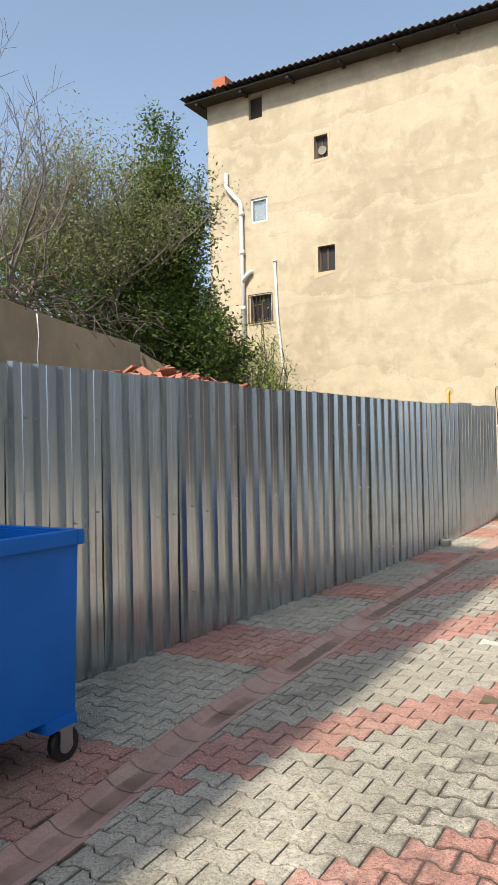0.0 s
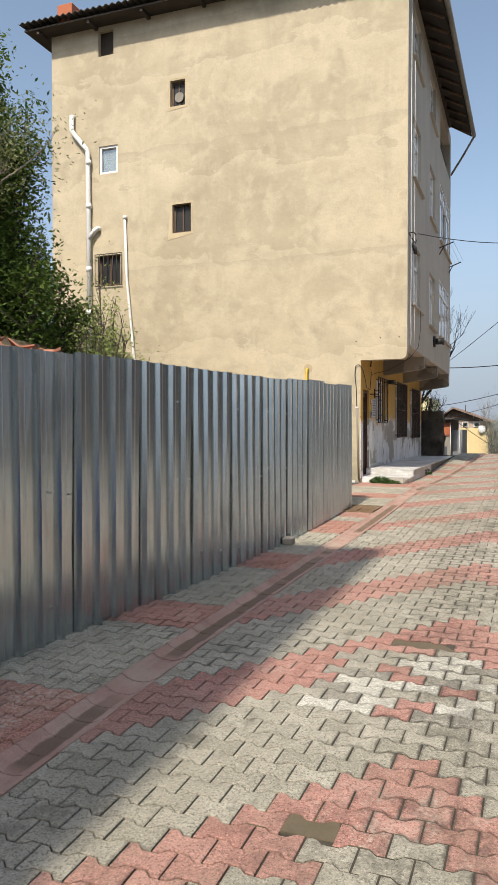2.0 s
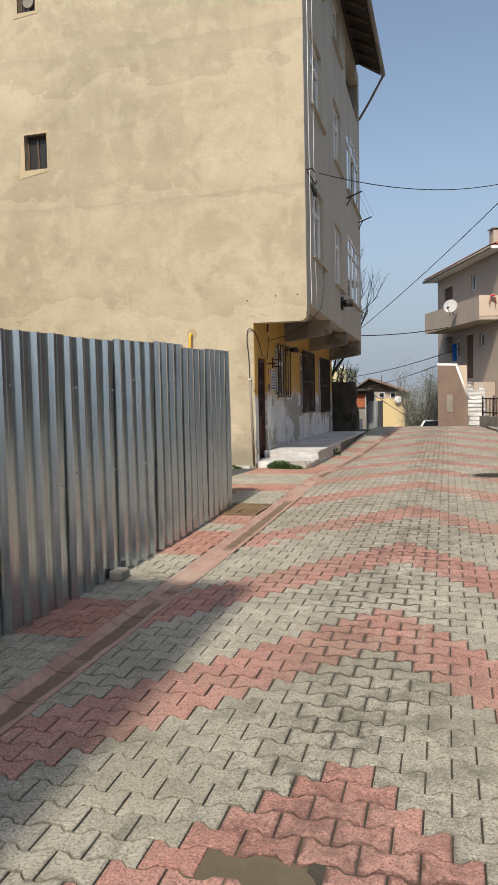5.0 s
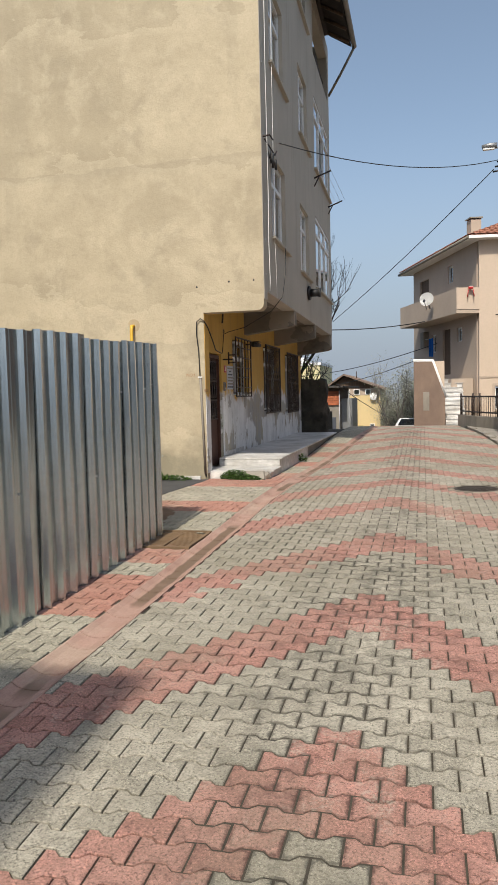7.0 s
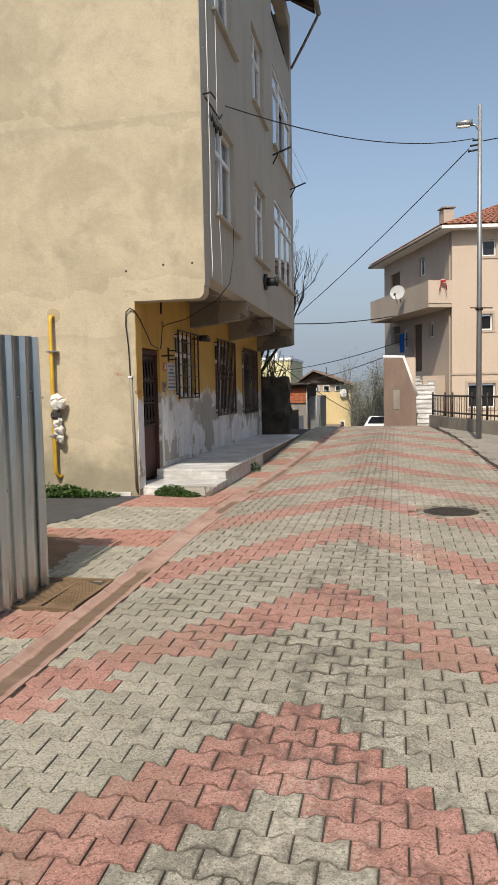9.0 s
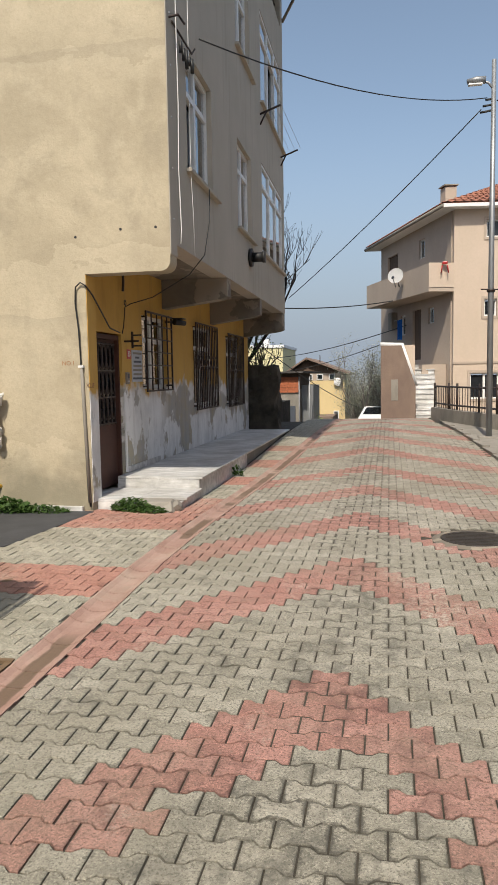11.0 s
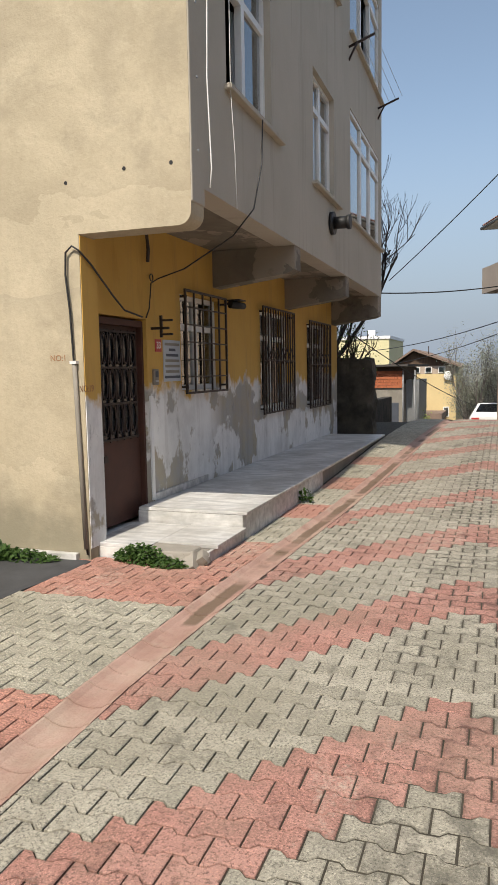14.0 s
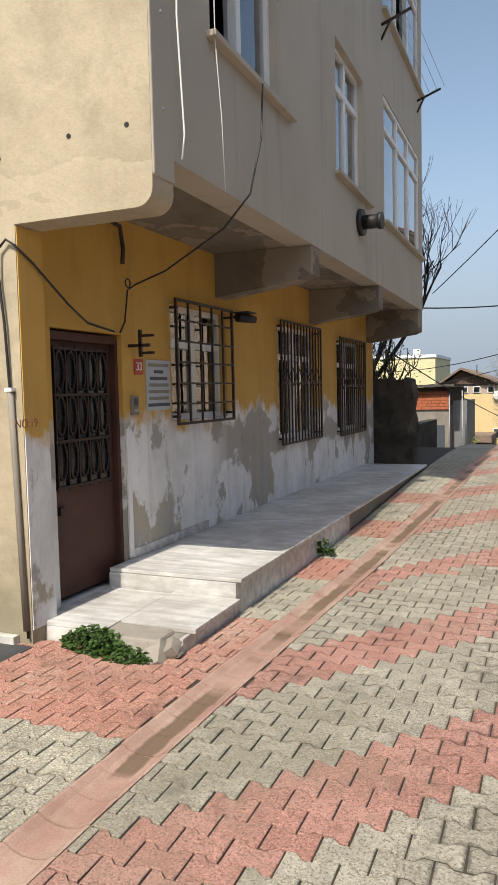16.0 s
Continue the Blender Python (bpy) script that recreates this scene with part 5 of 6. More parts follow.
def weeds(label, centre, radius, n, seed, leaf=None, size=0.022, h=0.16):
    rng = random.Random(seed)
    verts, faces = [], []
    for _ in range(n):
        a, rr = rng.uniform(0, 6.283), radius * math.sqrt(rng.random())
        x, y = centre[0] + rr * math.cos(a) * 1.6, centre[1] + rr * math.sin(a) * 0.6
        top = h * (1 - (rr / radius) ** 2 * 0.7) * rng.uniform(0.2, 1.0)
        c = Vector((x, y, centre[2] + top))
        u = Vector((rng.uniform(-1, 1), rng.uniform(-1, 1), rng.uniform(-0.4, 0.6))).normalized()
        v = u.cross(Vector((rng.uniform(-1, 1), rng.uniform(-1, 1), 1))).normalized()
        s = size * rng.uniform(0.6, 1.4)
        k = len(verts)
        verts += [tuple(c - u * s), tuple(c + v * s * 0.6), tuple(c + u * s), tuple(c - v * s * 0.6)]
        faces.append((k, k + 1, k + 2, k + 3))
    return tagged(raw("weeds", verts, faces, leaf or M_LEAF_DARK), label, "weeds", kind="stuff")


M_WEED = leaf_mat("weed_leaf", (0.035, 0.075, 0.018), (0.08, 0.14, 0.035))
weeds("green weeds growing at the edge of the marble step", (-3.42, 17.66, 0.40), 0.17, 900, 51, M_WEED, 0.02, 0.17)
weeds("green weeds growing at the edge of the marble step", (-3.18, 17.6, 0.39), 0.16, 500, 57, M_WEED, 0.02, 0.09)
weeds("green weeds at the foot of the cream wall", (-5.0, 17.42, 0.40), 0.3, 1100, 52, M_WEED, 0.028, 0.2)
weeds("green weeds at the foot of the cream wall", (-4.45, 17.45, 0.40), 0.22, 500, 53, M_WEED, 0.022, 0.1)
weeds("small tuft of weeds beside the marble edge", (-2.8, 20.6, 0.41), 0.07, 160, 54, M_WEED, 0.022, 0.18)
rubble("broken_stone", "broken pieces of stone and mortar at the step", 9, ((-3.2, -2.88), (17.62, 17.78)), lambda x, y: 0.41, (0.07, 0.05, 0.03), M_CONC, 56)
bm = box(-3.42, -2.98, 17.66, 17.9, 0.38, 0.515, 0.02)
for v in bm.verts:
    v.co += 0.02 * noise.noise_vector(v.co * 9)
tagged(obj("broken_mortar_bed", bm, M_CONC), "broken mortar bed where a marble slab is missing", "mortar")

# ---- street lamp and wires ----
pole = thing("street_lamp", "tall galvanised street lamp pole with one lamp head", "street lamp")
PX, PY = 1.57, 25.6
part("pole", pipe([(PX, PY, 0.5), (PX, PY, 4.4), (PX, PY, 8.2)], 0.066, 12, 0.045), M_POLE, pole)
part("arm", pipe([(PX, PY, 7.62), (PX - 0.1, PY, 7.76), (PX - 0.24, PY, 7.8)], 0.025, 8), M_POLE, pole)
part("lamp_head", pipe([(PX - 0.16, PY, 7.82), (PX - 0.34, PY, 7.84), (PX - 0.52, PY, 7.81)], 0.075, 10, 0.05), M_POLE, pole, "pale grey lamp head")
part("lamp_glass", box(PX - 0.5, PX - 0.22, PY - 0.05, PY + 0.05, 7.73, 7.765, 0.01), M_PVC, pole)
part("band", pipe([(PX, PY, 3.6), (PX, PY, 3.66)], 0.085, 12), M_IRON, pole)
part("cross_arm", pipe([(PX - 0.2, PY, 3.66), (PX + 0.3, PY, 3.64)], 0.014, 6), M_IRON, pole)
part("footing", box(PX - 0.22, PX + 0.22, PY - 0.22, PY + 0.22, 0.4, 0.615, 0.03), M_CONC, pole)
for k in range(3):
    part("clamp", pipe([(PX - 0.02, PY, 7.22 + 0.11 * k), (PX - 0.26 + 0.05 * k, PY, 7.19 + 0.12 * k)], 0.022, 6), M_BLACK, pole)
for a, b, dr, r, lab in (
    ((OX + 0.05, 18.9, 6.13), (PX - 0.13, PY, 7.47), 0.29, 0.010, "black twisted overhead cable from the building to the lamp pole"),
    ((PX - 0.24, PY, 7.25), (-3.5, 32.0, 4.3), 0.1, 0.012, "thick black overhead cable running down from the lamp pole"),
    ((0.75, 43.8, 5.45), (-5.2, 33.0, 4.2), 0.25, 0.02, "black overhead cable to the house balcony"),
    ((PX + 0.06, PY, 7.4), (14.0, 21.0, 8.4), 0.3, 0.012, "black overhead cable from the lamp pole"),
    ((1.3, 42.0, 4.4), (-12.0, 62.0, 3.2), 0.6, 0.02, "thin overhead cable across the far street"),
    ((1.2, 43.0, 4.1), (-12.0, 66.0, 2.2), 0.7, 0.02, "thin overhead cable across the far street"),
    ((-4.2, 30.0, 2.9), (-1.2, 58.0, -0.6), 0.35, 0.014, "thin cable running down past the far houses"),
):
    w = thing("overhead_cable", lab, "cable")
    part("wire", pipe(sag(a, b, dr), r, 6), M_BLACK, w)

# ---- stone wall and bare tree past the building ----
bm = bmesh.new()
bx(bm, -4.9, -3.28, 28.05, 28.6, 0.3, 2.2)
bmesh.ops.subdivide_edges(bm, edges=bm.edges[:], cuts=9, use_grid_fill=True)
for v in bm.verts:
    v.co += 0.09 * noise.noise_vector(v.co * 3.1) + 0.05 * noise.noise_vector(v.co * 8.0)
tagged(obj("stone_wall", bm, M_STONE), "dark mossy rough stone wall end", "wall", kind="structure")
bm = bmesh.new()
bx(bm, -4.6, -4.3, 28.6, 38.0, -0.6, 1.0)
tagged(obj("stone_wall", bm, M_STONE), "low dark stone wall along the street", "wall", kind="structure")
tree("bare dark tree leaning over the street past the building", (-5.3, 31.2, 1.7), 6, 2.3, 0.08, 4, 61, None, bark=M_DARKBARK, splay=0.7, up=0.06, kids=(2, 4), shrink=0.72)
shrub("dark straggly ivy, mostly bare, on the stone wall", (-3.95, 28.5, 1.9), (1.2, 0.8, 1.4), 130, M_LEAF_DARK, 0.035, 62, stems=16, per=4)

# ---- house with the outside stairs ----
house = thing("stair_house", "three-storey peach rendered house with a red tiled roof and balcony", "house")
HC = Vector((1.92, 38.75))
LIT = Vector((math.cos(radians(8)), math.sin(radians(8))))
SHD = Vector((-math.sin(radians(19)), math.cos(radians(19))))
NL, NS = Vector((LIT.y, -LIT.x)), Vector((-SHD.y, SHD.x))


def lit(u, v, d):
    p = HC + LIT * u - NL * d
    return (p.x, p.y, v)


def shd(u, v, d):
    p = HC + SHD * u - NS * d
    return (p.x, p.y, v)


LIT_W = [(1.2, 1.75, 7.05, 7.7), (1.15, 1.62, 4.1, 4.75), (0.65, 1.75, 0.95, 1.95)]
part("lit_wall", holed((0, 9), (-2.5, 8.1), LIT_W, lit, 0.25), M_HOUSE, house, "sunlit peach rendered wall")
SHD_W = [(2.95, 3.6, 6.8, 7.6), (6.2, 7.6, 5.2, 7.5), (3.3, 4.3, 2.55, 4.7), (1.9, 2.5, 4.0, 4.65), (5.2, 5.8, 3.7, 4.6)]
# this wall takes the darker peach copy, so its shade is painted in
part("shaded_wall", holed((0.26, 8.6), (-2.5, 8.1), SHD_W, shd, 0.25), M_HSHADE, house, "shaded peach rendered wall, its shade painted in")
for a, b, z0, z1 in LIT_W:
    pvc_window(a, b, z0, z1, lit, house, 1 if b - a < 0.7 else 2, 0, 0.08, sill=False, curtain=False, glass=M_DARKGLASS)
    part("window_surround", holed((a - 0.1, b + 0.1), (z0 - 0.1, z1 + 0.1), [(a, b, z0, z1)], lambda u, v, d: lit(u, v, d - 0.03), 0.03), M_HSHADE, house)
for a, b, z0, z1 in SHD_W:
    if z1 - z0 > 2:
        bm = bmesh.new()
        vs = [bm.verts.new(shd(u, v, d)) for u in (a, b) for v in (z0, z1) for d in (0.1, 0.16)]
        for q in ((0, 1, 3, 2), (4, 6, 7, 5), (0, 4, 5, 1), (2, 3, 7, 6), (0, 2, 6, 4), (1, 5, 7, 3)):
            bm.faces.new([vs[i] for i in q])
        bmesh.ops.recalc_face_normals(bm, faces=bm.faces[:])
        part("door", bm, M_WOOD, house, "dark brown door")
    else:
        pvc_window(a, b, z0, z1, shd, house, 1, 0, 0.08, sill=False, curtain=False)
part("string_course", holed((-0.02, 9), (2.3, 2.38), [], lambda u, v, d: lit(u, v, d - 0.03), 0.03), M_HSHADE, house)


def prism(bm, pts, z0, z1):
    lo = [bm.verts.new((p[0], p[1], z0)) for p in pts]
    hi_ = [bm.verts.new((p[0], p[1], z1)) for p in pts]
    fs = [bm.faces.new(lo[::-1]), bm.faces.new(hi_)]
    n = len(pts)
    for i in range(n):
        fs.append(bm.faces.new((lo[i], lo[(i + 1) % n], hi_[(i + 1) % n], hi_[i])))
    bmesh.ops.recalc_face_normals(bm, faces=fs)
    return bm


def plan(u, d):
    """On plan: u along the shaded wall, d out from it."""
    p = HC + SHD * u + NS * d
    return (p.x, p.y)


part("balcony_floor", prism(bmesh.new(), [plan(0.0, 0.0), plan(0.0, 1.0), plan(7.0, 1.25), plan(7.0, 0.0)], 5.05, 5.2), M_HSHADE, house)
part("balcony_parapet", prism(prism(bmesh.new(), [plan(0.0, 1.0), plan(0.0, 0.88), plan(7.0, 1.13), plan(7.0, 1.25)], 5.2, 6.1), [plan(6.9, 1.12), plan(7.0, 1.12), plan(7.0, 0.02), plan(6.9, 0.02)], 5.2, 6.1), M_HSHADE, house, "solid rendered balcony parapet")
# only the sunlit end gets the lighter peach; the parapet has the shaded copy
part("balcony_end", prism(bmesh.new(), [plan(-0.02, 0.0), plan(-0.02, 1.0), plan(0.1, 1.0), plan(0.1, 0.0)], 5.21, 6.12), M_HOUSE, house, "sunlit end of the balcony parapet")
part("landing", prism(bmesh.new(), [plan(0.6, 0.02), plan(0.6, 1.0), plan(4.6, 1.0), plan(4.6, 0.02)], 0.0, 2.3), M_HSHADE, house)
# hipped roof with rows of tiles
eave = [HC - SHD * 0.5 - LIT * 0.6, HC + LIT * 9.5 - SHD * 0.5, HC + LIT * 9.5 + SHD * 9.2, HC + SHD * 9.2 - LIT * 0.6]
ridge = [HC + LIT * 4.5 + SHD * 4.2, HC + LIT * 4.5 + SHD * 5.0]
part("eave_board", prism(bmesh.new(), [tuple(p) for p in eave], 8.1, 8.22), M_WHITE, house, "white painted eave board")
tverts, tfaces = [], []


def tiles(a, b, c, d, rows, cols):
    """Rows of overlapping tiles on the slope from the eave a-b up to the top c-d."""
    a, b, c, d = [Vector(p) for p in (a, b, c, d)]
    for r in range(rows):
        f0, f1 = r / rows, (r + 1.15) / rows
        l0, l1, r0, r1 = a.lerp(d, f0), a.lerp(d, min(f1, 1)), b.lerp(c, f0), b.lerp(c, min(f1, 1))
        for k in range(cols):
            g0, g1, gm = k / cols, (k + 0.94) / cols, (k + 0.47) / cols
            up0, up1 = Vector((0, 0, 0.05)), Vector((0, 0, 0.02))
            n0 = len(tverts)
            tverts.extend(tuple(q) for q in (l0.lerp(r0, g0) + up0, l0.lerp(r0, gm) + up0 * 2, l0.lerp(r0, g1) + up0, l1.lerp(r1, g1) + up1, l1.lerp(r1, gm) + up1 * 3, l1.lerp(r1, g0) + up1))
            tfaces.extend([(n0, n0 + 1, n0 + 4, n0 + 5), (n0 + 1, n0 + 2, n0 + 3, n0 + 4)])


E3 = [(p.x, p.y, 8.22) for p in eave]
R3 = [(p.x, p.y, 10.2) for p in ridge]
tiles(E3[0], E3[1], R3[0], R3[0], 14, 34)
tiles(E3[3], E3[0], R3[0], R3[1], 14, 34)
bm = bmesh.new()
v = [bm.verts.new(p) for p in E3 + R3]
for q in ((0, 1, 4), (1, 2, 5, 4), (2, 3, 5), (3, 0, 4, 5)):
    bm.faces.new([v[i] for i in q])
hr = part("roof", bm, M_TILE, house, "red clay tiled hip roof")
tagged(raw("tiles", tverts, tfaces, M_TILE, hr), kind="stuff")
ch = part("chimney", prism(bmesh.new(), [tuple(HC + LIT * u + SHD * w) for u, w in ((0.42, 1.9), (0.86, 1.9), (0.86, 2.4), (0.42, 2.4))], 8.3, 9.4), M_HSHADE, house, "plain rendered chimney with a flat cap")
part("cap", prism(bmesh.new(), [tuple(HC + LIT * u + SHD * w) for u, w in ((0.36, 1.84), (0.92, 1.84), (0.92, 2.46), (0.36, 2.46))], 9.44, 9.49), M_CONC, ch)
part("gutter", pipe([(E3[0][0], E3[0][1], 8.16), (E3[3][0], E3[3][1], 8.16)], 0.07, 8), M_CONC, house)
part("meter_box", prism(bmesh.new(), [plan(6.2, 0.02), plan(6.2, 0.3), plan(6.7, 0.3), plan(6.7, 0.02)], 4.0, 4.8), M_CONC, house)
dish = thing("satellite_dish", "round white satellite dish on the balcony parapet", "satellite dish", "satellite dishes")
dc = Vector((*plan(2.4, 1.45), 5.95))
bm = bmesh.new()
facing = Vector((-0.25, -1, 0.25)).normalized()
q = facing.to_track_quat("Z", "Y").to_matrix().to_4x4()
rows = []
for i in range(6):
    r = 0.32 * i / 5
    rows.append([bm.verts.new(Matrix.Translation(dc) @ q @ Vector((r * math.cos(2 * math.pi * k / 24), r * math.sin(2 * math.pi * k / 24), 0.35 * r * r))) for k in range(24)] if i else [bm.verts.new(dc)])
for k in range(24):
    bm.faces.new((rows[0][0], rows[1][k], rows[1][(k + 1) % 24]))
    for i in range(1, 5):
        bm.faces.new((rows[i][k], rows[i + 1][k], rows[i + 1][(k + 1) % 24], rows[i][(k + 1) % 24]))
bmesh.ops.solidify(bm, geom=bm.faces[:], thickness=0.02)
part("reflector", bm, M_WHITE, dish)
part("arm", pipe([dc + Vector((0.0, 0.02, -0.45)), dc + facing * 0.5 + Vector((0, 0, -0.25))], 0.02, 6), M_STEEL, dish)
part("receiver", pipe([dc + facing * 0.46 + Vector((0, 0, -0.2)), dc + facing * 0.56 + Vector((0, 0, -0.28))], 0.05, 8), M_INK, dish)
part("mount", pipe([dc - facing * 0.02, dc + Vector((0.15, 0.3, -0.4))], 0.03, 6), M_STEEL, dish)
stool = thing("plastic_stool", "small red plastic stool hung over the balcony wall", "stool")
sx, sy = plan(-0.13, 0.42)
bm = box(sx - 0.1, sx + 0.1, sy - 0.09, sy + 0.05, 6.04, 6.14, 0.02)
part("seat", bm, M_REDP, stool)
for dx, dy in ((-0.12, -0.08), (0.12, -0.08), (-0.12, 0.04), (0.12, 0.04)):
    part("leg", pipe([(sx + dx * 0.8, sy + dy, 6.0), (sx + dx * 1.15, sy + dy, 5.72)], 0.018, 6), M_REDP, stool)

cloth = thing("hanging_cloth", "blue cloth hung out to dry on the far house's landing", "laundry")
bm = bmesh.new()
folds = [Vector((*plan(4.45 + 0.045 * k, 0.42 + 0.03 * math.sin(k * 1.7)), 0)) for k in range(13)]
tops = [bm.verts.new((p.x, p.y, 4.35)) for p in folds]
hems = [bm.verts.new((p.x, p.y, 3.45 + 0.02 * (k % 3))) for k, p in enumerate(folds)]
for k in range(12):
    bm.faces.new((tops[k], tops[k + 1], hems[k + 1], hems[k]))
bmesh.ops.solidify(bm, geom=bm.faces[:], thickness=0.01)
part("cloth", bm, M_BLUE, cloth)
part("line", pipe([(*plan(3.9, 0.42), 4.36), (*plan(5.6, 0.42), 4.36)], 0.008, 5), M_STEEL, cloth)

# outside stairs
stairs = thing("outside_stairs", "white marble outside stairs beside a stained brown parapet wall", "stairs", kind="structure")
for k in range(11):
    y0 = 36.55 + 0.28 * k
    z = 0.3 + 0.182 * (k + 1)
    part("step", box(0.48, 1.24, y0, y0 + 0.31, z - 0.175, z - 0.032), M_MARBLE, stairs)
    part("tread", box(0.46, 1.26, y0 - 0.03, y0 + 0.31, z - 0.03, z), M_MARBLE, stairs)
part("stair_base", box(0.47, 1.25, 36.9, 39.8, -1.5, 0.3), M_CONC, stairs)
bm = bmesh.new()
sec_front = ((-0.78, -1.2), (0.44, -1.2), (0.44, 1.5), (-0.06, 2.96), (-0.78, 2.96))
a = [bm.verts.new((x, 36.3, z)) for x, z in sec_front]
b = [bm.verts.new((x, 36.55, z)) for x, z in sec_front]
bm.faces.new(a)
bm.faces.new(b[::-1])
for i in range(5):
    bm.faces.new((a[i], b[i], b[(i + 1) % 5], a[(i + 1) % 5]))
bmesh.ops.recalc_face_normals(bm, faces=bm.faces[:])
part("parapet", bm, M_WALLRED, stairs, "stained brown rendered stair parapet")
part("side_wall", box(-0.78, -0.58, 36.552, 41.0, -1.5, 2.4), M_WALLRED, stairs)
part("pale_patch", box(-0.42, -0.18, 36.285, 36.298, 1.0, 1.75, 0.004), M_CONC, stairs, "pale patch of mortar")
part("coping", pipe([(0.46, 36.42, 1.5), (-0.05, 36.42, 3.0), (-0.8, 36.42, 3.0)], 0.1, 4), M_WHITE, stairs, "white marble coping")
part("end_post", box(-0.02, 0.42, 36.6, 36.9, 0.0, 2.98), M_HOUSE, stairs)

# railing on a low wall at the street's edge
rail = thing("iron_railing", "dark iron railing on a low concrete wall", "railing")
RW = [(0.8, 31.2), (1.25, 29.3), (1.95, 27.2), (3.2, 24.6), (5.2, 21.6)]
bm = bmesh.new()
for (x0, y0), (x1, y1) in zip(RW, RW[1:]):
    n = Vector((y1 - y0, x0 - x1)).normalized() * -0.11
    prism(bm, [(x0 - n.x, y0 - n.y), (x1 - n.x, y1 - n.y), (x1 + n.x, y1 + n.y), (x0 + n.x, y0 + n.y)], 0.3, 0.98)
part("low_wall", bm, M_CONC, rail, "low bare concrete wall")
for z in (1.1, 1.58):
    part("rail", pipe([(x, y, z) for x, y in RW], 0.025, 6), M_IRON, rail)
for (x0, y0), (x1, y1) in zip(RW, RW[1:]):
    ln = math.dist((x0, y0), (x1, y1))
    for k in range(int(ln / 0.16)):
        f = k * 0.16 / ln
        x, y = x0 + (x1 - x0) * f, y0 + (y1 - y0) * f
        big = k % 8 == 0
        part("post" if big else "baluster", pipe([(x, y, 0.96), (x, y, 1.68 if big else 1.57)], 0.03 if big else 0.01, 6), M_IRON, rail)
# kerb along the right edge
kerb = thing("kerb", "worn concrete kerb along the street's edge", "kerb", kind="structure")
yy = 14.0
while yy < 29.0:
    xa, xb = lerp_at(ROAD_RIGHT, yy), lerp_at(ROAD_RIGHT, yy + 0.97)
    z = road_z(yy)
    part("kerb_stone", prism(bmesh.new(), [(xa, yy), (xa + 0.14, yy), (xb + 0.14, yy + 0.97), (xb, yy + 0.97)], z - 0.1, z + 0.07), M_CONC, kerb)
    yy += 1.0
# paved verge in a lighter concrete tone, picked for the fence's reflection
tagged(raw("verge", [(lerp_at(ROAD_RIGHT, v) + o, v, road_z(v) + 0.03 + 0.02 * (o > 1)) for v in range(-8, 40) for o in (0.14, 1.2, 12.0)], [(j * 3 + i, j * 3 + i + 1, j * 3 + i + 4, j * 3 + i + 3) for j in range(47) for i in (0, 1)], M_CONC), "grey-brown paved verge beside the street", "verge", kind="structure")

# ---- far houses, car and trees over the crest ----
far = thing("brick_house", "half-finished house of orange brick and grey render with a sheet roof", "house")
part("wall", box(-8.2, -4.45, 42.0, 47.0, -3.0, 1.35), M_CONC, far, "grey cement rendered wall")
bm = bmesh.new()
for r in range(6):
    for k in range(14):
        x = -6.2 + 0.125 * k + (0.06 if r % 2 else 0)
        bx(bm, x, x + 0.118, 41.93, 41.995, 1.2 + 0.115 * r, 1.305 + 0.115 * r)
part("brick_panel", bm, M_BRICK, far, "bare orange hollow bricks")
part("upper_wall", box(-8.2, -4.46, 42.0, 47.0, 1.35, 2.05), M_WOOD, far)
part("roof", prism(bmesh.new(), [(-8.4, 41.6), (-4.2, 41.6), (-3.9, 47.2), (-8.4, 47.2)], 2.06, 2.14), M_SHEET, far)
part("opening", box(-5.3, -4.6, 41.96, 41.999, -1.0, 0.6), M_INK, far)
for x in (-4.42, -3.95):
    part("post", pipe([(x, 41.9, -2), (x, 41.9, 1.9)], 0.03, 6), M_POLE, far)
part("side_shed", box(-4.44, -3.9, 43.0, 46.0, -3.0, 1.5), M_POLE, far, "grey sheet-clad lean-to")
part("gate", bx(bx(box(-5.85, -5.8, 40.6, 40.65, -1.0, 0.35), -5.3, -5.25, 40.6, 40.65, -1.0, 0.35), -5.8, -5.3, 40.6, 40.65, 0.3, 0.35), M_WHITE, far)
yel = thing("yellow_house", "pale yellow house with a boarded gable and brown roof", "house")
part("wall", box(-7.0, -3.35, 58.0, 66.0, -6.0, 1.6), M_YELLOW, yel, "pale yellow painted wall")
part("upper_wall", box(-7.0, -3.35, 58.02, 66.0, 1.6, 2.1), M_HSHADE, yel)
bm = bmesh.new()
a = [bm.verts.new(p) for p in ((-7.0, 57.98, 2.1), (-3.35, 57.98, 2.1), (-5.85, 57.98, 2.95))]
b = [bm.verts.new(p) for p in ((-7.0, 66, 2.1), (-3.35, 66, 2.1), (-5.85, 66, 2.95))]
bm.faces.new(a)
bm.faces.new(b[::-1])
for i in range(3):
    bm.faces.new((a[i], b[i], b[(i + 1) % 3], a[(i + 1) % 3]))
bmesh.ops.recalc_face_normals(bm, faces=bm.faces[:])
part("gable", bm, M_WOOD, yel, "weathered board gable")
bm = bmesh.new()
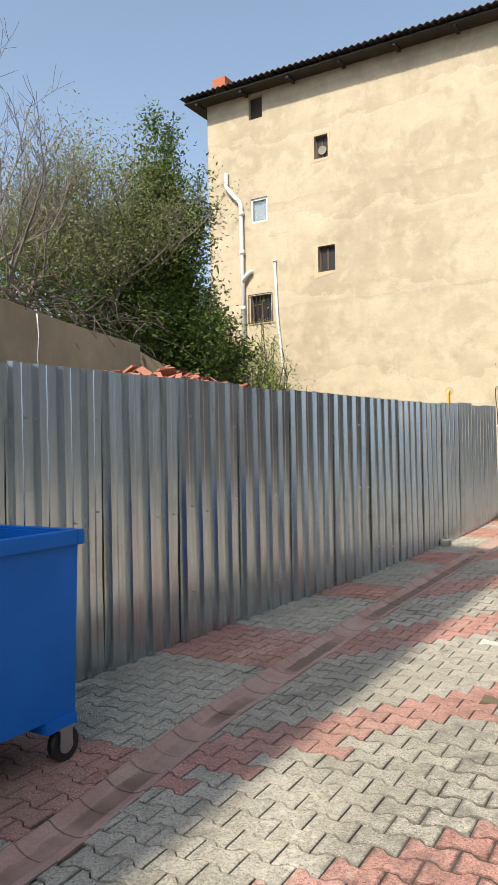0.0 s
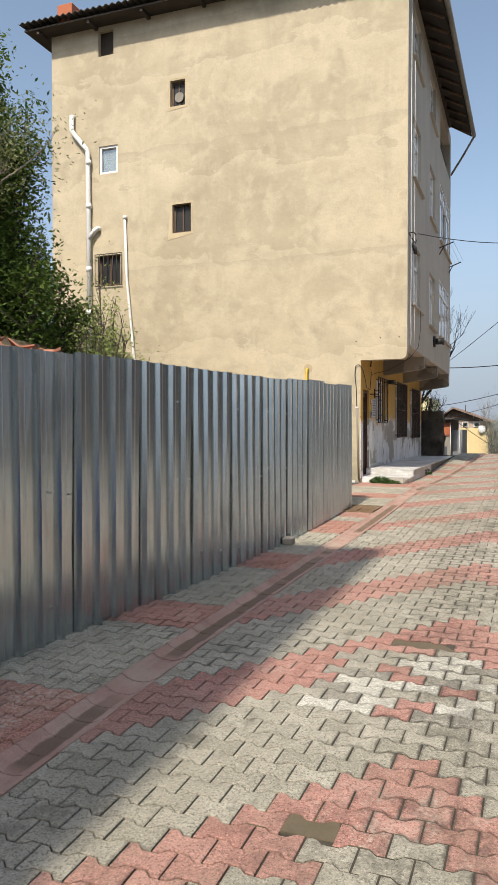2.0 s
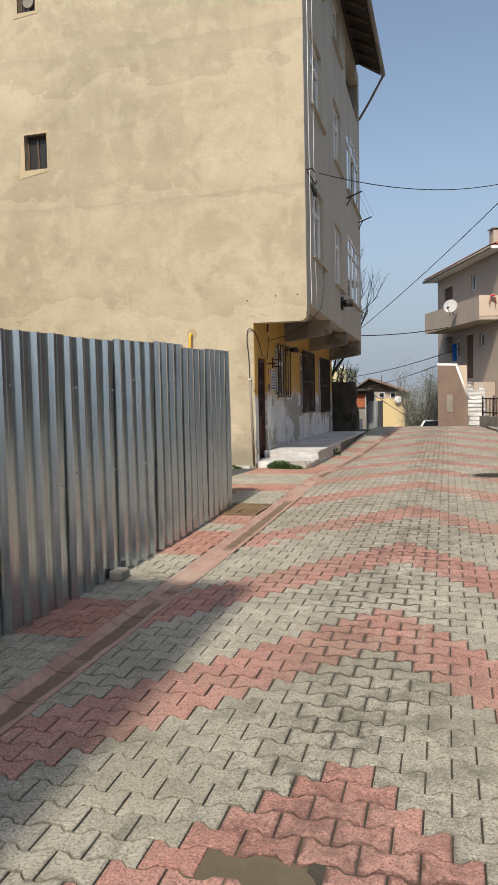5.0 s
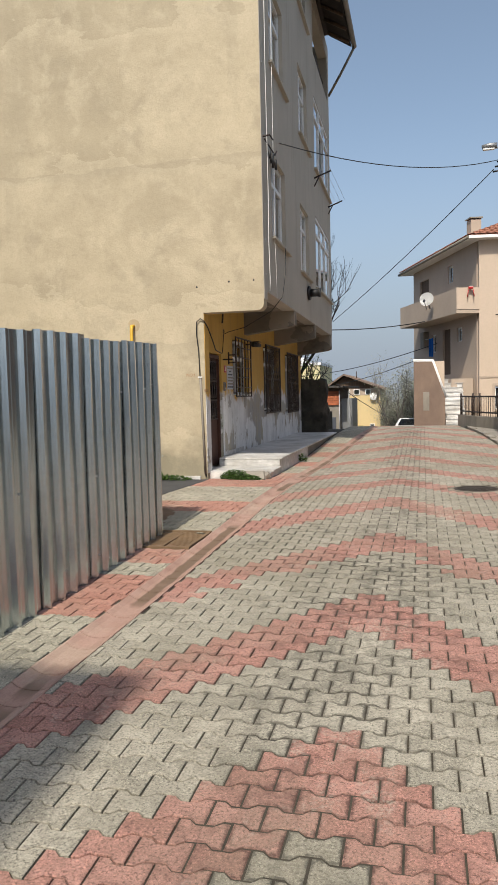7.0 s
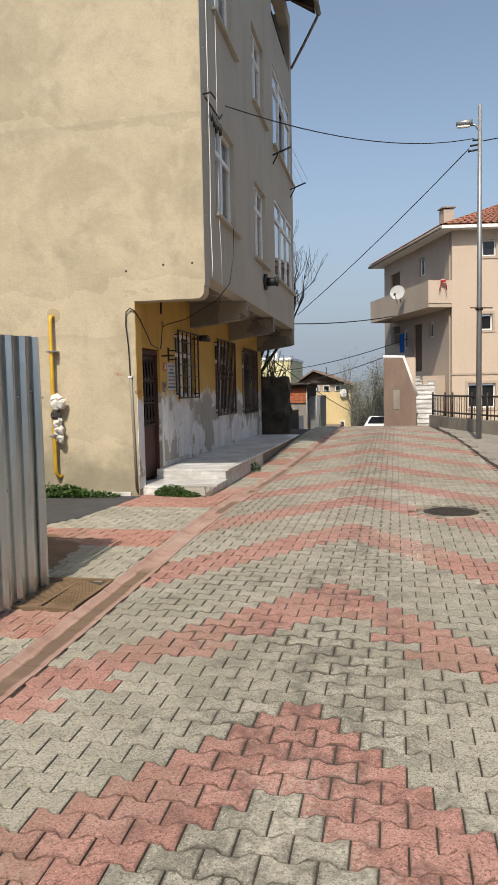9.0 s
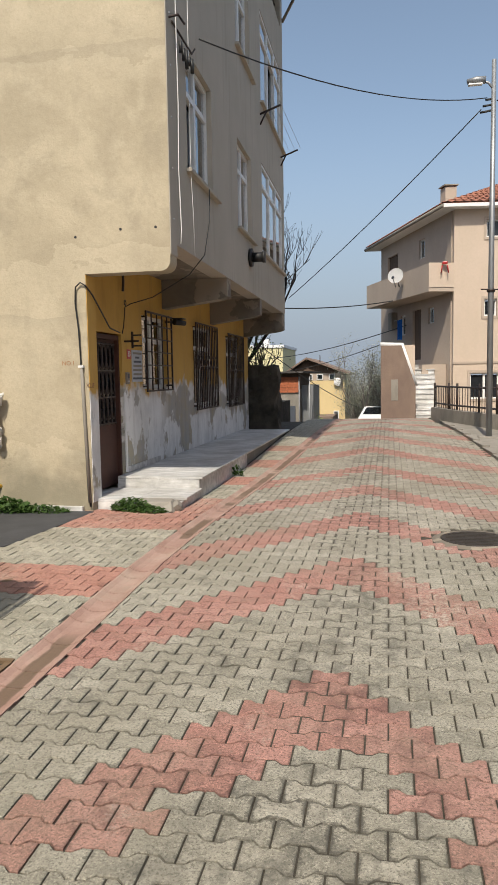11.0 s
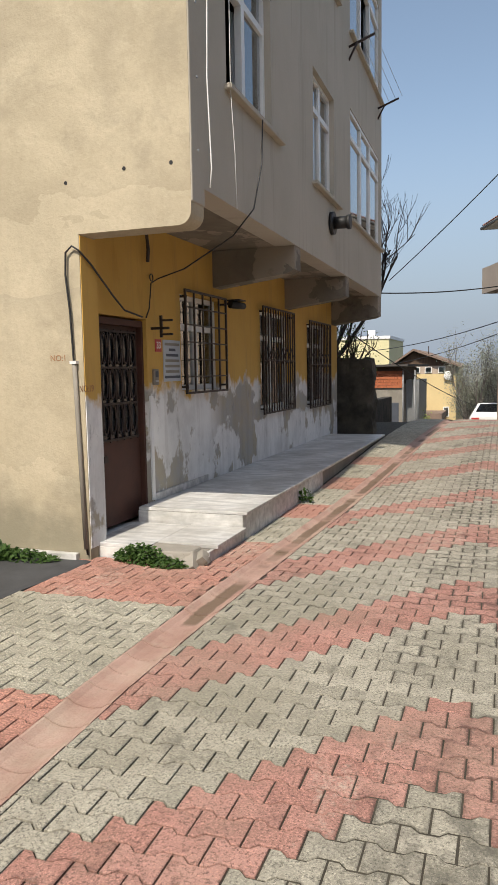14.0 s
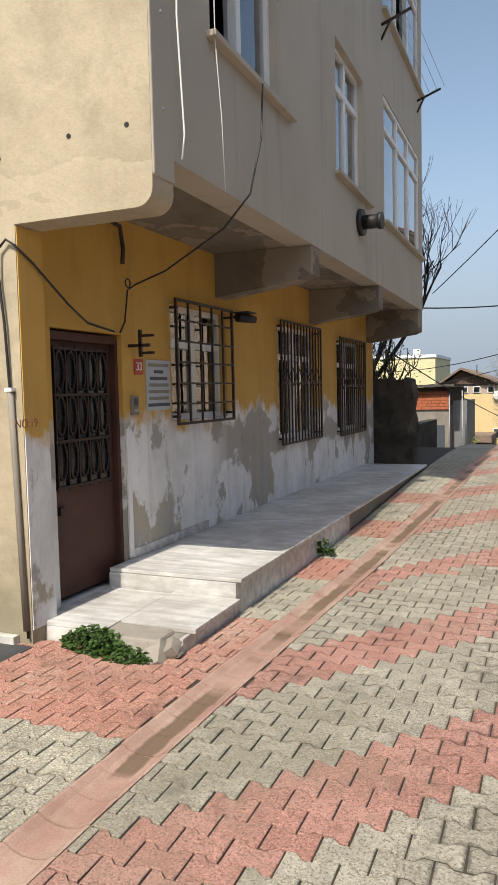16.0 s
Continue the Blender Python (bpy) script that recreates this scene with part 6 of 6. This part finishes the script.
for x0, z0, x1, z1 in ((-7.35, 2.02, -5.85, 3.02), (-5.85, 3.02, -3.0, 1.95)):
    vs = [bm.verts.new(p) for p in ((x0, 57.5, z0), (x1, 57.5, z1), (x1, 66.4, z1), (x0, 66.4, z0), (x0, 57.5, z0 + 0.12), (x1, 57.5, z1 + 0.12), (x1, 66.4, z1 + 0.12), (x0, 66.4, z0 + 0.12))]
    for qd in ((3, 2, 1, 0), (4, 5, 6, 7), (0, 1, 5, 4), (1, 2, 6, 5), (2, 3, 7, 6), (3, 0, 4, 7)):
        bm.faces.new([vs[i] for i in qd])
part("roof", bm, M_WALLRED, yel, "brown tiled roof")
for x in (-6.6, -5.9, -5.2, -4.4):
    w = part("window", box(x, x + 0.42, 57.94, 58.0, 1.66, 2.04), M_PVC, yel)
    part("pane", box(x + 0.05, x + 0.37, 57.925, 57.938, 1.7, 2.0), M_GLASS, w)
w = part("window", box(-4.1, -3.75, 57.94, 57.998, -1.0, -0.4), M_PVC, yel)
part("pane", box(-4.05, -3.8, 57.925, 57.938, -0.95, -0.45), M_GLASS, w)
part("aerial_mast", pipe([(-5.0, 58.2, 2.5), (-5.0, 58.2, 3.3)], 0.03, 6), M_IRON, yel)
part("shed_roof", prism(bmesh.new(), [(-6.1, 54.8), (-3.9, 54.8), (-3.9, 57.9), (-6.1, 57.9)], -1.0, -0.62), M_WALLRED, yel)
part("shed_wall", box(-5.9, -4.0, 55.0, 57.8, -6.0, -1.0), M_WOOD, yel)
d2 = thing("satellite_dish", "small white satellite dish on the yellow house", "satellite dish", "satellite dishes")
bm = bmesh.new()
bmesh.ops.create_uvsphere(bm, u_segments=16, v_segments=8, radius=0.27, matrix=pose(-3.8, 57.8, 1.5) @ Matrix.Diagonal((1, 0.25, 1, 1)))
part("reflector", bm, M_WHITE, d2)
part("mount", pipe([(-3.8, 57.8, 1.5), (-3.7, 58.0, 1.2)], 0.03, 6), M_STEEL, d2)
pale = thing("cream_building", "plain cream-yellow building far down the slope", "building")
part("wall", box(-17.0, -9.9, 75.0, 84.0, -8.0, 4.5), M_PALEY, pale)
part("parapet", box(-17.1, -9.8, 74.9, 84.1, 4.5, 4.75), M_WHITE, pale)
part("tank", box(-11.9, -11.3, 76.0, 76.6, 4.75, 5.3, 0.05), M_WHITE, pale)
tree("leafing tree with white blossom beyond the crest", (-1.3, 50.0, -2.6), 6, 2.5, 0.09, 3, 71, M_BLOSSOM, 0.05, 18, 0.26, M_TWIG, kids=(3, 5), splay=0.6, group="blossom trees")
tree("leafing tree with white blossom beyond the crest", (-1.2, 52.6, -2.8), 6, 2.3, 0.08, 3, 72, M_BLOSSOM, 0.05, 18, 0.26, M_TWIG, kids=(3, 5), splay=0.6, group="blossom trees")
tree("leafing tree with white blossom beyond the crest", (0.6, 54.0, -3.0), 5, 2.4, 0.08, 3, 73, M_BLOSSOM, 0.05, 6, 0.3, M_TWIG, kids=(3, 5), splay=0.6, group="blossom trees")
shrub("small green bush by the brick house", (-4.2, 44.6, -1.6), (1.0, 1.0, 2.2), 90, M_LEAF_LIGHT, 0.07, 74, stems=8, per=7)


def car(label, x, y, z, turn):
    c = thing("car", label, "car")
    c.matrix_basis = pose(x, y, z, 0, 0, turn)
    bm = bmesh.new()
    sec = [(-2.1, 0.35), (-2.15, 0.75), (-2.0, 0.98), (-1.35, 1.08), (-0.75, 1.48), (0.75, 1.52), (1.75, 1.1), (2.12, 0.95), (2.15, 0.4)]
    rows = []
    for s, inset in ((-0.86, 0.08), (-0.80, 0.0), (0.80, 0.0), (0.86, 0.08)):
        rows.append([bm.verts.new((s * (1 - 0.13 * max(0, h - 0.95) / 0.55), l * (1 - inset * 0.1), h - inset * 0.25)) for l, h in sec])
    for r0, r1 in zip(rows, rows[1:]):
        for i in range(len(sec) - 1):
            bm.faces.new((r0[i], r0[i + 1], r1[i + 1], r1[i]))
    bm.faces.new(rows[0][::-1])
    bm.faces.new(rows[-1])
    bmesh.ops.recalc_face_normals(bm, faces=bm.faces[:])
    body = part("body", bm, M_CARW, c, "white painted body")
    part("windscreen", prism(bmesh.new(), [(-0.66, -1.32), (0.66, -1.32), (0.6, -0.84), (-0.6, -0.84)], 1.1, 1.44), M_GLASS, body)
    rear = bmesh.new()
    rv = [rear.verts.new(q) for q in ((-0.6, 0.86, 1.49), (0.6, 0.86, 1.49), (0.68, 1.62, 1.165), (-0.68, 1.62, 1.165))]
    rear.faces.new(rv[::-1])
    bmesh.ops.solidify(rear, geom=rear.faces[:], thickness=0.012)
    part("rear_window", rear, M_DARKGLASS, body)
    part("number_plate", box(-0.26, 0.26, 2.14, 2.165, 0.72, 0.83), M_PVC, body)
    for s in (-1, 1):
        part("tail_light", box(s * 0.6 - 0.17, s * 0.6 + 0.17, 2.06, 2.15, 0.8, 0.93, 0.02), M_REDP, body)
    for s in (-1, 1):
        part("side_window", box(s * 0.76 - 0.03, s * 0.76 + 0.03, -0.7, 1.2, 1.08, 1.4), M_GLASS, body)
        part("headlight", box(s * 0.62 - 0.16, s * 0.62 + 0.16, -2.16, -2.0, 0.72, 0.86, 0.03), M_STEEL, body)
        for l in (-1.35, 1.35):
            w = part("wheel", pipe([(s * 0.72, l, 0.32), (s * 0.88, l, 0.32)], 0.32, 18), M_BLACK, c)
            part("rim", pipe([(s * 0.875, l, 0.32), (s * 0.89, l, 0.32)], 0.2, 14), M_STEEL, w)
    part("grille", box(-0.45, 0.45, -2.18, -2.1, 0.55, 0.72), M_INK, body)
    return c


car("white parked hatchback just over the crest of the street", -0.92, 48.8, -1.24, 172)
# far hills close the view
verts, faces = [], []
for k in range(41):
    a = -300 + 15 * k
    verts += [(a, 420, -30), (a, 425, -2.0 + 2.5 * noise.noise(Vector((a * 0.012, 0, 0))))]
faces = [(2 * k, 2 * k + 2, 2 * k + 3, 2 * k + 1) for k in range(40)]
M_HILL = plain("hazy_far_hill", (0.20, 0.225, 0.25), 1.0, vary=0.1, scale=0.02)
tagged(raw("backdrop", verts, faces, M_HILL), "hazy line of far hills", "hills", kind="structure")
# the unseen tall house behind the camera, kept narrow, whose shadow lies along the fence
closing = tagged(obj("wall_behind", box(-4.3, -1.98, -8.0, -3.0, -0.5, 16.1), M_CREAM), "unseen plain rendered house, sized to cast the shadow along the fence", "wall", kind="structure")
# unseen walls on the right, added to be mirrored in the fence
for x0, x1, y0, y1, h, mat in ((11.0, 18.0, -14.0, 16.0, 10.5, M_OPPOSITE), (9.5, 9.9, 16.2, 37.0, 7.0, M_WALLRED)):
    tagged(obj("wall_right", box(x0, x1, y0, y1, -0.5, h), mat), "unseen plain wall added for the fence to reflect", "wall", kind="structure")

# ---- paving ----
PITCH, LONG, JOINT = 0.1282, 0.2, 0.0078
street = thing("street_paving", "interlocking grey and red concrete paving blocks", "paving", kind="structure")


def block_outline():
    """Bone-shaped block, waisted at its middle."""
    h, w, k = PITCH / 2 - JOINT / 2, LONG / 2 - JOINT / 2, 0.0135
    top = [(-w, h + k), (-0.066, h + k), (-0.036, h - k), (0.036, h - k), (0.066, h + k), (w, h + k)]
    return top[::-1] + [(x, -y) for x, y in top]


OUT = block_outline()
INNER = [(x - math.copysign(0.004, x), y - math.copysign(0.004, y)) for x, y in OUT]
MIDDLE = [(x * 0.66, y * 0.5) for x, y in OUT]
DEPTH = 0.02
RIM = [0.0] * len(OUT) + [1.0] * (3 * len(OUT))


def block_verts(cx, cy, z, tilt_x, tilt_y, x_min=-99.0, x_max=99.0, slope=0.02):
    """The block's points, cut off square at x_min and x_max."""
    tilt_y += slope
    v = [(min(max(cx + x, x_min + 0.008), x_max - 0.008), cy + y, z + x * tilt_x + y * tilt_y) for x, y in MIDDLE]
    v += [(min(max(cx + x, x_min + 0.004), x_max - 0.004), cy + y, z + x * tilt_x + y * tilt_y) for x, y in INNER]
    v += [(min(max(cx + x, x_min), x_max), cy + y, z - 0.003 + x * tilt_x + y * tilt_y) for x, y in OUT]
    v += [(min(max(cx + x, x_min), x_max), cy + y, z - DEPTH) for x, y in OUT]
    return v


N = len(OUT)
BLOCK_FACES = [tuple(range(N))[::-1]] + [(i, (i + 1) % N, N + (i + 1) % N, N + i) for i in range(N)] + [(N + i, N + (i + 1) % N, 2 * N + (i + 1) % N, 2 * N + i) for i in range(N)] + [(2 * N + i, 2 * N + (i + 1) % N, 3 * N + (i + 1) % N, 3 * N + i) for i in range(N)]
BLOCK_FACES = [f[::-1] for f in BLOCK_FACES]
APEX, PERIOD, RED = -0.79, 2.115, 0.745


def block_colour(x, y, rng):
    gx = lerp_at(GUTTER, y)
    if -1.48 < x < -0.5 and 5.45 < y < 6.42 and y < 6.9 - 0.35 * abs(x + 1.0):
        return rng.choice(("pale", "pale", "pale", "pale", "smooth", "smooth", "grey", "red"))
    if x < gx:
        return "coarse_red" if any(a < y < b for a, b in RED_STRIPS) else "coarse_grey"
    f = (y + 1.282 * abs(x - APEX) - 7.30 + 20 * PERIOD) % PERIOD
    f += rng.uniform(-0.03, 0.03)
    return "red" if f > PERIOD - RED else "grey"


NEAR = (14.9, 17.15)
ASPHALT = [(13.2, -4.45), (15.2, -4.3), (15.9, -3.98), (17.3, -3.85), (17.8, -3.85)]
MATS = {"red": M_RED, "grey": M_GREY, "coarse_red": M_RUBBLE, "coarse_grey": M_GRIT, "pale": M_PALE, "smooth": M_SMOOTH}
joined = {k: ([], []) for k in MATS}
proto = {}
for key, mat in MATS.items():
    for k in range(3):
        rg = random.Random(k)
        me = bpy.data.meshes.new("block")
        me.from_pydata(block_verts(0, 0, 0, rg.uniform(-0.012, 0.012), rg.uniform(-0.012, 0.012)), [], BLOCK_FACES)
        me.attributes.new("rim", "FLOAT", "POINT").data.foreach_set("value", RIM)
        me.materials.append(mat)
        proto[key, k] = me
rng = random.Random(77)
row = 0
y = 10.08 - 86 * PITCH
made = 0
while y < 40:
    gx = lerp_at(GUTTER, y)
    left = fence_x(y) - 0.02 if y < 13.2 else (-4.0 if y < 17.7 else -2.86)
    if 13.2 <= y < 17.6:
        left = lerp_at(ASPHALT, y) + rng.uniform(-0.012, 0.0)
    right = lerp_at(ROAD_RIGHT, y)
    x = math.floor(left / LONG) * LONG + (LONG / 2 if row % 2 else 0) + 0.01
    while x < right:
        lo, hi = (left, gx - 0.127) if x < gx else (gx + 0.127, right)
        seen = min(x + LONG / 2, hi) - max(x - LONG / 2, lo)
        in_grate = -3.2 < x < gx and 12.56 < y < 13.4
        in_hole = (x - 0.3) ** 2 + (y - 16.62) ** 2 < 0.16
        in_dig = (-1.12 < x < -0.78 and 6.56 < y < 6.72) or (-1.2 < x < -0.95 and 4.3 < y < 4.43)
        if seen > 0.025 and not in_grate and not in_hole and not in_dig:
            c = block_colour(x, y, rng)
            z = road_z(y) + rng.uniform(-0.0016, 0.0026)
            if NEAR[0] < y < NEAR[1] and made < 300 and x > gx and seen > LONG - 0.001:
                ob = new("block", proto[c, rng.randrange(3)])
                ob.parent, ob.location = street, (x, y, z)
                made += 1
            else:
                vs, fs = joined[c]
                k = len(vs)
                vs.extend(block_verts(x, y, z, rng.uniform(-0.008, 0.008), rng.uniform(-0.008, 0.008), lo, hi, road_slope(y)))
                fs.extend([tuple(k + i for i in f) for f in BLOCK_FACES])
        x += LONG
    y += PITCH
    row += 1
for key, (vs, fs) in joined.items():
    rest = tagged(raw(key + "_blocks", vs, fs, MATS[key], street), kind="stuff")
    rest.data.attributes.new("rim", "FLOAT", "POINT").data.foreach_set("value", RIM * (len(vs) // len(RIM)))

# soil in the joints, on both sides of the channel, washed up higher along the crown of the street
def soil_level(x, y):
    crown = math.exp(-((x + 0.75) / 0.45) ** 2)
    v = noise.fractal(Vector((x * 1.4, y * 0.8, 4.0)), 0.8, 2.0, 4)
    heap = max(0.0, crown * 0.9 + v * 0.9 - 0.35)
    return road_z(y) - 0.0105 + min(0.0072, 0.011 * heap) + 0.0006 * noise.noise(Vector((x * 17, y * 17, 0)))


for sgn in (-1, 1):
    verts, faces = [], []
    n, w = (820, 90) if sgn > 0 else (420, 30)
    for j in range(n + 1):
        yy = -1.0 + 42.0 * j / n
        g = lerp_at(GUTTER, yy) + sgn * 0.126
        e = lerp_at(ROAD_RIGHT, yy) if sgn > 0 else (fence_x(yy) - 0.05 if yy < 13.2 else -4.7 if yy < 17.6 else -2.9)
        for i in range(w + 1):
            xx = min(g, e) + (max(g, e) - min(g, e)) * i / w
            verts.append((xx, yy, soil_level(xx, yy)))
    faces = [(j * (w + 1) + i, j * (w + 1) + i + 1, (j + 1) * (w + 1) + i + 1, (j + 1) * (w + 1) + i) for j in range(n) for i in range(w)]
    tagged(raw("joint_soil", verts, faces, M_SOIL), "dark soil packed between paving blocks", "soil", kind="structure")

# concave channel stones of the gutter
channel = thing("gutter_channel", "red-brown concrete channel stones, worn and stained", "gutter", kind="structure")
y = -1.0
rng = random.Random(9)
while y < 33:
    ln = 0.196
    gx, gx2 = lerp_at(GUTTER, y), lerp_at(GUTTER, y + ln)
    verts, faces = [], []
    dz = rng.uniform(-0.003, 0.003)
    prof = [(-0.124, 0.009), (-0.110, 0.008), (-0.078, -0.012), (-0.03, -0.024), (0.03, -0.024), (0.078, -0.012), (0.110, 0.008), (0.124, 0.009)]
    for yy, g, s in ((y + 0.004, gx, 0), (y + ln - 0.004, gx2, 1)):
        for px, pz in prof:
            verts.append((g + px, yy, road_z(yy) + pz + dz - 0.008))
        verts.append((g + 0.124, yy, road_z(yy) - 0.06))
        verts.append((g - 0.124, yy, road_z(yy) - 0.06))
    w = len(prof) + 2
    faces = [(i, (i + 1) % w, w + (i + 1) % w, w + i) for i in range(w)] + [tuple(range(w))[::-1], tuple(range(w, 2 * w))]
    stone = raw("channel_stone", verts, faces, M_GUTTER, channel, False)
    stone.data.attributes.new("across", "FLOAT", "POINT").data.foreach_set("value", ([abs(px) for px, pz in prof] + [0.12, 0.12]) * 2)
    y += ln

# iron drain grate by the fence's end
grate = thing("drain_grate", "rusty brown iron drain grate sunk in the paving", "drain grate")
gz = road_z(13.0) + 0.004
part("frame", bx(bx(bx(box(-3.12, -2.565, 12.6, 12.64, gz - 0.04, gz + 0.002), -3.12, -2.565, 13.34, 13.38, gz - 0.03, gz + 0.014), -3.12, -3.08, 12.64, 13.34, gz - 0.04, gz + 0.008), -2.605, -2.565, 12.64, 13.34, gz - 0.04, gz + 0.008), M_RUST, grate)
part("centre_bar", box(-2.855, -2.83, 12.642, 13.338, gz - 0.04, gz + 0.006), M_RUST, grate)
for k in range(15):
    yy = 12.65 + 0.037 * k
    zz = road_z(yy + 0.08)
    part("bar", prism(bmesh.new(), [(-3.078, yy), (-2.857, yy + 0.14), (-2.857, yy + 0.161), (-3.078, yy + 0.021)], zz - 0.03, zz + 0.006), M_RUST, grate)
    part("bar", prism(bmesh.new(), [(-2.828, yy + 0.14), (-2.607, yy), (-2.607, yy + 0.021), (-2.828, yy + 0.161)], zz - 0.03, zz + 0.006), M_RUST, grate)
part("bed", box(-3.1, -2.59, 12.62, 13.36, gz - 0.05, gz - 0.012), M_SPILL, grate)

# manhole cover
man = thing("manhole_cover", "round dark cast-iron manhole cover in the street", "manhole cover")
mz = road_z(16.62)
bm = bmesh.new()
bmesh.ops.create_cone(bm, cap_ends=True, segments=40, radius1=0.31, radius2=0.305, depth=0.05, matrix=pose(0.3, 16.62, mz - 0.018))
part("lid", bm, M_MAN, man)
bm = bmesh.new()
prev = None
for k in range(41):
    a = 2 * math.pi * k / 40
    cur = [bm.verts.new((0.3 + r * math.cos(a), 16.62 + r * math.sin(a), mz + h)) for r, h in ((0.318, -0.03), (0.318, 0.005), (0.365, 0.004), (0.40, -0.012))]
    if prev:
        for i in range(3):
            bm.faces.new((prev[i], cur[i], cur[i + 1], prev[i + 1]))
    prev = cur
bmesh.ops.recalc_face_normals(bm, faces=bm.faces[:])
part("ring", bm, M_BEAM, man, "mortar and iron ring")
for k in range(-4, 5):
    w = math.sqrt(max(0.0, 0.27 ** 2 - (k * 0.06) ** 2))
    part("tread_bar", box(0.3 - w, 0.3 + w, 16.62 + k * 0.06 - 0.012, 16.62 + k * 0.06 + 0.012, mz + 0.0072, mz + 0.014), M_MAN, man)

# asphalt patch by the cream wall, and mortar patch in the street
verts, faces = [], []
n = 42
for j in range(n + 1):
    yy = 13.3 + (17.56 - 13.3) * j / n
    e = lerp_at(ASPHALT, yy) - 0.004 + 0.012 * noise.noise(Vector((0, yy * 5, 0)))
    z = road_z(yy) + 0.003
    verts += [(-9.0, yy, z), (-5.2, yy, z + 0.006 * noise.noise(Vector((1, yy * 2, 0)))), (e - 0.05, yy, z + 0.002), (e, yy, z - 0.003), (e, yy, 0.2)]
faces = [(5 * j + i, 5 * j + i + 1, 5 * j + i + 6, 5 * j + i + 5) for j in range(n) for i in range(4)]
tagged(raw("asphalt_patch", verts, faces, M_ASPH), "dark asphalt patch beside the cream wall", "asphalt", kind="structure")
tagged(obj("mortar_patch", prism(bmesh.new(), [(-1.24, 6.50), (-0.7, 6.50), (-0.7, 6.74), (-1.24, 6.74)], 0.1, road_z(6.6) - 0.0045), M_EARTH), "dark mortar patch where blocks are missing", "patch")

tagged(obj("mortar_patch", prism(bmesh.new(), [(-1.34, 4.26), (-0.82, 4.26), (-0.82, 4.5), (-1.34, 4.5)], 0.0, road_z(4.36) - 0.0045), M_EARTH), "dark mortar patch where blocks are missing", "patch")

# earth spilt from the plot over the paving at the fence's end
verts, faces = [], []
n = 40
for j in range(n + 1):
    for i in range(n + 1):
        x, y = -5.1 + 2.1 * i / n, 13.3 + 1.9 * j / n
        r = math.hypot((x + 4.1) / 0.95, (y - 14.1) / 0.8)
        h = 0.03 * (1.05 - r) + 0.012 * noise.fractal(Vector((x * 3.0, y * 3.0, 2.0)), 0.8, 2.0, 4)
        verts.append((x, y, road_z(y) - 0.004 + max(-0.02, min(0.03, h))))
faces = [(j * (n + 1) + i, j * (n + 1) + i + 1, (j + 1) * (n + 1) + i + 1, (j + 1) * (n + 1) + i) for j in range(n) for i in range(n)]
tagged(raw("spilt_earth", verts, faces, M_SPILL, smooth=True), "brown earth washed over the paving by the fence", "earth", kind="stuff")
